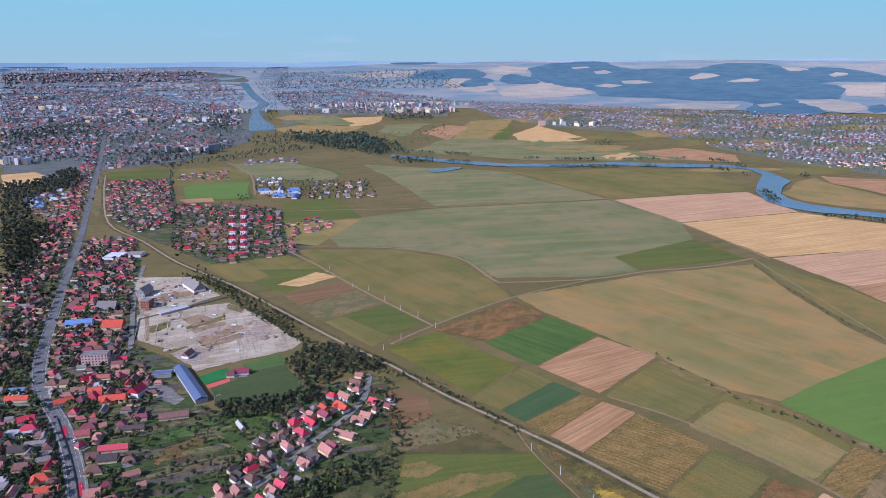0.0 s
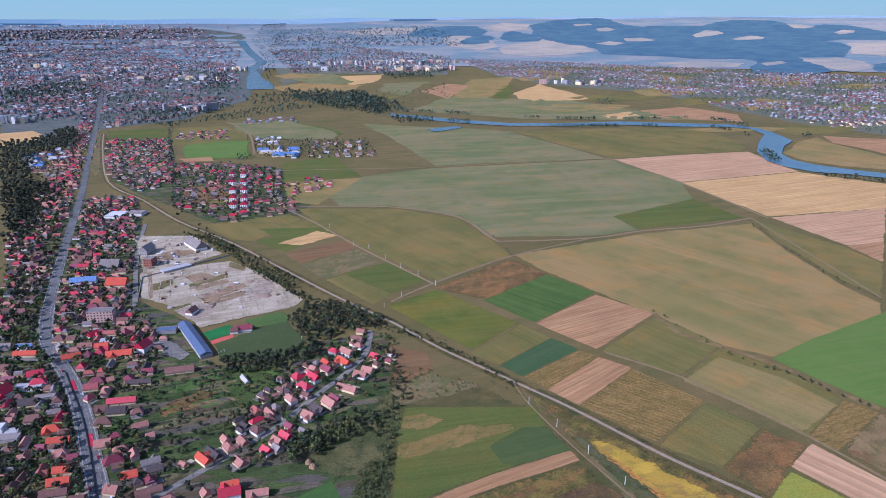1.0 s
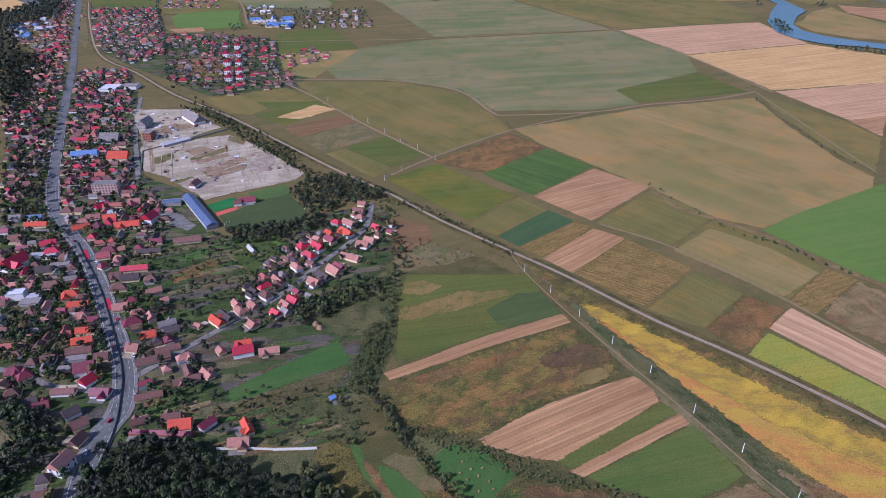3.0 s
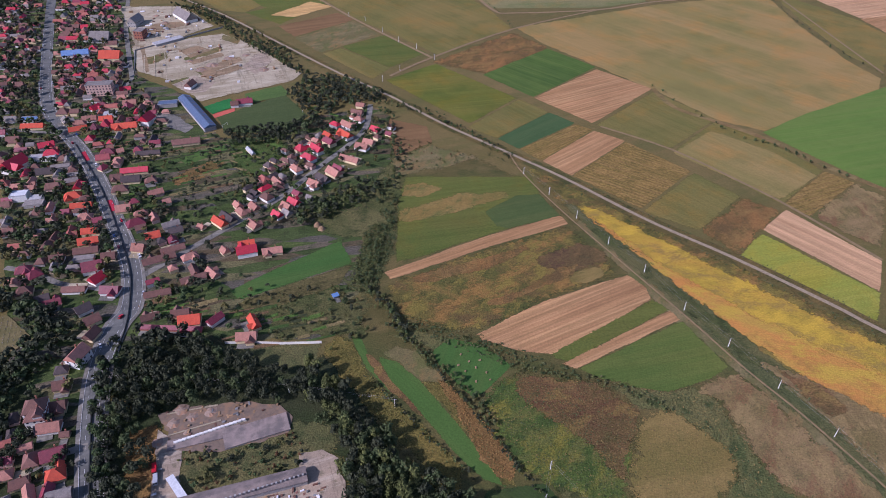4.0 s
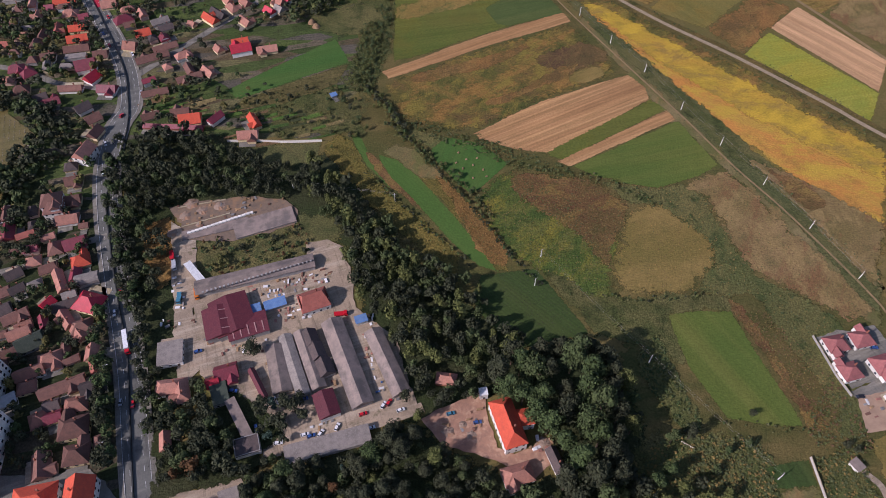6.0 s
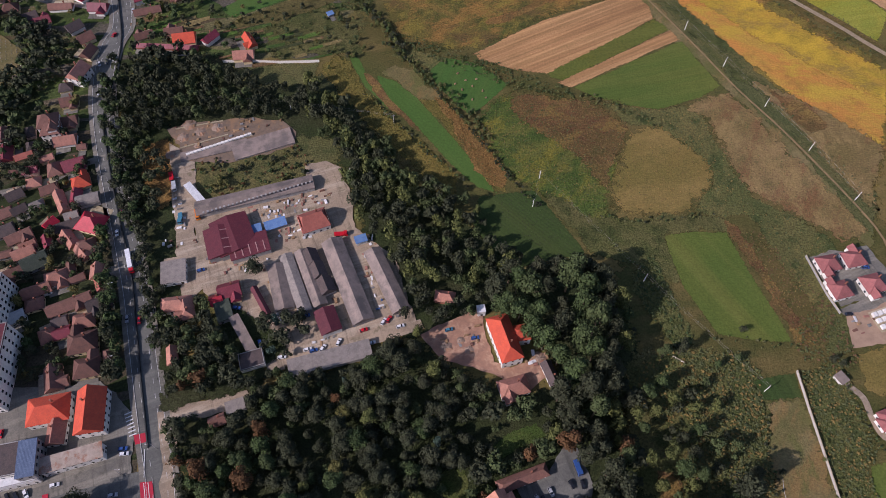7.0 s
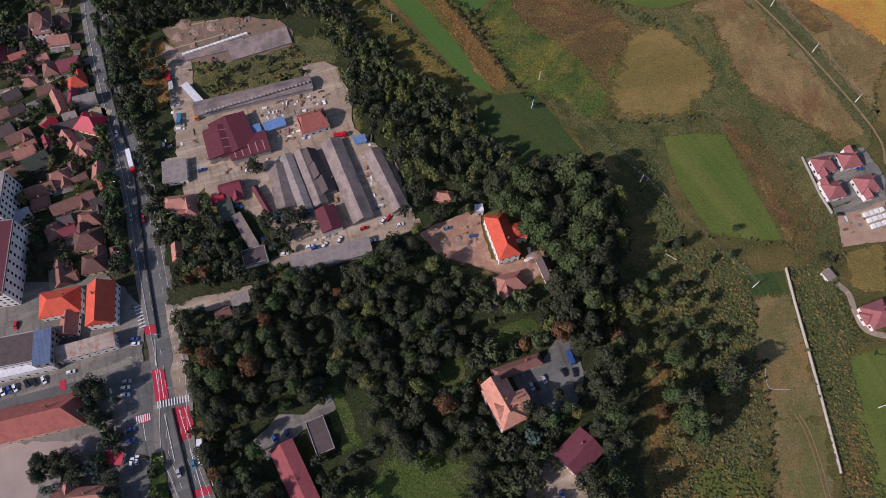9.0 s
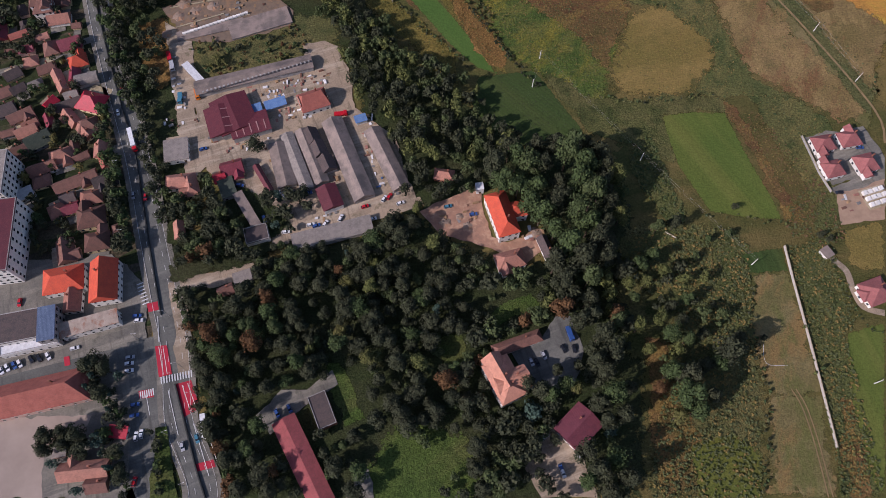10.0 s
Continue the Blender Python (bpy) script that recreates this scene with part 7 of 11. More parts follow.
house(-196.0, 161.4, 15, 12, -15, 4, "hip", "red", "cream")
house(-219.3, 161.3, 7, 6, 60, 3, "gable", "red", "cream")
house(-209.3, 167.3, 7, 5, 20, 2.8, "gable", "grey", "grey")
house(-208.8, 160.4, 15, 6, 24, 3.2, "gable", "dark", "cream")
house(-205.4, 150.7, 12, 6, -48, 3, "gable", "salmon", "cream")
house(-195.1, 146.0, 11, 9, 20, 3.4, "hip", "brown", "cream")
house(-243.4, 156.6, 10, 8, 30, 3, "gable", "dark", "grey")
house(-239.9, 171.0, 8, 6, 35, 3, "gable", "dark", "grey")
house(-245.8, 181.3, 9, 7, 35, 3, "gable", "dark", "cream")
house(-247.8, 168.2, 9, 7, 30, 3, "gable", "brown", "cream")
house(-233.8, 152.7, 13, 7, 32, 3.2, "gable", "brown", "pinkish")
house(-227.0, 146.9, 8, 6, 30, 3, "gable", "salmon", "cream")
house(-229.9, 128.4, 12, 8, 32, 3.2, "gable", "brown", "cream")
house(-219.5, 136.5, 13, 10, 32, 3.6, "gable", "olive", "grey")
house(-227.9, 142.3, 11, 7, 28, 3.2, "gable", "salmon", "pinkish")
house(-205.0, 126.1, 12, 9, 22, 3.6, "hip", "salmon", "white")
house(-213.0, 118.4, 14, 7, 24, 3.4, "gable", "salmon", "white")
house(-211.8, 110.3, 9, 7, 20, 3, "hip", "brown", "cream")
house(-193.4, 110.3, 22, 7, 26, 3.2, "gable", "brown", "cream")
house(-183.1, 100.7, 11, 8, 14, 3.4, "hip", "salmon", "cream")
house(-195.4, 100.5, 7, 6, 20, 3, "gable", "dark", "cream")
house(-192.5, 94.2, 8, 6, 22, 3, "gable", "crimson", "cream")
house(-199.5, 92.8, 8, 8, 30, 3, "hip", "salmon", "cream")
house(-180.1, 88.4, 14, 11, 14, 4.2, "hip", "brown", "cream")
house(-174.5, 75.1, 12, 10, 12, 3.8, "hip", "brown", "cream")
house(-195.3, 142.0, 10, 6, -45, 3.2, "gable", "salmon", "cream")
house(-184.2, 130.2, 8, 8, 100, 3, "gable", "salmon", "cream")
house(-156.6, -36.7, 21, 8, 6, 4, "gable", "salmon", "cream")
house(-149.7, -42.3, 9, 7, 6, 3.4, "gable", "brown", "cream")
house(-169.8, -28.9, 6, 4, 10, 2.6, "flat", "grey", "brick")
house(-218.6, 102.8, 8, 7, 30, 3, "flat", "white", "white")
house(-145.2, -19.8, 8, 5, -5, 3, "shed", "red", "white")
house(-217.6, 72.5, 40, 15, 98, 16.0, "flat", "maroon", "white", name="apartment_block", chimney=False, words=" five storeys high")
house(-230.1, 107.7, 26, 14, 98, 16.0, "flat", "grey", "white", name="apartment_block", chimney=False, words=" beside a yard")
house(-185.5, 53.2, 19, 13, 12, 6, "hip", "orange", "white", name="town_house", rise=5)
house(-164.8, 52.1, 21, 13, 100, 7.5, "gable", "orange", "white", name="town_house", rise=5.5)
house(-179.4, 42.6, 11, 8, 98, 4.5, "gable", "salmon", "white", name="town_house")
house(-167.8, 30.4, 26.7, 6.6, 17, 6, "shed", "rusty", "white", rise=0.8, name="shop_building", chimney=False)
house(-199.0, 28.3, 22, 15, 12, 8.5, "flat", "dark", "white", name="office_building", chimney=False)
house(-185.9, 29.3, 8, 17, 12, 10, "flat", "navy", "grey", name="office_wing", chimney=False)
house(-194.4, 20.2, 27, 5, 14, 5, "flat", "white", "white", name="office_porch", chimney=False)
house(-182.7, -2.9, 42, 15, 14, 6, "hip", "terracotta", "pinkish", name="station_hall")

# ---- workshops and depot ----
house(-106.7, 180.1, 67.0, 9.2, 17, 4, "gable", "dusty", "grey", name="workshop", chimney=False, windows=False, rise=1.6, words=" with ridge vents")
house(-114.6, 152.6, 20.3, 23.7, 26, 5, "gable", "maroon", "grey", name="workshop", chimney=False, windows=False, rise=1.8)
house(-120.0, 148.0, 17, 19, 20, 5.2, "gable", "maroon", "grey", name="workshop", chimney=False, windows=False, rise=1.8)
house(-105.0, 145.5, 21, 13, 20, 4.6, "gable", "maroon", "grey", name="workshop", chimney=False, windows=False, rise=1.4)
skylights(-105.0, 145.5, 20, 20, 12, 4.75, 1.4, 5, -1)
skylights(-120.0, 148.0, 110, 18, 16, 5.35, 1.8, 3, -1)
house(-92.6, 160.5, 11.4, 5, 22, 3.2, "shed", "blue", "grey", name="workshop", chimney=False, windows=False)
house(-104.6, 156.4, 9.0, 5, 20, 3.2, "shed", "blue", "grey", name="workshop", chimney=False, windows=False)
house(-71.1, 161.9, 15.6, 12.5, 22, 5, "half", "terracotta", "white", name="works_office")
house(-140.9, 180.7, 21.2, 4.0, -48, 3, "flat", "white", "grey", name="workshop", chimney=False, windows=False)
house(-108.5, 220.5, 36.8, 13.1, 22, 1.2, "flat", "dusty", "grey", name="workshop", chimney=False, windows=False)
house(-137.4, 215.7, 40, 7, 17, 0.8, "flat", "dusty", "grey", name="workshop", chimney=False, windows=False)
house(-143.3, 129.7, 13, 14, 12, 4, "flat", "grey", "white")
house(-138.2, 110.0, 14, 8, 8, 4, "hip", "salmon", "white")
house(-131.9, 107.7, 13, 7, -70, 4, "hip", "salmon", "cream")
house(-134.0, 81.7, 9, 5, -75, 3, "gable", "salmon", "brick")
house(-111.3, 118.3, 11, 9, 18, 3.6, "gable", "crimson", "cream")
house(-117.4, 112.8, 6, 6, 18, 3, "gable", "red", "cream")
house(-112.5, 106.4, 12, 8, -68, 3.4, "flat", "olive", "grey")
house(-99.8, 92.4, 25.6, 5.1, -57, 3.6, "flat", "dusty", "grey", name="workshop", chimney=False, windows=False)
house(-93.8, 79.2, 12, 9, 18, 3.8, "flat", "dark", "white", name="workshop", chimney=False, windows=False)
house(-94.1, 112.2, 18.0, 2.9, -58, 3.4, "gable", "maroon", "pinkish", name="workshop", chimney=False, windows=False)
house(-70.3, 137.9, 9, 8, -65, 4, "gable", "dark", "grey", name="workshop", chimney=False, windows=False)
house(-66.0, 129.9, 9, 8, -65, 4, "gable", "dark", "grey", name="workshop", chimney=False, windows=False)
house(-60.7, 120.7, 9, 8, -65, 4, "gable", "dark", "grey", name="workshop", chimney=False, windows=False)
house(-44.2, 150.4, 6, 4, 20, 3.2, "shed", "blue", "white", name="workshop", chimney=False, windows=False)
house(-84.8, 120.6, 27.7, 9.5, -73, 3.4, "gable", "dusty", "grey", name="workshop", chimney=False, windows=False, rise=1.8)
house(-77.2, 123.0, 36.7, 6.5, -67, 3.6, "gable", "grey", "grey", name="workshop", chimney=False, windows=False, rise=1.2)
house(-69.4, 126.0, 35.8, 7, -67, 3.6, "gable", "dusty", "grey", name="workshop", chimney=False, windows=False, rise=1.6)
house(-49.8, 124.6, 52.9, 11, -67, 3.8, "gable", "dusty", "grey", name="workshop", chimney=False, windows=False, rise=2.8)
house(-29.0, 124.8, 40.2, 9, -65, 3.6, "gable", "dusty", "grey", name="workshop", chimney=False, windows=False, rise=2.2)
house(-55.0, 80.0, 40.9, 8.5, 16, 3.4, "shed", "grey", "grey", name="workshop", chimney=False, windows=False, rise=0.6)
house(-57.7, 100.1, 10.3, 13.6, 23, 5, "gable", "maroon", "white", name="workshop", chimney=False, windows=False, rise=1.8)

# ---- villa, park houses and new houses ----
house(32.0, 89.0, 24.5, 10.8, -73, 8.5, "hip", "orange", "white", name="villa", rise=4.5, words=" on a building site")
house(40.0, 92.3, 9, 8, 10, 7, "hip", "orange", "white", name="villa_wing", rise=2.5)
house(35.5, 65.1, 14, 9, 16, 4, "hip", "salmon", "white")
house(54.1, 72.3, 12, 5, -70, 3.4, "gable", "dark", "white")
house(20.9, 106.6, 4, 4, 10, 5, "flat", "white", "white")
house(2.2, 114.7, 10, 6, -8, 3.4, "hip", "salmon", "brick")
house(30.1, 3.1, 19.7, 12.6, -63, 9.5, "hip", "peach", "white", name="mansion", rise=4.5, words=" among park trees")
house(27.7, 6.3, 17, 9, -62, 9.9, "gable", "peach", "white", rise=5.5, reserve=False, name="mansion_wing")
house(33.5, 2.5, 15, 10, 20, 9.7, "gable", "peach", "white", rise=4.5, reserve=False, name="mansion_wing")
house(37.2, 21.9, 24.0, 5.3, 20, 4, "hip", "brown", "pinkish", name="annex")
house(63.0, -17.4, 14.1, 16.5, -46, 5, "gable", "plum", "white", name="hall", rise=2.5)
house(-60.2, -32.6, 42, 10.5, -60, 4.5, "gable", "pink", "white", name="school", rise=1.6, chimney=False)
house(-53.5, -10.0, 16, 8.5, -66, 4, "flat", "dark", "brick", name="garage", windows=False, chimney=False)
house(-105.7, 48.7, 7, 5, 25, 3, "gable", "brown", "brick")
house(-98.3, 55.9, 9, 6, 20, 3, "flat", "grey", "grey")
house(196.8, 70.0, 5, 4, -60, 2.6, "shed", "dusty", "white", name="garage", windows=False, chimney=False)

house(209.2, 134.6, 11, 9, 12, 5, "hip", "dull", "white")
house(224.0, 137.6, 11, 9, 12, 5, "hip", "dull", "white")
house(210.2, 118.0, 10, 9, 15, 5, "hip", "dull", "white")
house(229.3, 122.2, 11, 10, 15, 5, "hip", "dull", "white")
house(215.5, 48.5, 13, 12, 20, 4, "hip", "dull", "white", rise=4)
house(210.4, 47.2, 6, 6, 20, 3.6, "hip", "dull", "white", name="bay_wing", rise=2.2, chimney=False)
# ---- houses further along ----
house(-234.3, 276.1, 13, 10, 75, 7, "gable", "salmon", "white")
house(-239.7, 232.5, 12, 11, 15, 9, "hip", "brown", "white")
house(-231.7, 236.9, 12, 8, 15, 4, "gable", "brown", "cream")
house(-230.8, 221.8, 10, 7, 20, 3, "gable", "dark", "cream")
house(-235.3, 254.2, 10, 8, 15, 3.4, "gable", "brown", "cream")
house(-235.5, 298.2, 10, 8, 75, 4, "gable", "brown", "cream")
house(-241.9, 267.1, 8, 7, 15, 3, "hip", "dark", "cream")
house(-152.8, 389.5, 15, 9, 18, 5.5, "gable", "red", "white")
house(-155.1, 398.2, 12, 7, 18, 5, "gable", "orange", "white")
house(-133.5, 390.8, 15, 7, 14, 3.4, "gable", "salmon", "cream")
house(-170.5, 391.0, 7, 6, -50, 3.4, "gable", "salmon", "cream")
house(-172.6, 363.8, 12, 6, -45, 3.2, "gable", "salmon", "cream")
house(-185.2, 357.3, 18, 6, 28, 3.2, "gable", "brown", "cream")
house(-195.3, 383.2, 12, 7, 35, 4, "hip", "salmon", "white")
house(-218.2, 380.6, 24, 7, 28, 3.4, "gable", "brown", "cream")
house(-211.9, 393.6, 18, 6, 28, 3.2, "gable", "brown", "cream")
house(-205.9, 340.6, 18, 6, 18, 3.2, "gable", "brown", "cream")
house(-173.6, 310.9, 14, 10, 10, 5, "gable", "orange", "cream")
house(-156.7, 312.5, 11, 6, 55, 4.5, "gable", "crimson", "white")
house(-182.8, 319.3, 12, 7, 10, 3.4, "gable", "brown", "cream")
house(-129.6, 309.6, 13, 6, -60, 4, "gable", "orange", "cream")
house(-131.4, 295.9, 13, 8, 5, 4, "gable", "salmon", "cream")
house(-185.7, 305.2, 44, 4, -3, 2.8, "gable", "crimson", "brick")
house(-202.7, 315.9, 12, 6, 25, 3, "gable", "brown", "cream")
house(-238.8, 395.1, 9, 10, 80, 3.2, "gable", "salmon", "cream")
house(-233.5, 411.0, 11, 8, 25, 3.6, "gable", "orange", "cream")
house(-255.0, 443.8, 11, 6, 25, 3.2, "hip", "salmon", "cream")
house(-254.0, 429.2, 14, 9, 35, 3.6, "hip", "crimson", "cream")
house(-271.8, 450.4, 12, 9, 15, 3.4, "gable", "salmon", "cream")
house(-309.7, 455.0, 17, 7, 10, 3.4, "gable", "orange", "cream")
house(-323.3, 469.4, 14, 9, 20, 4.5, "hip", "orange", "cream")
house(-299.6, 437.9, 12, 8, 15, 3.4, "hip", "salmon", "cream")
house(-286.0, 417.7, 14, 7, 10, 3.4, "gable", "orange", "cream")
house(-281.9, 403.6, 15, 8, 15, 3.6, "gable", "orange", "cream")
house(-278.7, 391.4, 18, 7, 12, 3.4, "gable", "brown", "cream")
house(-276.9, 382.4, 15, 6, 10, 3.2, "flat", "grey", "grey")
house(-258.4, 384.5, 10, 8, 10, 3.2, "gable", "brown", "cream")
house(-264.3, 369.8, 14, 11, 20, 5, "gable", "crimson", "white")
house(-255.9, 356.6, 10, 9, 60, 4, "gable", "red", "white")
house(-241.0, 343.7, 13, 8, -2, 3.8, "gable", "crimson", "white")
house(-267.8, 344.8, 16, 6, 4, 3.4, "gable", "brown", "white")
house(-315.4, 366.6, 11, 8, 20, 4, "hip", "crimson", "cream")
house(-304.3, 361.3, 10, 8, 45, 4, "hip", "crimson", "cream")
house(-302.6, 342.4, 11, 9, 20, 4, "hip", "brown", "cream")
house(-286.3, 335.1, 9, 7, 30, 3, "gable", "dark", "cream")
house(-276.9, 330.4, 11, 7, 25, 3, "gable", "crimson", "cream")
house(-251.8, 323.4, 10, 8, 45, 4, "gable", "dark", "white")
house(-241.0, 312.2, 10, 8, 40, 4, "gable", "brown", "cream")
house(-184.5, 429.2, 15, 7, -42, 4.5, "gable", "orange", "cream")
house(-179.6, 436.5, 16, 7, -42, 4, "gable", "dark", "cream")
house(-198.5, 424.2, 6, 5, -30, 3, "gable", "salmon", "cream")
house(-176.0, 455.2, 8, 6, -50, 4, "gable", "salmon", "cream")
house(-170.0, 444.8, 12, 7, -50, 4, "hip", "salmon", "cream")
house(-160.9, 452.2, 11, 7, -50, 4.2, "gable", "salmon", "cream")
house(-153.7, 467.7, 11, 8, -40, 4.5, "hip", "brown", "white")
house(-149.2, 493.0, 14, 6, -50, 4, "gable", "salmon", "cream")
house(-147.6, 485.3, 10, 8, -60, 4, "hip", "brown", "cream")
house(-136.7, 516.3, 13, 7, -50, 4.5, "hip", "salmon", "white")
house(-163.7, 524.0, 9, 7, -40, 3.2, "hip", "dark", "cream")
house(-128.5, 536.9, 15, 8, -40, 5, "hip", "red", "white")
house(-138.5, 553.8, 11, 9, -45, 5, "hip", "red", "cream")
house(-122.9, 552.8, 14, 8, -45, 5.5, "gable", "red", "white")
house(-113.0, 568.0, 13, 8, -45, 5.5, "gable", "crimson", "cream")
house(-116.0, 581.1, 10, 7, -45, 5, "gable", "orange", "cream")
house(-99.2, 583.5, 17, 8, -45, 5, "gable", "orange", "white")
house(-98.9, 604.9, 15, 8, -40, 4.5, "gable", "salmon", "white")
house(-88.7, 619.1, 10, 7, -30, 4, "hip", "salmon", "white")
house(-92.2, 635.7, 13, 6, -25, 4, "gable", "brown", "cream")
house(-90.3, 652.9, 9, 6, -15, 4, "gable", "salmon", "cream")
house(-134.1, 578.9, 7, 6, -40, 3, "gable", "brown", "cream")
house(-139.3, 440.5, 9, 7, -40, 4, "gable", "red", "white")
house(-131.8, 442.9, 8, 7, -40, 4, "gable", "grey", "cream")
house(-128.7, 459.5, 11, 7, -40, 4.5, "gable", "red", "white")
house(-133.8, 453.3, 10, 7, -40, 4, "gable", "salmon", "cream")
house(-156.0, 425.8, 12, 7, -45, 4, "gable", "salmon", "cream")
house(-115.7, 489.6, 12, 8, -35, 4.2, "gable", "salmon", "white")
house(-109.7, 500.1, 14, 7, -40, 3.8, "gable", "dark", "grey")
house(-100.6, 508.9, 15, 9, -45, 4.5, "gable", "salmon", "cream")
house(-97.5, 517.0, 12, 6, -45, 4, "gable", "crimson", "cream")
house(-89.1, 534.4, 20, 7, -28, 3.8, "gable", "salmon", "cream")
house(-79.7, 558.9, 13, 8, -25, 4, "gable", "salmon", "white")
house(-73.9, 568.3, 11, 7, -25, 4, "gable", "salmon", "cream")
house(-69.2, 593.4, 10, 8, -35, 5, "gable", "red", "cream")
house(-55.0, 587.2, 7, 5, -35, 3, "gable", "crimson", "cream")
house(-187.3, 552.0, 15, 4, -55, 3, "gable", "pale", "cream")
house(-255.0, 569.9, 26, 8, 15, 3.6, "gable", "brown", "cream")
house(-284.9, 547.2, 22, 6, 10, 3.4, "gable", "dark", "cream")
house(-285.7, 514.1, 24, 7, 10, 3.8, "gable", "red", "cream")
house(-325.1, 549.3, 13, 8, 15, 3.6, "hip", "crimson", "cream")
house(-324.7, 538.1, 12, 8, 15, 3.6, "gable", "pink", "cream")
house(-316.9, 519.8, 9, 7, 60, 3.6, "hip", "crimson", "cream")
house(-283.1, 497.9, 16, 9, 10, 3.8, "gable", "dark", "cream")
house(-286.5, 481.2, 14, 9, 15, 4, "hip", "brown", "cream")
house(-297.5, 501.6, 10, 8, 15, 3.4, "gable", "brown", "cream")
house(-264.8, 496.5, 10, 7, 20, 3.4, "hip", "brown", "white")
house(-314.0, 552.6, 6, 6, 30, 3, "gable", "salmon", "cream")
house(-326.8, 559.6, 6, 6, 30, 3, "gable", "salmon", "white")
house(-327.7, 601.2, 24, 9, 14, 5, "gable", "orange", "cream")
house(-374.4, 597.8, 17, 7, 24, 3.6, "gable", "orange", "cream")
house(-355.3, 596.9, 15, 9, -55, 4, "gable", "maroon", "cream")
house(-355.2, 621.4, 13, 7, 14, 3.6, "gable", "orange", "cream")
house(-309.7, 616.2, 14, 12, 75, 6, "gable", "red", "white")
house(-342.9, 651.4, 10, 9, 60, 4, "hip", "crimson", "cream")
house(-377.0, 647.2, 10, 8, 60, 4, "gable", "red", "white")
house(-355.1, 632.9, 13, 7, 10, 4, "shed", "pale", "white")
house(-323.8, 658.6, 10, 8, 20, 4, "hip", "salmon", "cream")
house(-407.5, 637.4, 12, 10, 5, 4, "hip", "brown", "cream")
house(-394.8, 616.8, 12, 8, -50, 4, "gable", "grey", "cream")
house(-399.5, 521.3, 22, 14, 70, 6, "gable", "red", "white")
house(-409.7, 552.4, 12, 6, 5, 4, "gable", "crimson", "cream")
house(-389.5, 561.8, 14, 8, 25, 4.5, "gable", "red", "white")
house(-382.6, 539.0, 24, 9, 10, 4.5, "flat", "pale", "white")
house(-377.1, 544.8, 14, 9, 20, 5, "hip", "red", "white")
house(-358.6, 522.1, 17, 7, 15, 3.6, "flat", "grey", "grey")
house(-366.9, 512.1, 16, 9, 10, 3.4, "gable", "dark", "cream")
house(-434.2, 619.0, 18, 9, 5, 5, "flat", "blue", "white")
house(-423.8, 603.7, 22, 7, 5, 4, "gable", "orange", "cream")
house(-426.2, 570.6, 12, 10, 10, 5, "gable", "brown", "cream")
house(-369.2, 469.1, 14, 10, 10, 6, "flat", "white", "white")
house(-352.9, 459.6, 16, 9, 10, 3.4, "flat", "grey", "grey")
house(-354.4, 467.6, 10, 8, 10, 4, "flat", "pale", "white")
house(-292.1, 707.7, 13, 9, 75, 5, "gable", "brown", "white")
house(-218.6, 662.5, 16, 8, 14, 4, "gable", "crimson", "white")
house(-228.4, 656.6, 8, 7, 14, 4, "gable", "brown", "white")
house(-77.7, 338.4, 4, 3, 30, 2.6, "shed", "blue", "grey")
house(-387.6, 689.8, 28, 11, 6, 13.0, "flat", "grey", "pinkish", name="apartment_block", chimney=False, words=" four storeys high")
house(-264.1, 636.0, 89.6, 12.2, -56, 4.6, "gable", "navy", "grey", name="sports_hall", rise=2.6, chimney=False)
house(-301.9, 658.5, 20, 10, 10, 4, "flat", "navy", "grey", name="sports_hall_wing", chimney=False)
skylights(-264.1, 636.0, -56, 87.4, 12.0, 4.8, 2.6, 9, 1)
house(-434.0, 925.2, 24, 12, 82, 8, "gable", "grey", "grey", name="mill", chimney=False)
house(-408.0, 872.5, 14, 12, 82, 11, "flat", "grey", "brick", name="mill", chimney=False)
house(-457.2, 861.2, 25.9, 18.6, -0, 5, "gable", "grey", "grey", name="warehouse", chimney=False, windows=False)
house(-466.6, 804.5, 31.5, 10.2, 14, 4.5, "gable", "blue", "white", name="warehouse", chimney=False, windows=False)
house(-366.0, 855.4, 39.3, 11.6, 45, 3, "flat", "pale", "grey", name="workshop", chimney=False, windows=False)
house(-372.6, 951.3, 46.6, 17.3, -50, 5, "gable", "grey", "white", name="workshop", chimney=False, windows=False)
house(-416.1, 791.2, 25.6, 16.1, -0, 6, "gable", "orange", "cream")
house(-569.5, 1120.7, 29.4, 32.6, -0, 5, "flat", "white", "white", name="workshop", chimney=False, windows=False)
house(-540.0, 1132.4, 27.9, 21.7, -1, 5, "flat", "dusty", "white", name="workshop", chimney=False, windows=False)
house(-459.7, 1433.2, 13, 12, 90, 9, "gable", "red", "white")
house(-436.4, 1356.0, 13, 12, 90, 9, "gable", "red", "white")
house(-415.4, 1286.3, 13, 12, 90, 9, "gable", "red", "white")
house(-396.3, 1223.0, 13, 12, 90, 9, "gable", "red", "white")
house(-381.3, 1173.2, 13, 12, 90, 9, "gable", "red", "white")
house(-435.0, 1432.6, 13, 12, 90, 9, "gable", "red", "white")
house(-412.9, 1355.5, 13, 12, 90, 9, "gable", "red", "white")
house(-393.0, 1285.8, 13, 12, 90, 9, "gable", "red", "white")
house(-375.0, 1222.5, 13, 12, 90, 9, "gable", "red", "white")
house(-360.8, 1172.8, 13, 12, 90, 9, "gable", "red", "white")

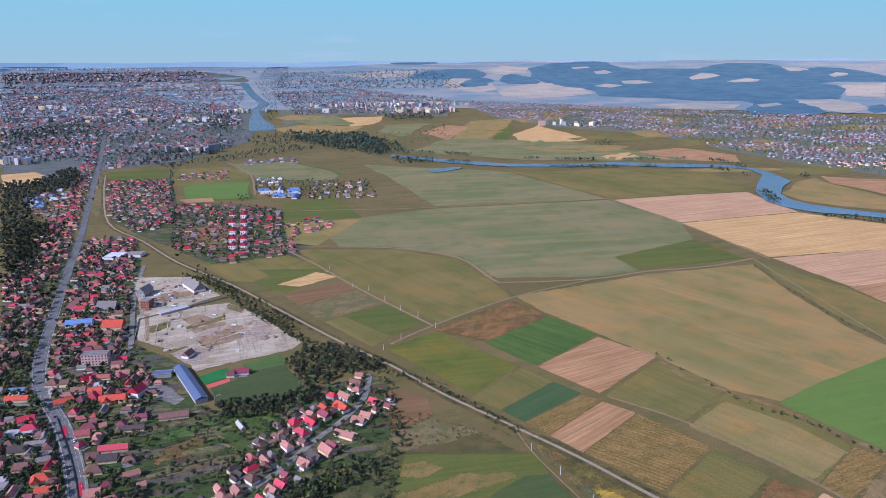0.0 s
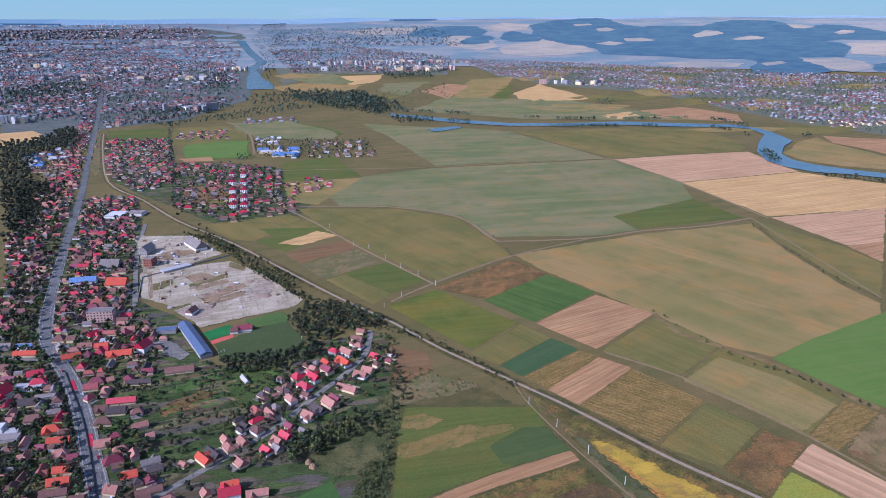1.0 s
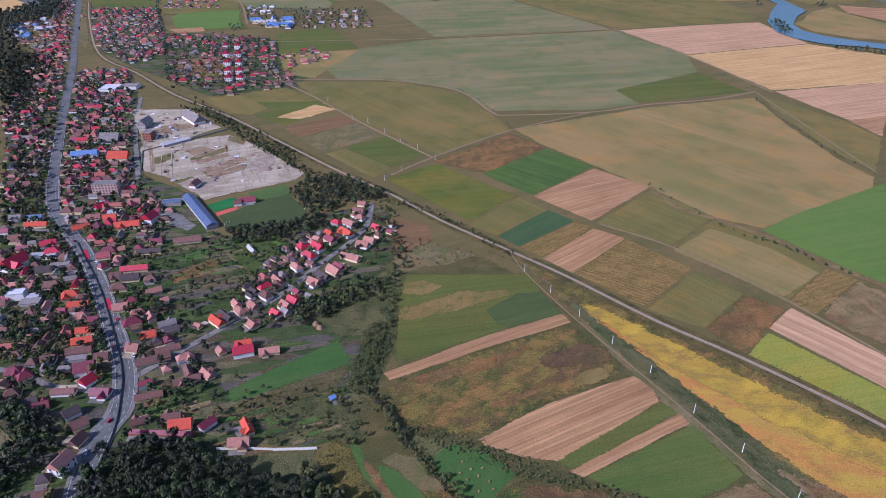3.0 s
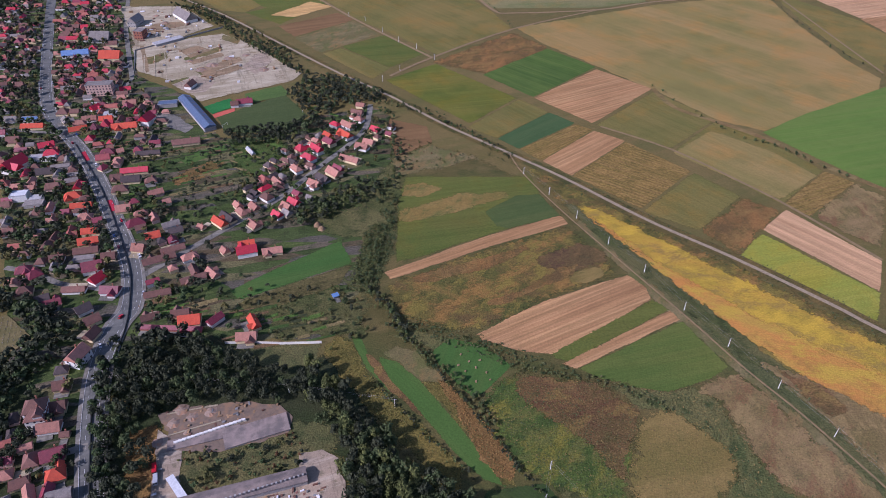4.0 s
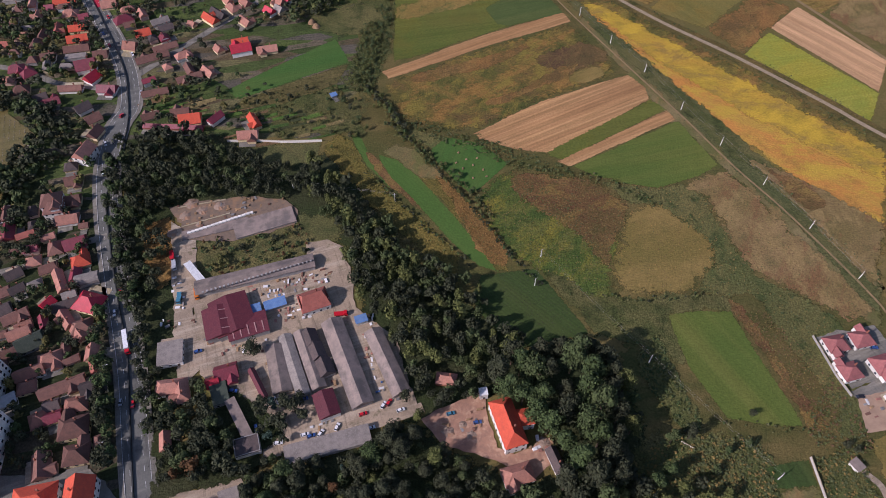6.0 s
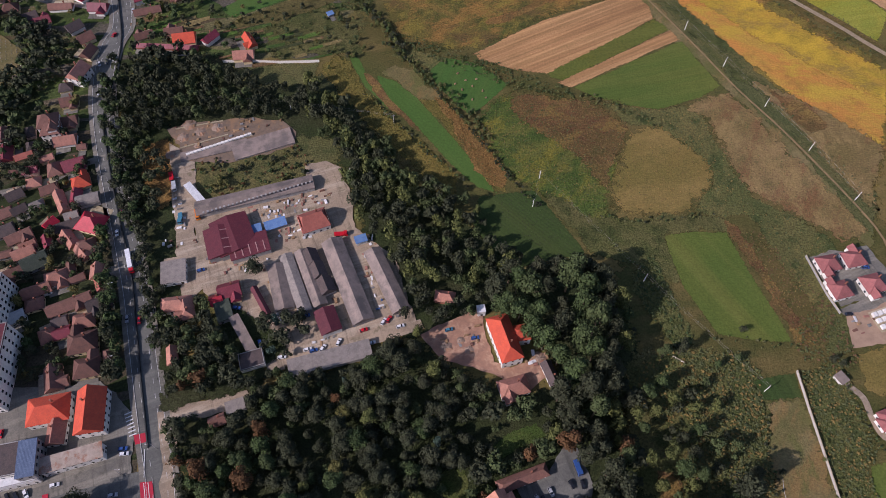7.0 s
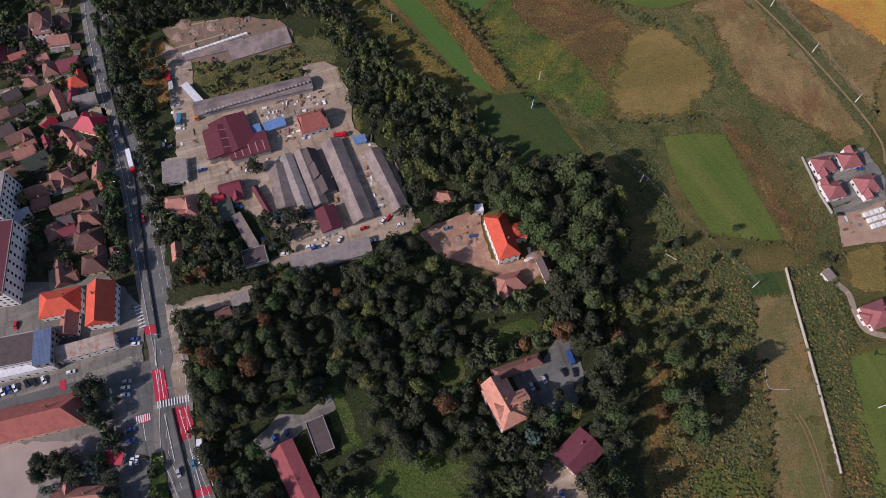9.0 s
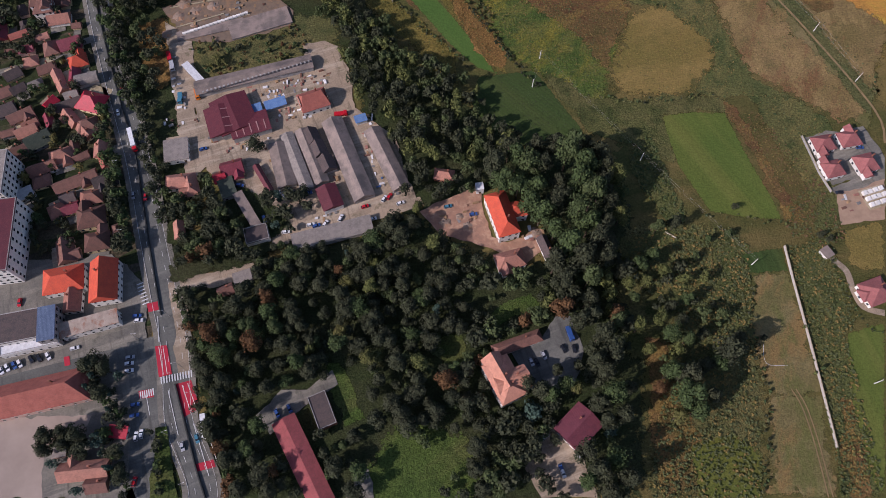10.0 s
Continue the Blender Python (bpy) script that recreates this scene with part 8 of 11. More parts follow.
# ---- village quarters ----
village([(-260.1, 197.7), (-213.5, 212.7), (-185.1, 155.9), (-169.5, 72.2), (-186.9, 65.9), (-223.8, 108.4), (-240.6, 126)], 25, 15, 13, ('brown', 'brown', 'salmon', 'salmon', 'terracotta', 'crimson', 'dark', 'grey'), 3, 0.35, far=False, trees=0.5)
village([(-276.8, 236.6), (-217.5, 218.4), (-201, 185), (-248.1, 169.7)], 15, 17, 14, ('brown', 'brown', 'salmon', 'salmon', 'terracotta', 'crimson', 'dark', 'grey'), 4, 0.5, far=False, trees=0.6)
village([(-389.9, 475.6), (-321.5, 489.4), (-271.5, 423.8), (-240.7, 359.4), (-337, 379.7)], 10, 18, 14, ('brown', 'brown', 'salmon', 'salmon', 'terracotta', 'crimson', 'dark', 'grey'), 5, 0.35, far=False, trees=0.9)
village([(-309, 514.1), (-280.1, 514), (-204.3, 408), (-233.8, 379.3)], 30, 17, 14, ('brown', 'brown', 'salmon', 'salmon', 'terracotta', 'crimson', 'dark', 'grey'), 6, 0.3, far=False, trees=0.7)
village([(-496.2, 799.4), (-413.2, 818.9), (-353.8, 692.8), (-304.2, 593.7), (-357, 581.6), (-413.5, 633.9)], 10, 15, 12, ('brown', 'terracotta', 'crimson', 'brown', 'red', 'dark', 'brown', 'grey', 'salmon'), 7, 0.6, far=False, trees=0.6)
village([(-569.1, 799.9), (-507.2, 799.5), (-422.6, 634), (-357.6, 557.9), (-299.2, 484.5), (-389.9, 475.6)], 10, 20, 13, ('brown', 'terracotta', 'crimson', 'brown', 'red', 'dark', 'brown', 'grey', 'salmon'), 8, 0.4, far=False, trees=0.9)
village([(-264.2, 212.6), (-210.2, 212.8), (-183.5, 155.9), (-163.7, 72.2), (-186.9, 65.9), (-223.8, 108.4), (-238.7, 118.9)], 25, 11, 10, ('brown', 'brown', 'salmon', 'salmon', 'terracotta', 'crimson', 'dark', 'grey'), 103, 0.7, far=True, trees=0.35, sizes=(5,10,4,6), up=(2.4, 3.2))
village([(-276.8, 236.6), (-215.8, 218.4), (-196.2, 185), (-180.9, 134.4), (-167.1, 80.8), (-210, 80.8)], 15, 12, 10, ('brown', 'brown', 'salmon', 'salmon', 'terracotta', 'crimson', 'dark', 'grey'), 104, 0.7, far=True, trees=0.5, sizes=(6,12,5,7))
village([(-389.9, 475.6), (-321.5, 489.4), (-271.5, 423.8), (-237.7, 359.4), (-230.2, 328.8), (-315.6, 341)], 10, 13, 11, ('brown', 'brown', 'salmon', 'salmon', 'terracotta', 'crimson', 'dark', 'grey'), 105, 0.55, far=True, trees=0.9, sizes=(6,13,5,8))
village([(-306.3, 514.1), (-274.8, 514), (-209.2, 423.5), (-173.6, 379.1), (-175.3, 317.3), (-212, 317.4), (-235.9, 379.3)], 28, 13, 11, ('brown', 'brown', 'salmon', 'salmon', 'terracotta', 'crimson', 'dark', 'grey'), 106, 0.45, far=True, trees=0.8, sizes=(6,14,5,7))
village([(-501, 809.4), (-413.2, 818.9), (-350.5, 692.7), (-299.3, 647.4), (-278.3, 569.1), (-301.1, 514.1), (-346.5, 557.8), (-413.5, 633.9)], 10, 13, 11, ('brown', 'terracotta', 'crimson', 'brown', 'red', 'dark', 'brown', 'grey', 'salmon'), 107, 0.75, far=True, trees=0.8, sizes=(6,13,5,8))
village([(-569.1, 799.9), (-512.1, 809.4), (-425.7, 634), (-357.6, 557.9), (-301.7, 484.5), (-389.9, 475.6)], 10, 14, 11, ('brown', 'terracotta', 'crimson', 'brown', 'red', 'dark', 'brown', 'grey', 'salmon'), 108, 0.6, far=True, trees=1.0, sizes=(6,13,5,8))
village([(-190.8, 474.7), (-148.6, 568.5), (-125.9, 605.6), (-77.6, 660.6), (-48.6, 592.4), (-67.7, 545.1), (-126.2, 447.8), (-163.1, 423.3)], -40, 12, 11, ('brown', 'brown', 'salmon', 'salmon', 'terracotta', 'crimson', 'dark', 'grey'), 109, 0.4, far=True, trees=0.5, sizes=(5,10,4,6))
village([(-368.3, 587.8), (-349.3, 587.7), (-257.8, 448.4), (-222.6, 379.3), (-203.6, 323), (-211.4, 323.1), (-235.9, 379.3), (-290.3, 475.1)], 22, 11, 9, ('brown', 'brown', 'salmon', 'salmon', 'terracotta', 'crimson', 'dark', 'grey'), 120, 0.85, far=True, trees=0.4, sizes=(7,13,5,8))
village([(-452.9, 709.4), (-360.3, 563.7), (-301.7, 484.5), (-245.8, 379.4), (-261.7, 379.4), (-329.5, 484.6), (-403.2, 594.2)], 22, 12, 10, ('brown', 'terracotta', 'crimson', 'brown', 'red', 'dark', 'brown', 'grey', 'salmon'), 121, 0.8, far=True, trees=0.4, sizes=(7,13,5,8))
village([(-182.3, 461.1), (-145.3, 551.1), (-110, 618.7), (-83.2, 653.4), (-72.1, 632.1), (-92.9, 574.2), (-131.3, 503.2), (-167.2, 439.5)], -40, 11, 9, ('brown', 'terracotta', 'crimson', 'brown', 'red', 'dark', 'brown', 'grey', 'salmon'), 122, 0.75, far=True, trees=0.3, sizes=(6,12,5,7))
village([(-684.2, 1254.8), (-591.7, 1254), (-413.2, 818.9), (-492.2, 809.3), (-627.4, 1106.9)], 6, 17, 13, ('brown', 'terracotta', 'crimson', 'brown', 'red', 'dark', 'brown', 'grey', 'salmon'), 9, 0.75, far=True, trees=0.7)
village([(-743.1, 1177.7), (-713.7, 1255), (-503.5, 799.5), (-553.2, 771.1), (-687.8, 1014.7)], 6, 17, 13, ('brown', 'terracotta', 'crimson', 'brown', 'red', 'dark', 'brown', 'grey', 'salmon'), 10, 0.75, far=True, trees=0.6)
village([(-964.2, 1917.6), (-799, 1952.2), (-561.9, 1360.4), (-612.9, 1302.9), (-764.1, 1474.3)], 8, 22, 17, ('brown', 'terracotta', 'crimson', 'brown', 'red', 'dark', 'brown', 'grey', 'salmon'), 11, 0.85, far=True, trees=0.5)
village([(-648.8, 1585.2), (-519, 1582), (-381.1, 1513.8), (-257.5, 1138.8), (-379.8, 1071.8), (-497.6, 1181)], 14, 20, 16, ('brown', 'terracotta', 'crimson', 'brown', 'red', 'dark', 'brown', 'grey', 'salmon'), 12, 0.5, far=True, trees=0.9)
village([(-331.9, 1355.5), (-275.9, 1434.3), (-205.1, 1327.9), (-290.1, 1268.9)], 10, 22, 18, ('brown', 'terracotta', 'crimson', 'brown', 'red', 'dark', 'brown', 'grey', 'salmon'), 13, 0.7, far=True, trees=0.3)
village([(-811.2, 2036.2), (-682.9, 2111.1), (-623.8, 1946.9), (-766.3, 1931.3)], 6, 24, 20, ('brown', 'terracotta', 'crimson', 'brown', 'red', 'dark', 'brown', 'grey', 'salmon'), 14, 0.7, far=True, trees=0.3)
village([(-691.9, 2329.9), (-533, 2411.9), (-498.5, 2295.2), (-651.3, 2220.5)], 6, 24, 20, ('brown', 'terracotta', 'crimson', 'brown', 'red', 'dark', 'brown', 'grey', 'salmon'), 15, 0.7, far=True, trees=0.3)
village([(-540.7, 1944.4), (-481.5, 1973.1), (-440, 1828.2), (-510.4, 1830.2)], 6, 22, 18, ('pale','white','grey'), 16, 0.7, far=True, trees=0.2)
village([(-386.6, 1872.2), (-230.5, 1896.1), (-167.7, 1658.1), (-335.5, 1647.7)], 6, 30, 24, ('brown','grey','salmon','pale'), 17, 0.6, far=True, trees=1.0)
village([(-498.8, 1786.3), (-391.8, 1783.3), (-363.7, 1648.5), (-459, 1636.4)], 6, 40, 20, ('blue','blue','pale'), 18, 0.8, far=True, trees=0.2, sizes=(25,38,10,14))
village([(-1338.1, 2520.5), (-1284.3, 2518.5), (-934.5, 1798.3), (-757.7, 1364.6), (-695, 1184.7), (-752.3, 1185.8), (-952.2, 1606.4), (-1023.2, 1844.7)], 8, 17, 14, ('brown', 'terracotta', 'crimson', 'brown', 'red', 'dark', 'brown', 'grey', 'salmon'), 19, 0.7, far=True, trees=0.6)
village([(-1058.6, 1681.2), (-999.6, 1800.1), (-870.4, 1506.8), (-896.7, 1420.4)], 8, 26, 20, ('pale','grey','blue','brown'), 20, 0.7, far=True, trees=0.6, sizes=(12,30,8,14))
village([(-2698.6, 4166.6), (-1898.9, 3736.1), (-1305.7, 3248.7), (-891.5, 3029.3), (-923.1, 2426.3), (-1080.5, 2159.8), (-1318.9, 2366.5), (-1433.8, 2171.4)], 10, 21, 18, ('brown','salmon','dark','grey','grey','pale','dark','brown'), 21, 0.6, far=True, trees=0.9, clumpy=1.0, up=(3, 8), sizes=(8,17,7,11))
village([(-4616.5, 7192.3), (-3970, 7782), (-1641.4, 5497.7), (-912.3, 3102.1), (-1898.9, 3736.1), (-2698.6, 4166.6)], 10, 30, 26, ('brown','salmon','dark','grey','grey','pale','dark','brown'), 22, 0.6, far=True, trees=0.8, clumpy=1.0, up=(4, 11), sizes=(10,24,8,13))
village([(-6600, 10400), (-4300, 12300), (-2113.2, 7309.1), (-1641.4, 5497.7), (-3970, 7782), (-4616.5, 7192.3)], 10, 62, 56, ('brown','salmon','dark','grey','grey','pale','dark','brown'), 23, 0.55, far=True, trees=0.7, clumpy=1.0, up=(5, 16), sizes=(14,40,12,20))
village([(-1872.7, 7551.2), (-1093.9, 8219.6), (91.6, 6393.7), (26.9, 4455.3), (-695.3, 4608.2), (-981.7, 4523.2)], 10, 34, 30, ('brown','salmon','dark','grey','grey','pale','dark','brown'), 24, 0.5, far=True, trees=0.6, clumpy=1.0, up=(4, 9), sizes=(10,22,8,13))
village([(-2500, 10200), (-250, 9600), (313.4, 8049.4), (-938.4, 8038.6), (-2065.2, 8337.2)], 10, 70, 60, ('brown','salmon','dark','grey','grey','pale','dark','brown'), 25, 0.4, far=True, trees=0.6, clumpy=1.0, up=(5, 12), sizes=(14,36,10,18))
village([(88.8, 6194.7), (921.9, 5674.4), (1686.1, 4897), (2371.7, 4297.4), (2581.4, 3968.1), (1295.8, 1949.6), (1206.6, 2145), (1102.2, 2542.9), (999.4, 3271.1), (605.6, 3701.2), (345, 4288.1)], 12, 26, 22, ('brown','salmon','brown','dark','pale','grey','crimson'), 26, 0.5, far=True, trees=0.5, clumpy=1.0, up=(3, 6), sizes=(8,14,7,10))
rng = random.Random(31)
for cx, cy, count, spread in ((-636.2, 5416.5, 24, 170), (-377.2, 5545.6, 24, 170), (-211.0, 4855.4, 14, 120), (-49.5, 4727.7, 6, 60), (-3896.0, 6565.9, 18, 220), (-2200.2, 4136.4, 10, 120), (-1477.9, 2301.9, 5, 30), (-1444.6, 4827.2, 8, 60), (-4745.3, 9631.8, 14, 500), (-2101.6, 4874.0, 12, 150), (-983.4, 2590.7, 5, 40), (696.7, 3696.1, 6, 80), (-5440.7, 12522.5, 20, 700), (-6904.8, 12775.3, 20, 600), (-11443.6, 23752.8, 14, 900), (-2951.8, 5248.2, 12, 150), (-1535.1, 4096.0, 8, 100)):
    for i in range(count * 2):
        x, y = cx + rng.gauss(0, spread * 1.3), cy + rng.gauss(0, spread * 0.6)
        far_house(x, y, rng.uniform(20, 48), rng.uniform(11, 15), rng.choice((5, 35, 95, 120)), rng.uniform(13, 30), rng.choice(("town_grey", "town_pale")), rng.choice(("white", "cream", "town", "pinkish")), "flat", 0.4)
pour_far()

# ---- park trees and woodland ----
GRAVES = [(-311.1, 316.4), (-304.6, 319.9), (-291.6, 309.4), (-278.1, 299.1), (-277.3, 291.3), (-283.7, 282.6), (-285.4, 266.9), (-315.3, 265.9), (-337.8, 314.1)]
for gx in range(-330, -255, 6):
    for gy in range(250, 330, 6):
        if inside((gx, gy), GRAVES):
            take(gx, gy, 4.5)
sheet("graveyard", GRAVES, weedy("graveyard_grass", *WEEDY["rough"], contrast=0.6), "dry grass ground of a small graveyard", "graveyard")
take(51.3, 11.2, 13)
take(44.2, 4.4, 8)
take(63.3, 27.4, 8)
take(-9.6, -36.4, 10)
take(5.6, -27.9, 8)
take(-19.5, -42.9, 8)
take(-22.5, -28.0, 9)
take(-45.6, 4.9, 7)
take(-41.0, -9.1, 8)
take(-36.8, 0.1, 5)
take(33.5, 39.4, 7)
take(42.2, 45.3, 6)
take(5.7, 19.9, 6)
take(93.1, 0.6, 16)
take(98.1, -22.6, 16)
take(-73.6, -2.6, 9)
take(-79.1, -13.1, 9)
take(61.1, -2.2, 7)
take(56.1, -35.0, 9)
take(65.8, -39.8, 8)
take(-58.0, 0.0, 6)
for px, py in ((-131, 54), (-124, 55), (-117, 55.5), (-110, 56.5), (-103, 58.5), (-97, 60.5)):
    take(px, py, 4.5)
# the trees along the drive to the garage
tree(-83.6, 7.6, "deep", 1.15, 0, 0, 1.2)
tree(-74.7, 10.2, "deep", 0.95, 1, 53, 1.2)
tree(-65.7, 10.8, "mid", 1.25, 2, 106, 1.2)
tree(-86.2, -2.7, "deep", 1.05, 3, 159, 1.2)
tree(-78.6, -1.4, "deep", 1.15, 4, 212, 1.2)
tree(-70.0, 1.9, "mid", 0.95, 5, 265, 1.2)
tree(-60.0, 6.3, "deep", 1.25, 6, 318, 1.2)
tree(-88.8, -12.7, "deep", 1.05, 7, 11, 1.2)
tree(-81.3, -17.6, "mid", 1.15, 8, 64, 1.2)
# crowns east of the villa and along the edge of the park
# The first nine deep crowns are added to darken ground that lies in shadow.
tree(82.2, 121.2, "deep", 1.56, 1, 0, 1.4)
tree(85.5, 110.8, "deep", 1.47, 2, 71, 1.4)
tree(85.6, 91.7, "deep", 1.36, 3, 142, 1.4)
tree(82.1, 80.3, "deep", 1.41, 4, 213, 1.4)
tree(84.1, 69.9, "deep", 1.33, 5, 284, 1.4)
tree(59.5, 125.7, "deep", 1.55, 6, 355, 1.4)
tree(49.3, 124.2, "deep", 1.4, 7, 66, 1.4)
tree(76.1, 126.6, "deep", 1.42, 8, 137, 1.4)
tree(36.0, 124.2, "deep", 1.39, 9, 208, 1.4)
tree(28.7, 112.9, "deep", 2.0, 0, 0, 1.25)
tree(31.7, 104.5, "mid", 1.56, 1, 47, 1.25)
tree(39.9, 118.0, "mid", 1.73, 2, 94, 1.25)
tree(45.2, 111.7, "mid", 1.93, 3, 141, 1.25)
tree(53.6, 114.5, "deep", 1.59, 4, 188, 1.25)
tree(40.1, 101.5, "mid", 1.69, 5, 235, 1.25)
tree(49.0, 99.5, "mid", 1.76, 6, 282, 1.25)
tree(46.0, 92.2, "mid", 1.61, 7, 329, 1.25)
tree(61.2, 103.6, "deep", 1.5, 8, 16, 1.25)
tree(66.1, 119.1, "mid", 1.83, 9, 63, 1.55)
tree(73.9, 111.6, "mid", 1.96, 10, 110, 1.55)
tree(70.7, 101.4, "mid", 1.72, 11, 157, 1.55)
tree(77.0, 94.2, "mid", 1.84, 12, 204, 1.55)
tree(82.3, 100.5, "deep", 1.59, 13, 251, 1.55)
tree(90.4, 106.5, "olive", 1.25, 14, 298, 1.55)
tree(91.4, 86.0, "olive", 1.15, 15, 345, 1.55)
tree(51.1, 86.1, "mid", 1.73, 16, 32, 1.25)
tree(58.7, 92.8, "deep", 1.69, 17, 79, 1.25)
tree(57.7, 77.8, "mid", 1.65, 18, 126, 1.25)
tree(68.5, 84.0, "mid", 1.67, 19, 173, 1.55)
tree(74.6, 79.3, "mid", 1.67, 20, 220, 1.55)
tree(77.9, 70.1, "deep", 1.66, 21, 267, 1.55)
tree(63.3, 67.1, "mid", 1.97, 22, 314, 1.25)
tree(68.5, 60.3, "deep", 1.83, 23, 1, 1.55)
tree(56.3, 59.2, "deep", 1.75, 24, 48, 1.25)
tree(60.1, 51.0, "deep", 1.6, 25, 95, 1.25)
tree(72.2, 51.0, "mid", 1.61, 26, 142, 1.55)
tree(80.3, 60.5, "deep", 1.44, 27, 189, 1.55)
tree(110.7, 81.6, "mid", 0.89, 28, 236, 1.55)
tree(119.7, 83.6, "deep", 0.83, 29, 283, 1.55)
tree(71.2, 32.2, "deep", 1.42, 30, 330, 1.5)
tree(75.7, 23.9, "deep", 1.42, 31, 17, 1.5)
tree(83.5, 29.7, "mid", 1.14, 32, 64, 1.5)
tree(78.9, 14.9, "deep", 1.57, 33, 111, 1.5)
tree(72.1, 10.8, "deep", 1.31, 34, 158, 1.5)
tree(76.7, 5.0, "deep", 1.3, 35, 205, 1.5)
tree(85.9, -1.8, "deep", 1.12, 36, 252, 1.5)
tree(78.0, -5.0, "mid", 1.42, 37, 299, 1.5)
tree(71.6, -8.5, "deep", 1.29, 38, 346, 1.5)
tree(81.4, -13.4, "deep", 1.23, 39, 33, 1.5)
tree(74.7, -16.0, "deep", 1.29, 40, 80, 1.5)
tree(63.4, -29.4, "deep", 1.39, 41, 127, 1.5)
tree(68.4, -37.1, "deep", 1.57, 42, 174, 1.5)
tree(76.9, -32.9, "mid", 1.4, 43, 221, 1.5)
tree(80.9, -41.0, "deep", 1.4, 44, 268, 1.5)
tree(72.7, -46.0, "deep", 1.39, 45, 315, 1.5)
tree(63.8, -41.4, "mid", 1.26, 46, 2, 1.5)
tree(57.5, 0.9, "mid", 1.04, 47, 49, 1.5)
tree(54.3, 7.7, "deep", 0.92, 48, 96, 1.5)
tree(62.7, -1.5, "olive", 0.92, 49, 143, 1.5)
tree(46.5, -2.5, "deep", 1.4, 50, 190, 1.5)
tree(40.7, 0.7, "deep", 1.09, 51, 237, 1.5)
tree(50.7, -4.4, "mid", 1.09, 52, 284, 1.5)
tree(58.2, 36.4, "rust", 1.39, 53, 331, 1.5)
tree(65.8, 29.7, "deep", 1.32, 54, 18, 1.5)
tree(70.9, 41.1, "deep", 1.27, 55, 65, 1.5)
tree(82.0, 38.2, "olive", 0.7, 56, 112, 1.35)
tree(94.6, 28.2, "olive", 1.09, 57, 159, 1.35)
tree(103.8, 32.3, "olive", 1.03, 58, 206, 1.35)
tree(109.5, 24.7, "mid", 1.16, 59, 253, 1.35)
tree(111.4, 38.6, "deep", 0.92, 60, 300, 1.35)
tree(116.4, 32.9, "deep", 0.78, 61, 347, 1.35)
tree(117.1, 22.4, "mid", 0.97, 62, 34, 1.35)
tree(131.8, 14.5, "deep", 1.78, 63, 81, 1.35)
tree(139.9, 22.8, "deep", 1.06, 64, 128, 1.35)
tree(129.0, 10.4, "mid", 1.17, 65, 175, 1.35)
tree(105.4, 5.8, "mid", 1.46, 66, 222, 1.35)
tree(112.8, 4.0, "deep", 1.6, 67, 269, 1.35)
tree(121.4, 8.5, "deep", 1.16, 68, 316, 1.35)
tree(110.2, -5.4, "mid", 1.71, 69, 3, 1.35)
tree(116.0, -11.1, "mid", 1.46, 70, 50, 1.35)
tree(107.4, -13.4, "olive", 1.13, 71, 97, 1.35)
tree(123.0, -4.5, "deep", 1.16, 72, 144, 1.35)
tree(98.4, 60.3, "mid", 1.06, 73, 191, 1.35)
tree(105.3, 65.0, "mid", 1.0, 74, 238, 1.35)
tree(110.0, 57.1, "olive", 0.93, 75, 285, 1.35)
tree(100.4, 51.1, "olive", 0.92, 76, 332, 1.35)
tree(119.5, 42.7, "mid", 0.79, 77, 19, 1.35)
tree(88.5, 56.7, "deep", 1.05, 78, 66, 1.35)
tree(92.0, 50.2, "olive", 0.91, 79, 113, 1.35)
tree(94.7, 43.7, "mid", 0.84, 80, 160, 1.35)
tree(98.9, 17.5, "olive", 0.95, 81, 207, 1.35)
tree(101.3, -1.1, "rust", 0.94, 82, 254, 1.35)
tree(155.0, 24.7, "deep", 0.47, 83, 301, 1.35)
wood([(106.6, 57.2), (128.1, 69.3), (140.6, 45.6), (141.2, 20.7), (119.6, 2.4), (117.2, -26.8), (94.9, -26.8)], 9, 0.75, ("deep", "mid", "deep", "olive"), near=False, fill=0.75, seed=142, tall=1.3)
wood([(-131.8, 49.2), (-94.2, 60.6), (-75.4, 72.6), (-41.1, 83), (-13.4, 90.6), (-5.9, 79.2), (25.8, 63.5), (60.2, 63.6), (81.2, 73.1), (94.3, 60.6), (91.9, 14.1), (82.6, -47.3), (-98.9, -47.9), (-116.1, 7.9)], 7.4, 1.12, ('deep', 'deep', 'mid', 'deep', 'deep', 'deep', 'mid', 'deep', 'deep', 'deep', 'deep', 'olive', 'deep', 'mid', 'deep', 'deep', 'blue', 'deep', 'rust'), near=True, fill=0.92, seed=41)
wood([(-131.8, 49.2), (-94.2, 60.6), (-75.4, 72.6), (-41.1, 83), (-13.4, 90.6), (-5.9, 79.2), (25.8, 63.5), (60.2, 63.6), (81.2, 73.1), (94.3, 60.6), (91.9, 14.1), (82.6, -47.3), (-98.9, -47.9), (-116.1, 7.9)], 6, 0.7, ('deep', 'deep', 'mid'), near=False, fill=0.7, seed=141)
wood([(-82.8, 268.3), (-58.8, 240.2), (-31.7, 211.3), (-9.3, 188), (5.2, 168.7), (23.5, 153), (46.8, 137.5), (28.3, 127.7), (18.6, 103.1), (-6.5, 91.6), (-17.5, 94.4), (-27.8, 134.3), (-44.3, 154.9), (-53.1, 184.9), (-61.7, 205.3), (-78.9, 236.4), (-87.2, 245.9)], 6.0, 0.9, ('deep', 'deep', 'mid', 'deep', 'olive'), near=True, fill=0.95, seed=43, tall=1.4)
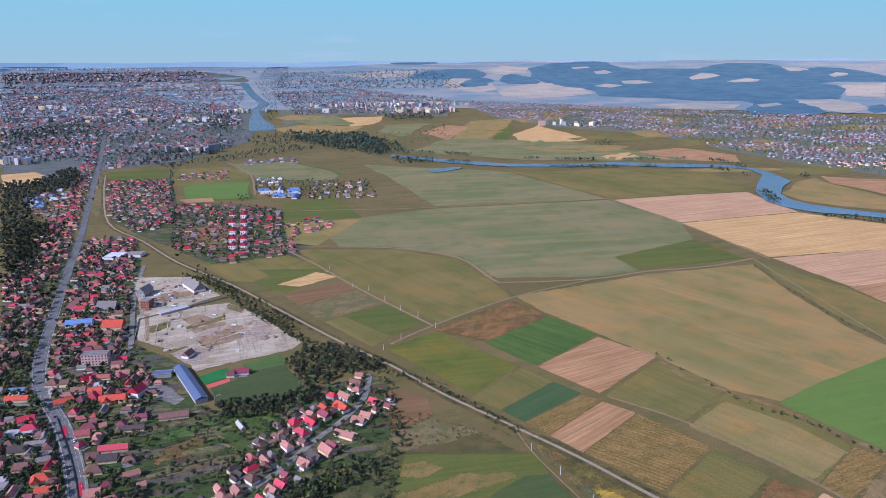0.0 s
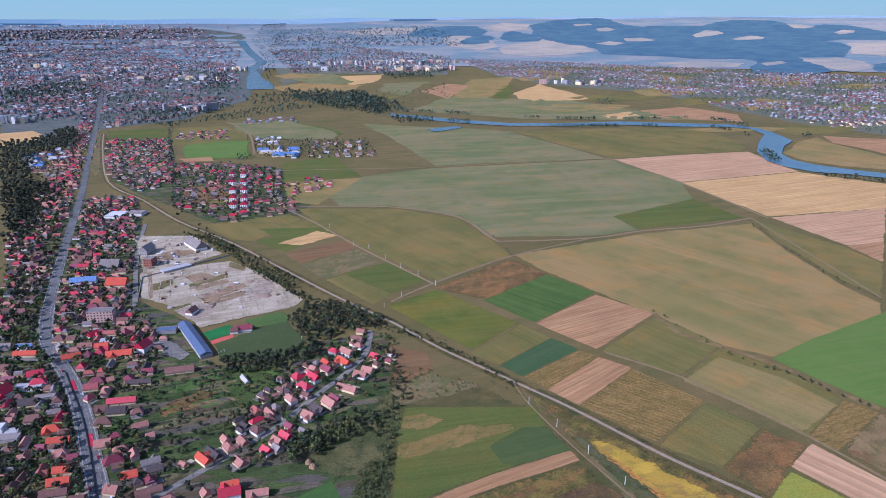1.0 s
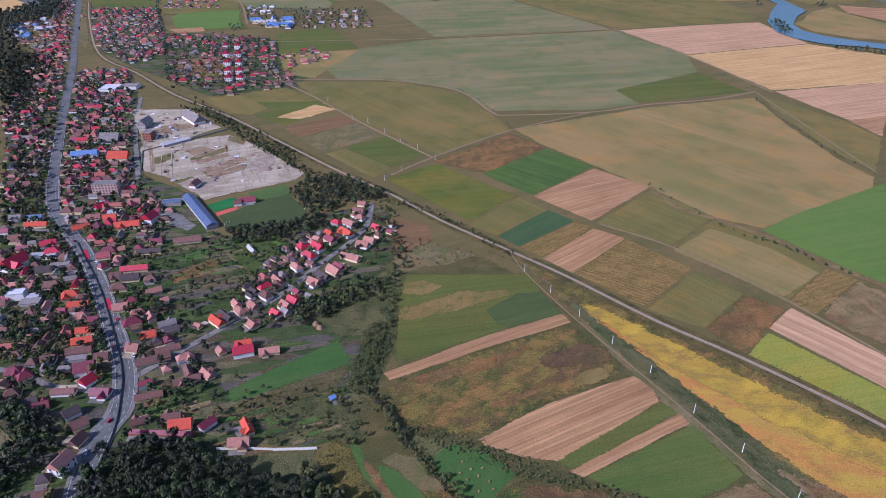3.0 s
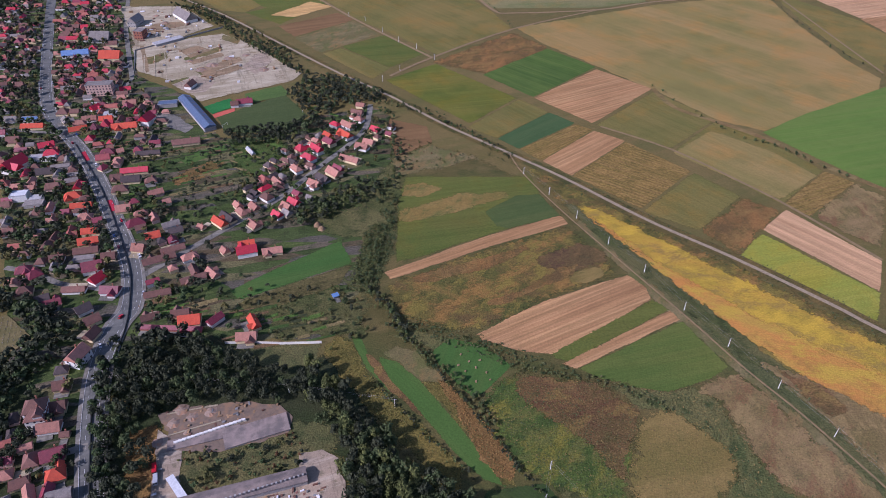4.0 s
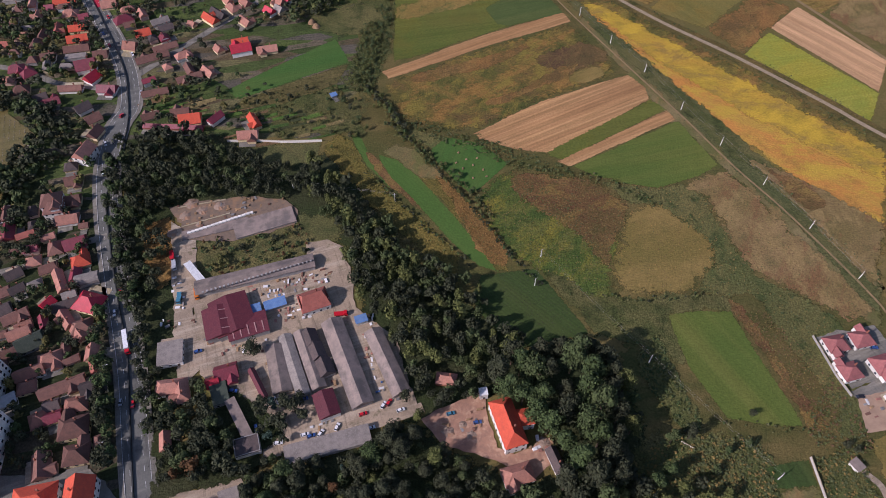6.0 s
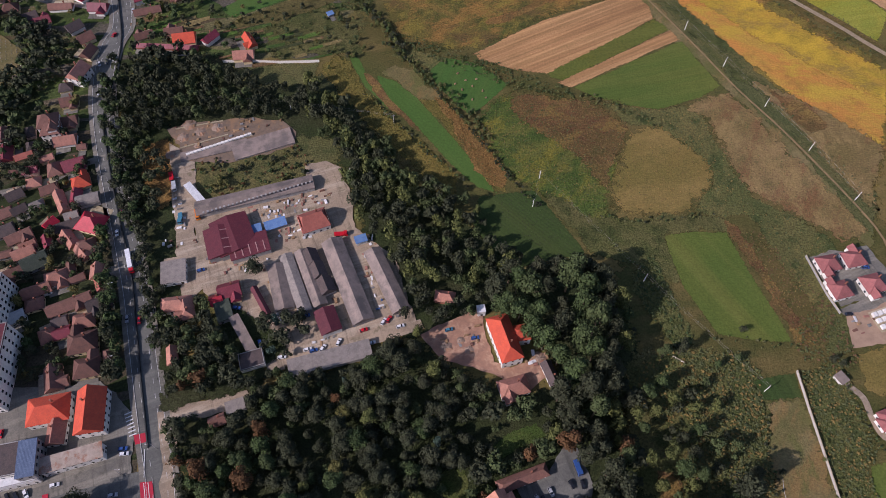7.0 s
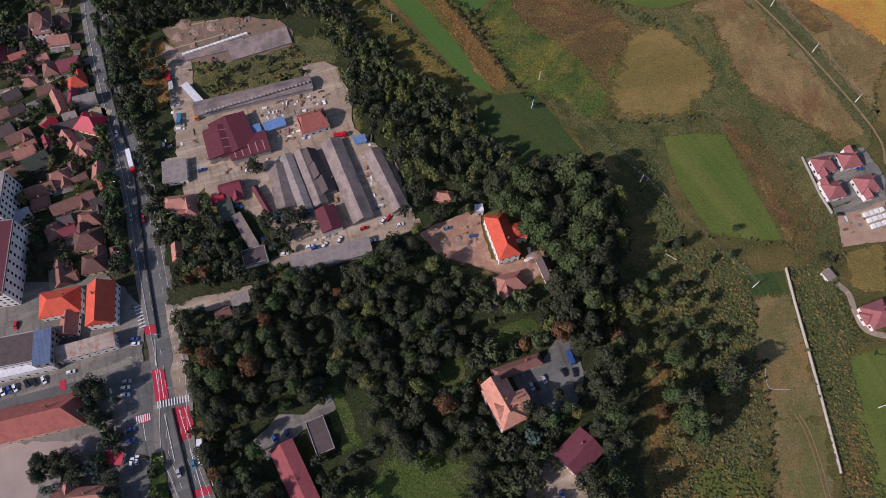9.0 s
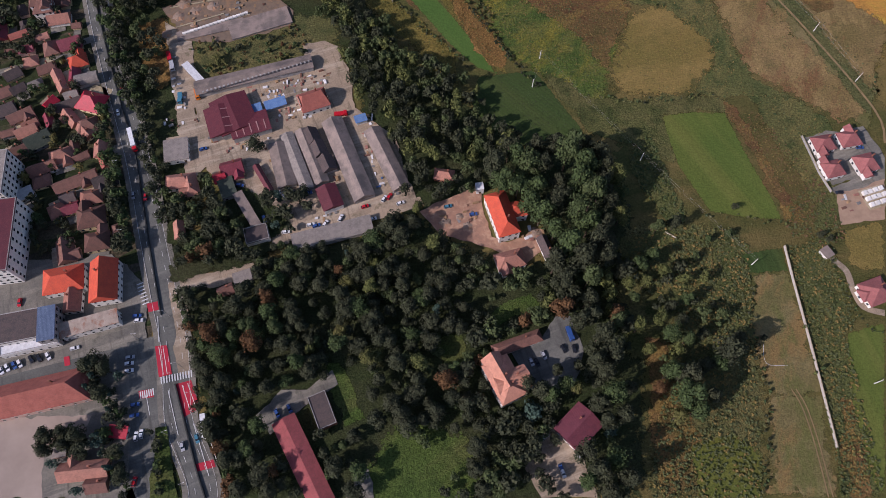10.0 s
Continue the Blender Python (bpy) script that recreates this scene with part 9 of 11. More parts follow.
wood([(-218.6, 281.5), (-206.4, 297.9), (-172.2, 300.7), (-145.4, 284.1), (-128.6, 275.1), (-81.9, 260.6), (-68.8, 241.1), (-86, 236.4), (-122.2, 241.2), (-164.3, 238.9), (-169.6, 231.9), (-180.6, 209.7), (-204.3, 236.6)], 5.8, 0.85, ('deep', 'deep', 'mid'), near=False, fill=0.95, seed=44, tall=1.3)
wood([(-206.1, 236.6), (-184.4, 222.8), (-161.4, 201.2), (-150.8, 155), (-154.6, 141.1), (-141.6, 115.2), (-127.1, 103.2), (-113.1, 103.2), (-97.4, 80.7), (-145.7, 80.8), (-172.4, 155)], 6.5, 0.85, ('deep', 'mid', 'deep'), near=False, fill=0.85, seed=45)
wood([(-145.7, 99.4), (-104, 86.7), (-88, 74.4), (-101.2, 68.3), (-133.2, 59.5), (-141.8, 74.3)], 6.5, 0.95, ('deep', 'mid', 'deep', 'rust'), near=True, fill=0.9, seed=46)
wood([(-23.2, 119.7), (-3.3, 123.3), (21.2, 119.8), (20.9, 107.6), (5.9, 104.1), (-12, 95.6), (-19.7, 105.7)], 6.5, 0.9, ('deep', 'mid'), near=True, fill=0.8, seed=47)
wood([(-86.5, 271.7), (-76.3, 263.2), (-49.7, 236.5), (-26.1, 214), (-3.7, 188.4), (22.3, 167.6), (25.2, 157.9), (-19.6, 165.6), (-47.8, 206.5), (-71.4, 244.9)], 6.5, 0.85, ('deep', 'deep', 'mid', 'olive'), near=False, fill=0.9, seed=48, tall=1.4)
wood([(-176.9, 688.8), (-165.1, 730.5), (-145.8, 739.2), (-116.4, 730.0), (-72.5, 704.0), (-63.9, 679.9), (-87.9, 661.1), (-112.4, 654.0), (-118.0, 629.4), (-141.3, 622.8), (-157.6, 650.8)], 5.5, 0.75, ('deep', 'deep', 'mid'), near=False, fill=0.9, seed=49)
wood([(-425.7, 1072.9), (-320.9, 957.1), (-211.4, 827.9), (-171.5, 768.7), (-182.2, 750.6), (-274.6, 871.7), (-384, 998.2)], 8, 0.6, ('deep', 'mid'), near=False, fill=0.85, seed=50)
wood([(-222.8, 593.3), (-167.8, 608.4), (-135, 625.5), (-130.8, 599.2), (-172.4, 574.6), (-216.2, 568.8)], 6, 0.75, ('deep', 'deep', 'mid'), near=False, fill=1.0, seed=51)
wood([(-54.4, 592.4), (-42.1, 556.3), (-45.1, 512.9), (-39.3, 447.4), (-45.1, 407.3), (-55.3, 352.3), (-66.8, 352.3), (-61.3, 407.4), (-53.6, 447.5), (-61.6, 474.1), (-49.2, 512.9)], 4.5, 0.4, ('mid', 'mid', 'olive', 'olive'), near=False, fill=0.85, seed=52)
wood([(-132.1, 441.1), (-91.4, 474.2), (-68.5, 495), (-48.9, 507.8), (-47.3, 483.3), (-65.7, 465), (-96.4, 439.2), (-117.4, 424.7)], 5, 0.75, ('deep', 'mid', 'olive'), near=False, fill=0.8, seed=53)
wood([(-1230.5, 1850.6), (-1162.1, 1894.7), (-1191.7, 2163.4), (-1040.4, 1939.4), (-999.6, 1800.1), (-1036.8, 1680.7), (-864.9, 1366.9), (-723.1, 1111.5), (-648.7, 932.7)], 11, 1.3, ('deep',), near=False, fill=1.0, seed=54)
wood([(-869.2, 1343.1), (-849.5, 1390.2), (-768.9, 1342.2), (-718.1, 1177.5), (-684.2, 1074.9), (-655, 986.4), (-591.8, 840.9)], 10, 1.1, ('deep',), near=False, fill=1.0, seed=55)
wood([(-375.2, 448.9), (-323.2, 440.2), (-286.5, 400.9), (-299.9, 383), (-337, 379.7)], 9, 0.7, ('deep', 'mid'), near=False, fill=0.6, seed=56)
wood([(-309, 329.1), (-288.3, 334.9), (-239.9, 306.7), (-245.3, 286.2), (-253.8, 267.2), (-267.5, 253.9)], 7.5, 0.8, ('deep', 'deep', 'mid'), near=False, fill=1.0, seed=57)
wood([(-323.6, 345.9), (-276.5, 330.2), (-250.9, 303.6), (-250.6, 271), (-259.3, 246.1), (-282.9, 250.9)], 7, 0.85, ('deep', 'deep', 'mid'), near=False, fill=0.8, seed=58)
wood([(-183.8, 140.7), (-177.6, 140.7), (-156, 86.6), (-154.6, 74.2), (-161, 77.3), (-175.4, 112.6)], 5, 0.6, ('deep', 'mid'), near=False, fill=1.0, seed=59)
wood([(-179.3, -26), (-167.7, -18.5), (-139.3, -18.4), (-134.6, -42.8), (-143.6, -48), (-170.9, -48.1)], 6.5, 0.8, ('deep', 'deep', 'blue'), near=True, fill=0.8, seed=60)
wood([(-166.8, 13.2), (-150.4, 18.8), (-141.2, -8.1), (-162.2, -8.2)], 6, 0.8, ('deep', 'blue'), near=True, fill=0.8, seed=61)
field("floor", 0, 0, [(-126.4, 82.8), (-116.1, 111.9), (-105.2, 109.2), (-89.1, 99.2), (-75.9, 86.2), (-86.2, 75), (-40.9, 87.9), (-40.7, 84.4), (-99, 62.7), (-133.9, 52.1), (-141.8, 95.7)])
wood([(-131, 110.8), (-115, 114.3), (-104.3, 102.5), (-87.5, 86.1), (-76.8, 81.4), (-79.8, 68.9), (-106.8, 58.1), (-126.9, 52.1), (-138.3, 76.4), (-140.1, 102.3)], 5.5, 0.9, ('deep', 'deep', 'mid'), near=False, fill=0.9, seed=166)
hedge([(-191.5, 163.6), (-184.3, 144.5), (-177.4, 122.6), (-170.5, 105.2), (-164.3, 88.4), (-158.8, 72.3)], 2.6, 0.85, ('deep', 'mid', 'deep'), seed=284, width=1.6)
hedge([(-236.9, 135.1), (-222.6, 127.9), (-205.1, 119)], 3, 0.5, ('deep', 'mid'), seed=285, width=3)
hedge([(-217.1, 150.1), (-200.8, 140.7), (-208.9, 135.2), (-229.1, 153.8)], 3.5, 0.5, ('deep', 'mid', 'deep'), seed=286, width=3)
hedge([(-209.7, 88.2), (-197.1, 85), (-189, 75.3), (-199.5, 70.5), (-210.2, 78.5)], 3, 0.55, ('deep', 'mid', 'deep'), seed=287, width=4)
hedge([(-264.2, 212.6), (-252.9, 221.3), (-240.7, 199.9), (-248.5, 191.5), (-259, 199.8)], 3, 0.6, ('deep', 'deep', 'mid'), seed=288, width=5)
wood([(-119.9, 328.4), (-75, 346.2), (-52.5, 322.5), (-31.3, 292.9), (-81.4, 283.2), (-112.9, 295.8)], 9.5, 0.5, ('deep', 'mid', 'olive', 'olive'), near=False, fill=0.35, seed=168)
wood([(-93.3, 103.8), (-78.6, 107.2), (-67.8, 103.9), (-69.2, 85.5), (-84.5, 77.3), (-92.7, 85.4)], 5.5, 0.9, ('deep', 'deep', 'blue'), near=False, fill=0.9, seed=164)
tree(-162.7, 9.1, "deep", 1.3, 4, 655)
tree(-159.1, 11.0, "deep", 1.35, 5, 648)
tree(-154.9, 7.8, "deep", 1.2, 4, 660)
tree(-161.8, -0.3, "blue", 1.2, 0, 690)
tree(-155.4, -2.9, "deep", 1.1, 1, 700)
tree(-150.0, -10.2, "blue", 0.9, 2, 728)
tree(-159.6, 4.5, "blue", 1.3, 5, 672)
tree(-174.6, -22.3, "deep", 1.2, 2, 775)
tree(-168.4, -21.0, "deep", 1.1, 6, 770)
tree(-161.7, -22.2, "deep", 1.2, 3, 775)
tree(-174.4, -28.5, "deep", 1.0, 4, 800)
tree(-152.7, -22.2, "blue", 1.2, 3, 775)
tree(-143.8, -28.4, "deep", 1.0, 5, 800)
tree(-144.8, -35.7, "blue", 1.1, 2, 830)
tree(-139.1, -39.3, "deep", 1.0, 1, 845)
tree(-99.3, 130.1, "deep", 1.25, 5, 270)
tree(-159.1, -28.4, "deep", 1.1, 1, 800)
tree(-166.0, -26.0, "deep", 1, 4, 790)
tree(129.5, 67.0, "deep", 0.5, 5, 460)
tree(147.5, 79.7, "mid", 0.6, 4, 420)
tree(154.7, 96.2, "deep", 0.5, 5, 370)
tree(101.4, 60.7, "olive", 0.7, 1, 480)
tree(136.7, 76.5, "mid", 0.6, 4, 430)
tree(95.9, 102.7, "mid", 0.8, 1, 350)
tree(96.3, 92.7, "deep", 0.8, 6, 380)
tree(181.4, 10.3, "mid", 0.35, 6, 655)
tree(199.5, 77.4, "deep", 0.5, 2, 428)
tree(195.7, 79.9, "deep", 0.5, 1, 420)
hedge([(-130, -19.6), (-125.9, -28.3), (-125, -38), (-121.7, -45.1)], 2.5, 0.42, ('deep', 'mid', 'deep'), seed=281, width=1.2)
hedge([(-163.5, 10.5), (-157.8, 2.4), (-149.9, -10.7), (-143.9, -14.6)], 3, 0.6, ('deep', 'deep', 'mid'), seed=282, width=3)
hedge([(-176.2, -26), (-166.9, -22.2), (-154, -22.2), (-146.8, -25.9), (-141.8, -38.1), (-137.7, -46.4)], 3, 0.6, ('deep', 'deep', 'mid'), seed=283, width=3)
wood([(-59.4, 352.3), (-33.4, 328.1), (-24.1, 295.4), (-54.2, 300.7), (-72.7, 328.3)], 8, 0.42, ('mid', 'olive', 'olive'), near=False, fill=0.45, seed=63)
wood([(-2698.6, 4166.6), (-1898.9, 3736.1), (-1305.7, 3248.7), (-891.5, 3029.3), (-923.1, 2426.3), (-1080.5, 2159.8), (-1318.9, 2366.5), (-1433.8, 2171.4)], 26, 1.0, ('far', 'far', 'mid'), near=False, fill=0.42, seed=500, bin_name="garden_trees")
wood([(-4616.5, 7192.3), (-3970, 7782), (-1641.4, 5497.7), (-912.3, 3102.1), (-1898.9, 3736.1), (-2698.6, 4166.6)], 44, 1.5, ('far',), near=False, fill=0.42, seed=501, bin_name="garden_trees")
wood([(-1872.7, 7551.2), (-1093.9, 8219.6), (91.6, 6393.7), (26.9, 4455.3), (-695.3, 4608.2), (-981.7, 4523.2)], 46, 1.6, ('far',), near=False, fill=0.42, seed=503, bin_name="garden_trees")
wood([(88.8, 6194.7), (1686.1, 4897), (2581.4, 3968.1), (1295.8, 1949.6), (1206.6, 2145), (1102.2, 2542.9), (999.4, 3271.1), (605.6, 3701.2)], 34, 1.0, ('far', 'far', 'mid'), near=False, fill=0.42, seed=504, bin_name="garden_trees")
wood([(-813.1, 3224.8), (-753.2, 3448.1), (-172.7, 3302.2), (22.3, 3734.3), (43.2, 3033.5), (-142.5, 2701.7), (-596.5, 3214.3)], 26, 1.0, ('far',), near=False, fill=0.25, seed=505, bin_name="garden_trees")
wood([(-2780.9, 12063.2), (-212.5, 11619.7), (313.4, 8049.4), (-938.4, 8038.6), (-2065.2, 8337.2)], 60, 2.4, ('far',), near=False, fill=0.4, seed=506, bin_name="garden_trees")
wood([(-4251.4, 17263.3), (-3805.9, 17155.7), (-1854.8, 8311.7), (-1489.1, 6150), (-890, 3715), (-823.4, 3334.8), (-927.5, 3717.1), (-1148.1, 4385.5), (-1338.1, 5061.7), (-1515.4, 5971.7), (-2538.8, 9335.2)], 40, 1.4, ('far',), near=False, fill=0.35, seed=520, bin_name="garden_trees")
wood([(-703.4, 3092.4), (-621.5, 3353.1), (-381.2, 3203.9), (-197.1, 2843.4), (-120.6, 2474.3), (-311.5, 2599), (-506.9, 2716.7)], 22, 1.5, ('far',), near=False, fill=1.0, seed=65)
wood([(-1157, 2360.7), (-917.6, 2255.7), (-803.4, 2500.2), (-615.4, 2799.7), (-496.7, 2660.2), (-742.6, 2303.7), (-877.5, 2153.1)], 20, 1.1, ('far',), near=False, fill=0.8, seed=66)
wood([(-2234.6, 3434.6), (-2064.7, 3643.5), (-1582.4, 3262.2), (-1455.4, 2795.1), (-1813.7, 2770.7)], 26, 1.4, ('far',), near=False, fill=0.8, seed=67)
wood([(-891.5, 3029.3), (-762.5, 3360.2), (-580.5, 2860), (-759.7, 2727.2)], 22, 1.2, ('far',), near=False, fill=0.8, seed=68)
wood([(-778, 1178), (-726.3, 1255.1), (-429.5, 648.1), (-299.2, 484.5), (-233.9, 353), (-315.6, 341)], 9.2, 0.85, ('deep', 'deep', 'mid', 'olive', 'deep'), near=False, fill=0.7, seed=400, bin_name="garden_trees")
wood([(-668.3, 1177.1), (-575.7, 1214), (-372.9, 742.9), (-294.5, 633.3), (-271.8, 535.1), (-306.3, 514.1), (-416.5, 633.9)], 9.2, 0.75, ('deep', 'deep', 'mid', 'olive', 'deep'), near=False, fill=0.6, seed=401, bin_name="garden_trees")
wood([(-306.3, 514.1), (-214.4, 439.8), (-169.3, 379.1), (-170.2, 301.1), (-203.9, 301.3)], 9.2, 0.75, ('deep', 'deep', 'mid', 'olive', 'deep'), near=False, fill=0.65, seed=402, bin_name="garden_trees")
wood([(-190.8, 474.7), (-150.8, 580.5), (-83.2, 653.4), (-48.6, 592.4), (-72.5, 483.5), (-121.7, 423.1), (-159.3, 407.8)], 9.2, 0.7, ('deep', 'deep', 'mid', 'olive', 'deep'), near=False, fill=0.6, seed=403, bin_name="garden_trees")
wood([(-289.4, 265.9), (-235.5, 292.4), (-194.5, 185), (-165.8, 80.8), (-210, 80.8)], 10, 0.75, ('deep', 'deep', 'mid', 'olive', 'deep'), near=False, fill=0.5, seed=404, bin_name="garden_trees")
wood([(-264.2, 212.6), (-196.6, 212.8), (-162.3, 72.2), (-226, 72)], 9, 0.62, ('deep', 'deep', 'mid', 'olive', 'deep'), near=False, fill=0.5, seed=405, bin_name="garden_trees")
wood([(-964.2, 1917.6), (-799, 1952.2), (-561.9, 1360.4), (-612.9, 1302.9), (-764.1, 1474.3)], 17, 0.55, ('deep', 'deep', 'mid', 'olive', 'deep'), near=False, fill=0.8, seed=406, bin_name="garden_trees")
wood([(-648.8, 1585.2), (-381.1, 1513.8), (-257.5, 1138.8), (-379.8, 1071.8), (-497.6, 1181)], 16, 0.55, ('deep', 'deep', 'mid', 'olive', 'deep'), near=False, fill=0.8, seed=407, bin_name="garden_trees")
wood([(-1058.6, 1681.2), (-1182.3, 2291.7), (-909, 1755.8), (-695, 1184.7), (-757.5, 1185.9)], 14, 0.65, ('deep', 'deep', 'mid', 'olive', 'deep'), near=False, fill=0.8, seed=408, bin_name="garden_trees")
wood([(-302, 557.6), (-222.8, 593.3), (-149.7, 574.5), (-148.8, 513.4), (-211.8, 431.5)], 9, 0.5, ('deep', 'deep', 'mid', 'olive', 'deep'), near=False, fill=0.6, seed=409, bin_name="garden_trees")
wood([(-186.7, 352.8), (-132, 365.5), (-114.1, 300.9), (-170.2, 301.1)], 9, 0.55, ('deep', 'deep', 'mid', 'olive', 'deep'), near=False, fill=0.6, seed=410, bin_name="garden_trees")
wood([(-129.2, 352.6), (-75.8, 352.4), (-54.2, 300.7), (-112.9, 295.8)], 11, 0.45, ('deep', 'deep', 'mid', 'olive', 'deep'), near=False, fill=0.5, seed=411, bin_name="garden_trees")
wood([(-423.2, 1079.3), (-324.5, 970.4), (-214.4, 842.7), (-168, 768.7), (-173.7, 741.7), (-258.8, 838.7), (-384, 998.2)], 6, 0.65, ('deep', 'mid', 'olive'), near=False, fill=0.35, seed=420)
wood([(-222.8, 593.3), (-182.1, 593.1), (-135.6, 629.6), (-123.4, 608.2), (-171.1, 568.6), (-211.8, 562.9)], 6, 0.7, ('deep', 'deep', 'mid'), near=False, fill=0.9, seed=421)
hedge([(-410.6, 1013.6), (-365.4, 975.5), (-323.0, 939.8), (-277.3, 869.4), (-248.0, 834.8), (-218.2, 807.7), (-187.0, 767.5), (-152.2, 735.0)], 2.6, 0.5, ("deep", "mid", "deep", "olive"), seed=422, width=4, gap=-0.25)
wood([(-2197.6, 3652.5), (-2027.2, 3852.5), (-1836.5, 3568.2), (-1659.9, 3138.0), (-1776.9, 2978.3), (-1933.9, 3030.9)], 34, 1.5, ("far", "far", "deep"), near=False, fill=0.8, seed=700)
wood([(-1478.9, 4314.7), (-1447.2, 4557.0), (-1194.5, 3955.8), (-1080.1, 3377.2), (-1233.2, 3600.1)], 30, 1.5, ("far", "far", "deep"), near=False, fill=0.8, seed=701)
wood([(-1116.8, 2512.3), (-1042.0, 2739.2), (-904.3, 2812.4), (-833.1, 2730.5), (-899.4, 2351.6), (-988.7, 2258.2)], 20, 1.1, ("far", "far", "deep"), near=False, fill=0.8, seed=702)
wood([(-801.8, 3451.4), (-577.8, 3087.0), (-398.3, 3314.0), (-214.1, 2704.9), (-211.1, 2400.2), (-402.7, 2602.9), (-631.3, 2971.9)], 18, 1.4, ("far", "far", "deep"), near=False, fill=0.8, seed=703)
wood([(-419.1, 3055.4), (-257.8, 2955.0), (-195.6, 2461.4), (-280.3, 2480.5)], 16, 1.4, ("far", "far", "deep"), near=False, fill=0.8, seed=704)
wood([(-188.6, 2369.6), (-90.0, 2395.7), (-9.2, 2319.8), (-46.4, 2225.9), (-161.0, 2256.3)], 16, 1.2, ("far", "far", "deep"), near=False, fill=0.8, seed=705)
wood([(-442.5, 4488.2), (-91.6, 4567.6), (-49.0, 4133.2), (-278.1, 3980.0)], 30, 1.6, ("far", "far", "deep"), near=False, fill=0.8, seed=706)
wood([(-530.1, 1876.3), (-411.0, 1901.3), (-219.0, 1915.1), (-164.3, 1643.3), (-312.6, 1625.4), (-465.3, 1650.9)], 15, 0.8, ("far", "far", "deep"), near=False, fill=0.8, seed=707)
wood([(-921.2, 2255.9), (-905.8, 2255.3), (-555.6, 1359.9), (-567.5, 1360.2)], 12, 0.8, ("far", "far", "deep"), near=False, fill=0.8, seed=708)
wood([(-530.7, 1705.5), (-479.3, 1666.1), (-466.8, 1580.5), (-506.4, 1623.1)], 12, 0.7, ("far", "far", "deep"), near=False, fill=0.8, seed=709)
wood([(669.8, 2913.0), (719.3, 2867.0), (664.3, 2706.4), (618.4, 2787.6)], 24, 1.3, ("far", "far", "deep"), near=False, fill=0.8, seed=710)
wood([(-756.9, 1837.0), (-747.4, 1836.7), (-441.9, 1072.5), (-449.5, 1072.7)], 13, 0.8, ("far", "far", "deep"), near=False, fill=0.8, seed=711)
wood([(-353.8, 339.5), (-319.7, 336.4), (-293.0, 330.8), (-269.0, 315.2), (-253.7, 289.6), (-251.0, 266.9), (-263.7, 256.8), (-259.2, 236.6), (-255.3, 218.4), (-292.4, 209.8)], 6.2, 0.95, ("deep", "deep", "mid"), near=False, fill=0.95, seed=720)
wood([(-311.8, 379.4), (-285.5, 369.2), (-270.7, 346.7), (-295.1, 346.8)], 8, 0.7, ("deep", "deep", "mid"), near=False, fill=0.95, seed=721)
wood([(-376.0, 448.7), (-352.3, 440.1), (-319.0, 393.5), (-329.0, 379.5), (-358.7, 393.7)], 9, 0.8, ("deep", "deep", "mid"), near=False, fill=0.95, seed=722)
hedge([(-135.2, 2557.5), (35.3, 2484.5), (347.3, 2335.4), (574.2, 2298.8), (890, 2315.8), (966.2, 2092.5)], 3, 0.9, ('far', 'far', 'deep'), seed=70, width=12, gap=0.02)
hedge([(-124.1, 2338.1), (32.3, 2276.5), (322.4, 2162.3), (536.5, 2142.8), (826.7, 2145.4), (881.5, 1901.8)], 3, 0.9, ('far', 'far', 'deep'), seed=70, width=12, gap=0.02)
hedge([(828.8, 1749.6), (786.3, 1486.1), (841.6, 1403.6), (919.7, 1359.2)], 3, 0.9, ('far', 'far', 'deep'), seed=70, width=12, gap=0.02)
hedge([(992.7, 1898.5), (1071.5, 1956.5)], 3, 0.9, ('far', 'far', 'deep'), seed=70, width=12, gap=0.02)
wood([(-90, -75), (50, -75), (50, -200), (-90, -200)], 11, 1.2, ("deep", "mid"), near=False, fill=0.9, seed=430)
hedge([(-199.2, 230.4), (-191.2, 212.8), (-183.5, 193.8), (-175.1, 175.5), (-167.2, 156), (-160, 137.2), (-154.4, 119.2), (-148.9, 101.9), (-143.6, 85.2)], 2.2, 0.75, ('deep', 'deep', 'mid'), seed=201, width=2.5)
hedge([(-217.7, 276.2), (-208.1, 246), (-198.3, 218.4), (-183.8, 185), (-170.2, 155)], 2.2, 0.75, ('deep', 'mid'), seed=202, width=3)
hedge([(-173.3, 108.6), (-166.7, 91.7), (-161.2, 78.6), (-158.2, 69.1)], 2.6, 0.85, ('deep', 'mid'), seed=203, width=1.5)
hedge([(-127.7, 44.9), (-122.2, 33.2), (-117.3, 19.0), (-111.1, 8.1), (-104.6, -7.8), (-98.8, -23.1), (-93.9, -35.4), (-90.5, -47.7)], 3, 0.75, ('deep', 'mid', 'deep', 'rust'), seed=204, width=1.5)
hedge([(506.2, 1056.6), (505.5, 995.6), (500.5, 915.4), (506, 850.5), (511.9, 795.3), (525, 739.4)], 9, 0.35, ('mid', 'deep'), seed=71, width=3)
hedge([(240.7, 704.3), (271.7, 633.8), (297.2, 585.9), (324.5, 564.1), (344.8, 534), (372.3, 499.7)], 9, 0.35, ('mid', 'olive'), seed=72, width=3)
hedge([(42.8, 567.5), (112.3, 507), (172.7, 439.7), (225.8, 391.5), (277.1, 335.7), (298.6, 311.2)], 1.6, 0.14, ('olive', 'mid', 'reed'), seed=73, width=2)
hedge([(41.8, 547.9), (109.4, 488.3), (168.2, 422.7), (219.2, 373.4), (269.4, 320.1), (290.3, 296.4)], 1.5, 0.16, ('olive', 'mid', 'reed'), seed=173, width=2.5)
hedge([(-85.3, 675.7), (-8.3, 631.7), (63.2, 542.2)], 1.6, 0.3, ('deep', 'mid', 'olive', 'mid'), seed=74, width=6)
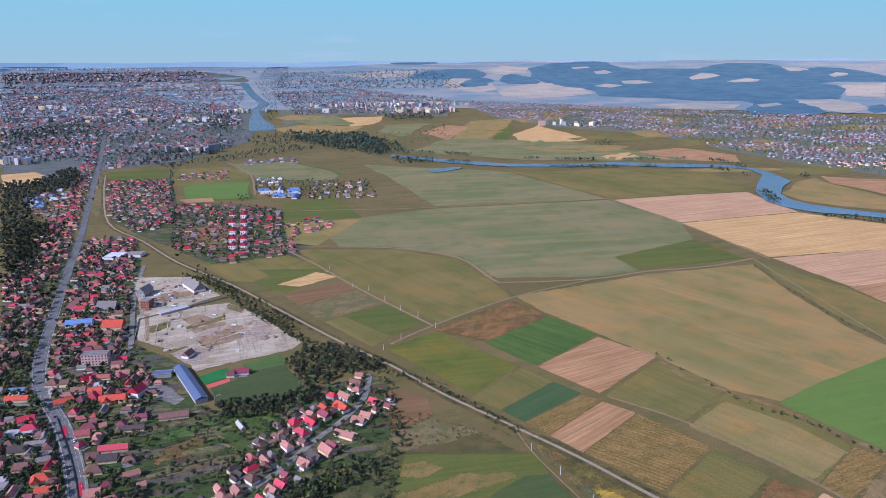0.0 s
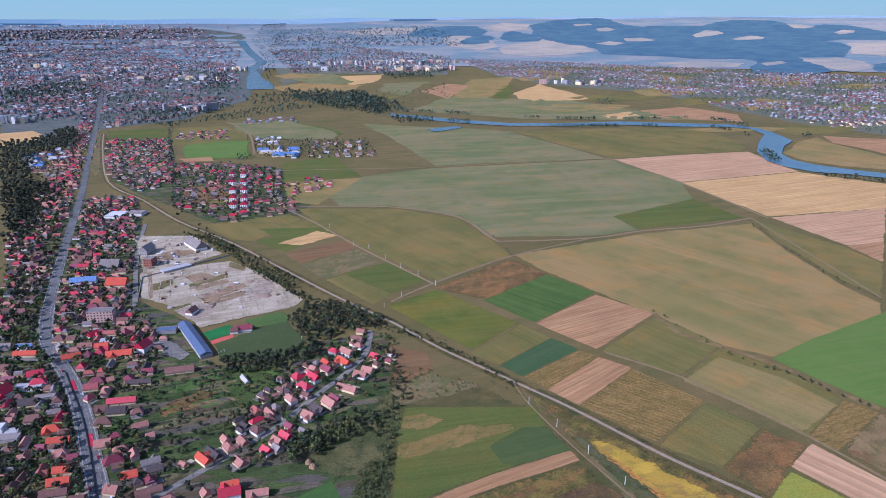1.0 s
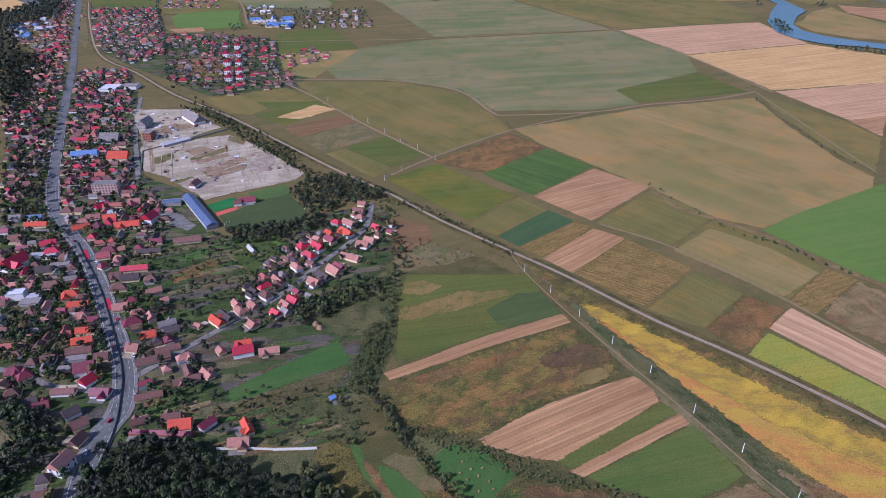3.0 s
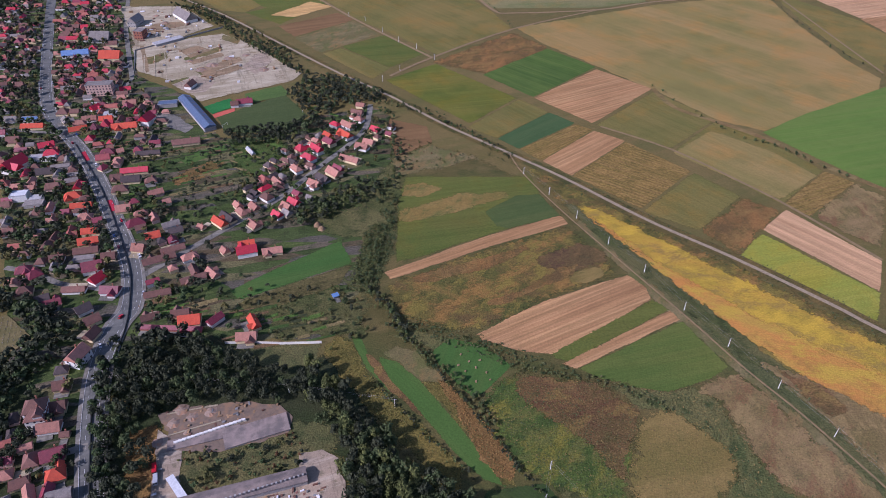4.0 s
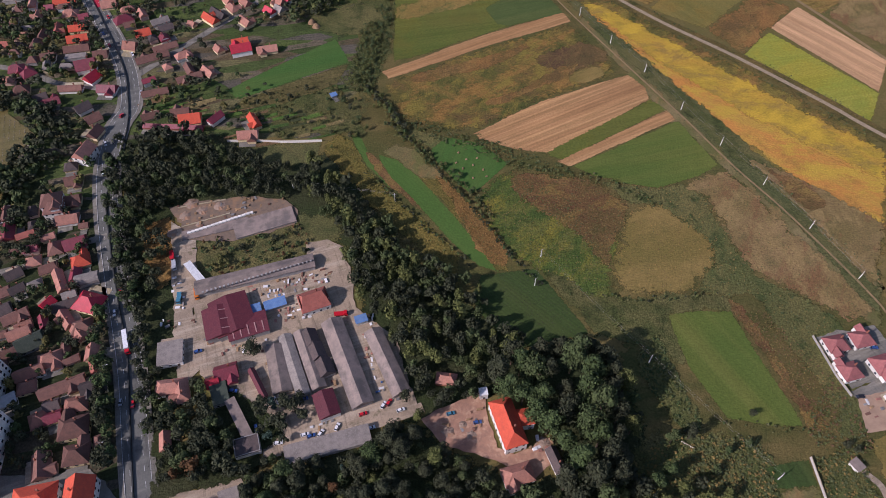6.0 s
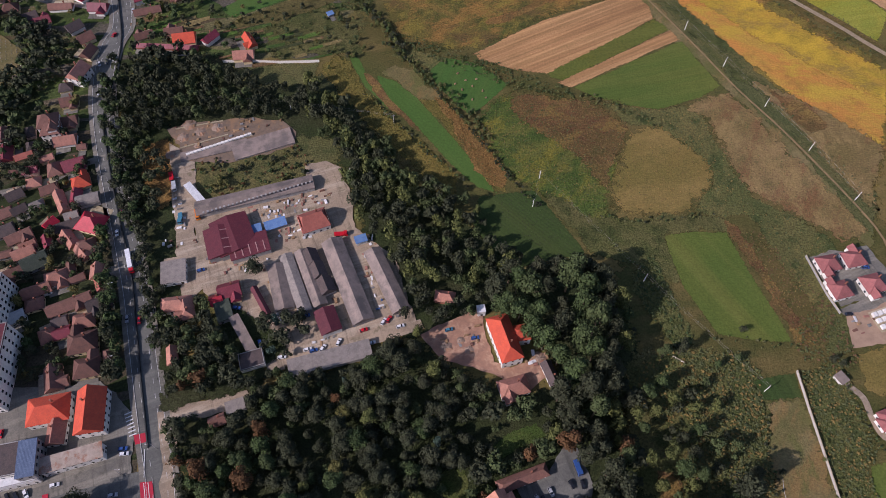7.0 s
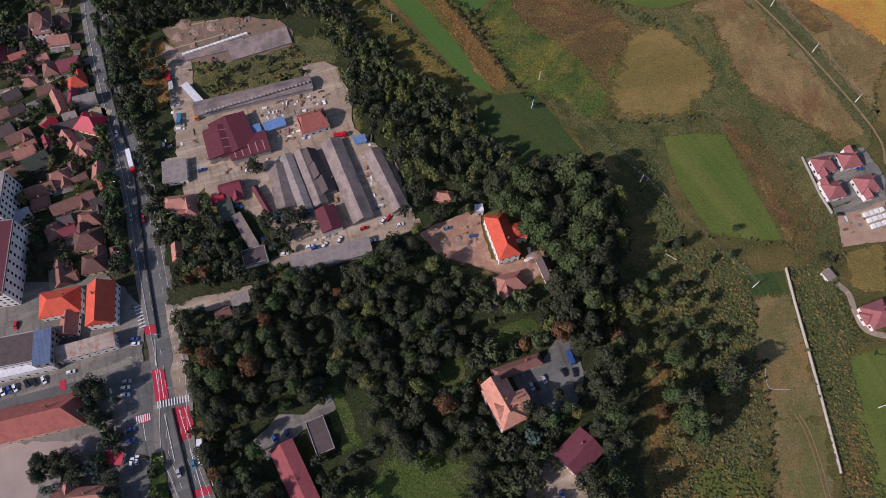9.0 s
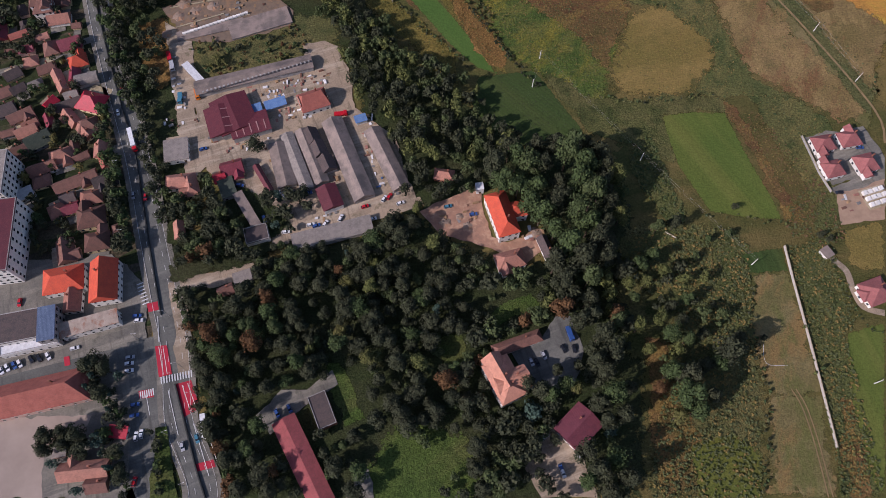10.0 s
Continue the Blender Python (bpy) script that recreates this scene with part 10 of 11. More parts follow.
hedge([(-36.7, 309.1), (-20.4, 289.4), (-6.8, 269.7), (6, 251.6), (23.2, 226.2), (40.2, 194.8), (56.2, 173.1)], 1.1, 0.27, ('mid', 'deep', 'olive', 'deep'), seed=75, width=1.4)
hedge([(-50.9, 263.1), (-33.3, 243.5), (-15, 222.7), (2.2, 203.1), (18.4, 186.8)], 1.6, 0.24, ('mid', 'deep', 'olive'), seed=76, width=1.6)
hedge([(100.8, 256.5), (120.2, 243.3), (133.3, 237.1), (149.1, 229.3), (162.5, 200.9), (167.9, 184.7), (179.3, 169.2), (189, 151.1), (195.7, 127.5)], 2, 0.16, ('mid', 'olive', 'reed'), seed=276, width=2)
hedge([(68.5, 169.4), (87.2, 167.1), (108.8, 164.9), (130.8, 164.8), (150.7, 168.5), (162.7, 166.3)], 1.6, 0.2, ('mid', 'olive', 'reed', 'deep'), seed=277, width=2)
hedge([(156, 54.7), (152.3, 25.4), (153, -1.9), (142.8, -47.1)], 1.6, 0.22, ('mid', 'deep', 'reed'), seed=278, width=2)
hedge([(198.6, 67.2), (201.4, 54.9), (205.5, 37.1), (210.6, 29.9), (216.5, 28.5)], 1.5, 0.16, ('deep', 'mid'), seed=279, width=0.6)
hedge([(94.1, 145.6), (107.7, 127.3), (120.8, 109.7), (139.3, 92.8), (156.5, 89.6), (182.8, 88)], 2, 0.2, ('mid', 'reed', 'olive'), seed=280, width=3)
hedge([(-24.9, 309.1), (18, 294.9), (43.4, 270.7), (79.7, 263), (114.4, 250.5), (133.1, 236.2)], 0.9, 0.19, ('mid', 'olive', 'reed', 'olive'), seed=77, width=3.4)
hedge([(-58.1, 340), (-53.4, 378.6), (-43.4, 422.8), (-41.8, 474)], 2.2, 0.25, ('mid', 'olive', 'olive', 'reed'), seed=78, width=4)
hedge([(-54.7, 346.1), (-36.9, 322.4), (-24.1, 295.4), (1.6, 266.4), (21.3, 240.3), (26.7, 220.7)], 1.0, 0.3, ('mid', 'olive', 'olive', 'reed'), seed=178, width=3.5)
hedge([(104.2, 467.9), (140.4, 400.1), (174.1, 335.9), (196, 283.8), (219.4, 240.8), (250, 173)], 1.2, 0.15, ('mid', 'olive', 'reed', 'reed'), seed=179, width=5)
hedge([(-77.6, 660.6), (-56.9, 632), (-47.9, 580), (-39.8, 533.9), (-42.3, 483.3)], 4, 0.55, ('deep', 'mid'), seed=180, width=4)
hedge([(179.8, 73.5), (179.8, -24.8), (179.6, -47)], 3.5, 0.2, ('mid', 'olive'), seed=79, width=3)
hedge([(25.3, 1115.7), (60.1, 1038.8), (78.7, 982.5), (96.9, 904.3)], 12, 0.3, ('mid',), seed=80, width=2)
scrub([(-24.9, 309.1), (18, 294.9), (79.7, 263), (133.1, 236.2), (155.2, 161.9), (125.4, 154.7), (86.9, 164.9), (54.3, 186.3), (23.7, 241)], 110, 0.11, ('mid', 'olive', 'reed'), seed=81, bin_name="shrubs", flat=0.8)
scrub([(183.4, 265.4), (242.1, 154.6), (212.4, 85.9), (179.8, 91.4), (160.4, 158.2)], 60, 0.11, ('mid', 'olive', 'reed'), seed=82, bin_name="shrubs", flat=0.8)
scrub([(-148.9, 204.1), (-137.3, 215), (-90.1, 221.8), (-75.1, 208.6), (-80.5, 194.9), (-118.7, 183.3), (-141, 179.2)], 160, 0.25, ('olive', 'mid', 'rust'), seed=84, bin_name="shrubs", flat=0.8)
scrub([(-148.9, 204.1), (-137.3, 215), (-90.1, 221.8), (-75.1, 208.6), (-80.5, 194.9), (-118.7, 183.3), (-141, 179.2)], 50, 0.45, ('deep', 'mid', 'olive'), seed=184, bin_name="shrubs", flat=0.8)
scrub([(-298.8, 535.2), (-259.5, 581.1), (-206.5, 574.8), (-150.8, 580.5), (-138.4, 513.3), (-168.7, 465.5), (-214.4, 439.8), (-255.5, 475)], 420, 0.2, ('mid', 'olive', 'deep'), seed=85, bin_name="shrubs", flat=0.8)
scrub([(-174.7, 340.4), (-75.8, 352.4), (-50.5, 300.7), (-112.9, 295.8)], 420, 0.17, ('mid', 'olive', 'olive', 'reed'), seed=86, bin_name="shrubs", flat=0.8)
scrub([(-54.4, 592.4), (41.3, 540.1), (-43.7, 506.8)], 260, 0.2, ('olive', 'mid', 'rust', 'olive'), seed=87, bin_name="shrubs", flat=0.8)
scrub([(-569.1, 799.9), (-503.5, 799.5), (-299.2, 484.5), (-236, 353), (-322.4, 353.3)], 500, 0.4, ('deep', 'mid', 'olive'), seed=88, bin_name="shrubs", flat=0.8)
tufts([(-62.6, 427.6), (-48.1, 427.6), (-38.8, 411.1), (-44.6, 373.1), (-51.2, 342.2), (-71.8, 345.6), (-68.5, 366.1)], 2200, 0.2, ("reed", "olive", "mid", "olive"), 401)
tufts([(-30.9, 320.0), (-14.4, 316.9), (1.9, 302.1), (41.2, 290.7), (84.7, 266.5), (85.1, 256.4), (58.3, 266.6), (17.3, 282.5), (-14.0, 299.2)], 1700, 0.2, ("reed", "olive", "mid"), 402)
hedge([(-53.4, 343.9), (-46.4, 335.7), (-39.5, 326.2), (-32.7, 313.9), (-25.9, 299.3)], 0.9, 0.42, ("deep", "mid", "deep", "olive"), seed=403, width=2.5)
tufts([(44.9, 264.6), (97.2, 256.5), (117.5, 236.2), (113.2, 220.3), (100.7, 201), (99.6, 184.7), (91.1, 192.7), (83.5, 209.4), (61.7, 229.4), (47, 243.4)], 3000, 0.11, ('redweed', 'olive', 'straw', 'reed', 'redweed'), 91)
tufts([(22, 242), (44.9, 264.6), (83.6, 236.3), (97, 169.3), (57.4, 184.8), (29.7, 218.2)], 3400, 0.12, ('mid', 'olive', 'straw', 'reed', 'mid'), 191)
tufts([(115.1, 230.7), (134.8, 236.2), (162.7, 204.2), (160.4, 190.6), (141.8, 168.5), (104.5, 167.1), (98.2, 183.9)], 1800, 0.075, ('straw', 'amber', 'redweed', 'straw'), 192)
tufts([(100.7, 255.5), (137.6, 249.5), (165.5, 245.6), (181.3, 180.7), (204, 167.4), (219.7, 151.1), (201.1, 134), (173, 169.3), (144.5, 169.3), (160.7, 204.2), (133.1, 236.2)], 3600, 0.135, ('reed', 'mid', 'olive', 'straw', 'reed'), 193)
tufts([(149.2, 253), (185, 264.4), (220, 202.9), (241.1, 158.2), (225.1, 149.3), (182.3, 183.8)], 3400, 0.09, ('straw', 'redweed', 'straw', 'olive'), 92)
tufts([(188.9, 278.4), (223.6, 232.4), (248.7, 169.9), (242.1, 154.6), (214, 224.7), (190.8, 265.4)], 1800, 0.11, ('reed', 'mid', 'olive', 'reed'), 194)
tufts([(-80.6, 287.8), (-71.1, 300), (-61.2, 293.3), (-50.3, 269.8), (-33.5, 246.8), (-20.5, 231.7), (-2.9, 213), (9.5, 196.9), (10, 173.2), (-14.5, 201.1), (-49.2, 240.2), (-65.2, 263.1)], 5200, 0.115, ('maize', 'maize', 'olive', 'straw', 'maize'), 195)
tufts([(-15.1, 259.1), (-3, 257.6), (17.8, 222.6), (36.6, 189.6), (39.5, 184), (31.4, 184.8), (5.8, 229.4)], 2000, 0.105, ('maize', 'straw', 'olive', 'maize'), 196)
tufts([(-4.9, 259.6), (2.4, 258.6), (17.2, 236.3), (30.4, 218.2), (40.7, 196.9), (36.4, 186.4), (27.8, 190.8), (15.9, 212.9)], 2800, 0.105, ('amber', 'amber', 'straw', 'amber'), 197)
tufts([(162.1, 157.2), (174.9, 123.9), (183.1, 89.7), (194.2, 86.4), (198.7, 120.5), (181.2, 157.3)], 2000, 0.12, ('redweed', 'straw', 'redweed', 'olive'), 198)
tufts([(120.6, 86.1), (151.3, 76.5), (156.6, 57.8), (152.3, 25.4), (142.3, -47.1), (92.5, -47.3), (103.3, -2.1), (116.7, 36.8)], 5200, 0.19, ("reed", "olive", "reed", "reed", "straw"), 93)
tufts([(178.4, 74.1), (201.5, 79.9), (205.5, 37.1), (197.1, 25.6), (197.2, -44.1), (177.6, -47), (180.3, 11.6)], 2600, 0.18, ("reed", "olive", "reed", "straw"), 94)
tufts([(-42.1, 352.2), (37.9, 398.1), (103.6, 426.9), (132.1, 364.4), (80.3, 339.5), (22.6, 304.7), (-16.8, 300.6), (-33.4, 328.1)], 4500, 0.075, ('straw', 'olive', 'olive', 'redweed'), 95)
tufts([(-24.9, 309.1), (18.1, 297.7), (79.7, 263), (115.2, 255.5), (109.9, 245.7), (44.8, 263), (17.9, 289.4)], 1400, 0.08, ('straw', 'olive', 'mid', 'mid'), 98)
tufts([(90.1, 69.9), (99.9, 79.5), (116.8, 86.0), (153.4, 84.5), (158.7, 73.2), (150.5, 14.0), (128.9, 14.0), (122.8, 36.6), (104.8, 48.4)], 2600, 0.19, ("reed", "olive", "reed", "straw"), 99)
tufts([(102.6, 130.8), (116.4, 141.8), (124.5, 109.6), (129.1, 89.3), (118.5, 87.6), (106.3, 109.5)], 800, 0.19, ("reed", "olive", "mid"), 299)
tufts([(179.4, 89.4), (194.1, 109.8), (202.6, 120.3), (211.1, 79.7), (197.9, 73.3), (181.8, 79.7)], 700, 0.18, ("reed", "redweed", "olive"), 399)
tufts([(16.5, 164.9), (22.2, 181.7), (54.3, 186.3), (80.6, 143.6), (43.5, 134.2), (26.3, 147.8)], 2500, 0.07, ('deep', 'mid'), 97)
pour_stuff({"woodland": "dense dark green woodland canopy", "hedgerow": "green hedgerow bushes along a ditch", "garden_trees": "green garden trees between houses", "maize_plants": "tall dry maize plants standing in strips", "weed_tufts": "knee-high straw and green weed tufts", "shrubs": "scattered green and straw-brown shrubs"})

# ---- yard goods, rubble and small things ----
yard_goods([(-110.8, 173.7), (-91.9, 179.8), (-72.8, 186), (-59.6, 184), (-71.7, 171.9), (-90.9, 169.9), (-106.6, 165.9)], 26, 301)
yard_goods([(-90, 160.1), (-77.7, 166), (-70.5, 156.3), (-57.9, 158.3), (-76.4, 151.7), (-92.2, 150.5)], 14, 302)
yard_goods([(-156.7, 196), (-143.5, 175.6), (-138.9, 156.1), (-146.9, 156), (-154.9, 175.6)], 12, 303)
yard_goods([(-44.7, 150.7), (-27.8, 119.6), (-20.5, 102.3), (-33.4, 109.1), (-43.8, 134)], 16, 304)
yard_goods([(-94.7, 144.9), (-78.8, 109), (-84.3, 103.8), (-96.6, 133.8)], 8, 305)
yard_goods([(-70.6, 119.5), (-55.1, 116), (-54.6, 109.1), (-69.6, 107.3)], 6, 306)
yard_goods([(-91.7, 181.8), (-73.5, 186.7), (-71.7, 177.8), (-90.0, 171.8)], 22, 330, ('brick', 'rust', 'white', 'brick'), big=0.7)
yard_goods([(-42.6, 132.3), (-39.0, 134.1), (-28.7, 109.5), (-32.8, 107.8)], 14, 331, ('white', 'blue', 'grey', 'white'), big=0.7)
yard_goods([(-43.8, 154.5), (-37.5, 155.6), (-34.5, 145.1), (-40.1, 144.3)], 8, 332, ('white', 'timber'), big=0.7)
yard_goods([(-88.7, 159.3), (-82.4, 160.9), (-78.9, 150.6), (-86.0, 148.7)], 10, 333, ('brick', 'rust'), big=0.7)
yard_goods([(-118.4, 133.9), (-103.5, 138.3), (-101.3, 133.2), (-116.1, 128.5)], 9, 334, ('timber', 'white', 'brick'), big=0.7)
yard_goods([(-99.5, 169.8), (-90.1, 172.6), (-88.0, 167.8), (-97.3, 165.5)], 10, 335, ('white', 'white', 'blue'), big=0.7)
yard_goods([(-86.1, 106.7), (-74.4, 109.4), (-70.9, 104.4), (-82.5, 101.0)], 12, 336, ('white', 'grey'), big=0.7)
yard_goods([(-68.2, 91.1), (-55.3, 95.4), (-53.8, 91.2), (-66.4, 86.9)], 8, 337, ('white', 'grey', 'timber'), big=0.7)
yard_goods([(-155.9, 152.3), (-137.8, 158.0), (-134.7, 148.6), (-152.9, 144.8)], 8, 338, ('rust', 'grey', 'white'), big=0.7)
yard_goods([(-389.1, 807.0), (-353.8, 868.9), (-259.1, 835.4), (-203.4, 758.6), (-232.7, 717.5), (-314.9, 710.6), (-358.1, 743.3)], 40, 350, ('timber', 'rust', 'grey', 'timber', 'white'), big=1.5)
yard_goods([(-459.0, 968.6), (-409.2, 995.7), (-359.1, 928.1), (-350.2, 891.7), (-400.6, 869.5)], 24, 351, ('timber', 'rust', 'grey', 'white'), big=1.6)
yard_goods([(-3.1, 92.3), (20.8, 102.5), (26.4, 85.8), (5.8, 82.5)], 10, 307, ('timber', 'rust', 'grey'))
yard_goods([(44, 84.2), (54.4, 85.9), (53.9, 77.8), (42.2, 76.2)], 8, 308, ('brick', 'white', 'timber'))
yard_goods([(213.3, 104.9), (226.2, 108.3), (224.5, 89.8), (212.3, 88.1)], 8, 309)
yard_goods([(-465.6, 985), (-392.7, 998.3), (-326.9, 919.1), (-373.6, 865.6), (-402.7, 850.4)], 24, 310, big=1.8)
yard_goods([(-170, 233), (-127.8, 242.4), (-99.2, 240.1), (-128.4, 224), (-154.4, 215)], 34, 312, ('timber', 'rust', 'grey', 'timber'), big=0.75)
yard_goods([(-128.8, 141), (-113.3, 142.9), (-114.2, 137.4), (-124.7, 134.4)], 6, 311)
for i in range(17):
    t = i / 16
    bay = piece("loading_bay", *box(-1.1, 1.1, -0.7, 0.7, 0, 1.1), WALL["white"])
    tagged(place(bay, -152.4 + 34.7 * t, 212.1 + 15.9 * t, 17, 0.9), "low white concrete bay on a derelict platform", "concrete bay", group="platform bays")
slab_wall((-156, 212.1), (-115.7, 228), 0.7, 0.8, CONCRETE, "low broken concrete foundation wall")
slab_wall((-153.9, 209.5), (-113.6, 225.4), 0.7, 0.8, CONCRETE, "low broken concrete foundation wall")
slab_wall((-158.5, 217.3), (-131.2, 228.4), 0.7, 0.8, CONCRETE, "low broken concrete foundation wall")
slab_wall((-151.9, 207.8), (-111.6, 222.7), 0.7, 0.8, CONCRETE, "low broken concrete foundation wall")
slab_wall((-164.5, 232.8), (-136.1, 239.7), 0.7, 0.8, CONCRETE, "low broken concrete foundation wall")
slab_wall((-354.1, 808.4), (-315.2, 856.4), 0.6, 1.0, CONCRETE, "low concrete foundation of a cleared shed")
slab_wall((-336.2, 798.4), (-291.4, 847.5), 0.6, 1.0, CONCRETE, "low concrete foundation of a cleared shed")
slab_wall((-305.6, 769.6), (-268.6, 818), 0.6, 1.0, CONCRETE, "low concrete foundation of a cleared shed")
slab_wall((-265.4, 738.7), (-236.3, 774.7), 0.6, 1.0, CONCRETE, "low concrete foundation of a cleared shed")
slab_wall((-361.1, 751.7), (-382, 808.6), 0.6, 1.0, CONCRETE, "low concrete foundation of a cleared shed")
slab_wall((-344.2, 739.2), (-370.9, 814.6), 0.6, 1.0, CONCRETE, "low concrete foundation of a cleared shed")
slab_wall((-327, 728.7), (-359, 818.6), 0.6, 1.0, CONCRETE, "low concrete foundation of a cleared shed")
slab_wall((-290.3, 708.5), (-248.3, 738.6), 0.6, 1.0, CONCRETE, "low concrete foundation of a cleared shed")
slab_wall((-244.6, 751), (-215, 774.6), 0.6, 1.0, CONCRETE, "low concrete foundation of a cleared shed")
slab_wall((-399.1, 822.9), (-308.7, 911.7), 1.8, 0.3, WALL["grey"], "grey wall round the concrete lot")
slab_wall((-399.1, 822.9), (-375.6, 757.2), 1.8, 0.3, WALL["grey"], "grey wall round the concrete lot")
heap(-286.0, 775.0, 9, 2, RUBBLE, "heap of soil and rubble on the concrete lot")
heap(-270.8, 798.0, 8, 1.8, RUBBLE, "heap of soil and rubble on the concrete lot")
heap(-295.8, 760.3, 8, 1.6, RUBBLE, "heap of soil and rubble on the concrete lot")
heap(-318.6, 788.6, 6, 1.5, RUBBLE, "heap of soil and rubble on the concrete lot")
heap(-218.8, 759.8, 8, 2, RUBBLE, "heap of soil and rubble on the concrete lot")
heap(-396.2, 932.0, 7, 2, RUBBLE, "heap of soil and rubble on the concrete lot")
heap(-419.4, 963.1, 6, 2, RUBBLE, "heap of soil and rubble on the concrete lot")
heap(-368.7, 962.7, 6, 1.5, RUBBLE, "heap of soil and rubble on the concrete lot")
heap(-251.4, 807.8, 7, 1.4, RUBBLE, "heap of soil and rubble on the concrete lot")
heap(-158.2, 226.1, 5, 1.2, RUBBLE, "heap of broken bricks and soil")
heap(-148.7, 230.6, 5, 1, RUBBLE, "heap of broken bricks and soil")
heap(-156.4, 236.0, 5, 1.4, RUBBLE, "heap of broken bricks and soil")
heap(-138.8, 234.2, 5, 1, RUBBLE, "heap of broken bricks and soil")
heap(-162.9, 212.9, 4, 1, RUBBLE, "heap of broken bricks and soil")
heap(-148.7, 219.5, 3, 0.8, RUBBLE, "heap of broken bricks and soil")
heap(2.9, 87.4, 4, 1.2, RUBBLE, "heap of broken bricks and soil")
heap(10.3, 90.7, 3, 1, RUBBLE, "heap of broken bricks and soil")
heap(49.7, 81.0, 4, 1.2, RUBBLE, "heap of broken bricks and soil")
heap(14.6, 85.8, 3.5, 1, RUBBLE, "heap of broken bricks and soil")
slab = piece("foundation_slab", *box(-7, 7, -6, 6, 0, 0.5), CONCRETE)
tagged(place(slab, 231.2, 103.0, 18, 0.1), "pale concrete foundation slab of an unfinished house", "foundation")
for i in range(4):
    for j in range(3):
        blocks = piece("block_stack", *box(-1.1, 1.1, -1.2, 1.2, 0, 1.3 + 0.2 * ((i + j) % 3)), WALL["white"])
        c, q = math.cos(radians(18)), math.sin(radians(18))
        u, v = (i - 1.5) * 3.2, (j - 1) * 3.6
        tagged(place(blocks, 231.2 + u * c - v * q, 103.0 + u * q + v * c, 18, 0.6), "stack of white building blocks on a slab", "blocks", group="block stacks")

hay_bale(10.9, 281.3)
hay_bale(16.0, 274.9)
hay_bale(20.3, 269.7)
hay_bale(13.6, 266.6)
hay_bale(23.1, 276.0)
hay_bale(26.8, 265.6)
hay_bale(9.2, 271.8)
hay_bale(28.8, 259.5)
hay_bale(20.0, 258.0)
heap(-104.1, 428.6, 3.4, 3.4, CRATE["timber"], "straw stack beside a garden", "haystack")
heap(-100.0, 423.0, 3.4, 3.4, CRATE["timber"], "straw stack beside a garden", "haystack")
rng = random.Random(91)
for i in range(34):
    for j in range(22):
        x, y = -350 + i * 3.3 * 0.94 + j * 2.7 * 0.34 * -1, 240 + i * 3.3 * 0.34 + j * 2.7 * 0.94
        if inside((x, y), GRAVES) and rng.random() < 0.8 and j % 5:
            grave(x + rng.uniform(-0.3, 0.3), y + rng.uniform(-0.2, 0.2), 20 + rng.uniform(-5, 5))
goal(-150.1, 643.7, -30)
goal(-227.0, 608.7, -30)
for k in range(27):
    vent = piece("ridge_vent", *box(-0.5, 0.5, -0.5, 0.5, 0, 0.7), WALL["grey"])
    a, b = Vector((-134.3, 165.9)), Vector((-74.6, 188.4))
    q = a.lerp(b, (k + 0.5) / 27)
    tagged(place(vent, q.x, q.y, 15, 5.4), "square grey ridge vent on the long shed roof", "vent", group="shed roof vents")
marks([(156.1, 22.6), (155.9, 12.9), (165.9, 12.1)], 0.12, 1000, 0, 0, "pitch_line", "worn white painted line on dry grass")

# ---- poles, walls and vehicles ----
POLES = [(74, 510.4), (93, 475.7), (111.4, 438.7), (130.5, 401.6), (150.7, 366.4), (168.6, 324.2), (187.5, 288.6), (206, 252.4), (223.8, 216.2), (239.7, 179.1)]
for p in POLES:
    pole(*p, turn=48)
for a, b in zip(POLES, POLES[1:]):
    for side in (-1.15, 1.15):
        wire(a, b, side=side)
for p in [(-186.4, 1046.3), (-136.5, 955.8), (-111.5, 940.1), (-83.4, 893.4), (-59.1, 854.7), (-34.5, 828.9), (-11, 792.4), (-52.4, 755.2), (-71, 723.8)]:
    pole(*p, turn=30)
for a, b in zip([(52.8, 174.4), (58.1, 194.7), (109, 125.5), (158.3, 64)], [(58.1, 194.7), (109, 125.5), (158.3, 64)]):
    wire(a, b, 7.2, 1.4, 0.6)
    wire(a, b, 7.2, 1.4, -0.6)
for a, b in zip([(-201.9, 257.8), (-144.5, 253.7), (-95, 249.8), (-29.5, 238.2)], [(-144.5, 253.7), (-95, 249.8), (-29.5, 238.2)]):
    wire(a, b, 7.2, 0.8)
    wire(a, b, 7.2, 0.8, 1.1)
for p in [(-201.9, 257.8), (-144.5, 253.7), (-95, 249.8), (-29.5, 238.2)]:
    pole(*p, turn=10)
for p in [(52.8, 174.4), (58.1, 194.7), (109, 125.5), (158.3, 64), (-53.1, 196.4), (205.1, 3.6)]:
    pole(*p, turn=50)
street_lamp(-173.3, 119.1, 10)
street_lamp(-162.9, 78.6, 5)
street_lamp(-132.1, 35.9, 185)
street_lamp(-145.5, 24.4, 5)
street_lamp(-121.9, 10.6, 190)
street_lamp(-123.3, -20.8, 20)
street_lamp(-112.7, -2.8, 195)
street_lamp(-112.1, -42.8, 20)
fence([(176.8, 74.4), (177.3, 54.8), (178.1, 36.4), (178.9, 17.1), (179.4, -1.8), (180, -26.1)], 2.0, PRECAST, "boundary_wall", "long pale concrete boundary wall beside a dry field")
fence([(-145.1, 291.7), (-128, 292.3), (-108.6, 291.1), (-91.4, 291.7), (-81.1, 292.2)], 2.2, WALL["white"], "garden_wall", "pale concrete garden wall below the houses")
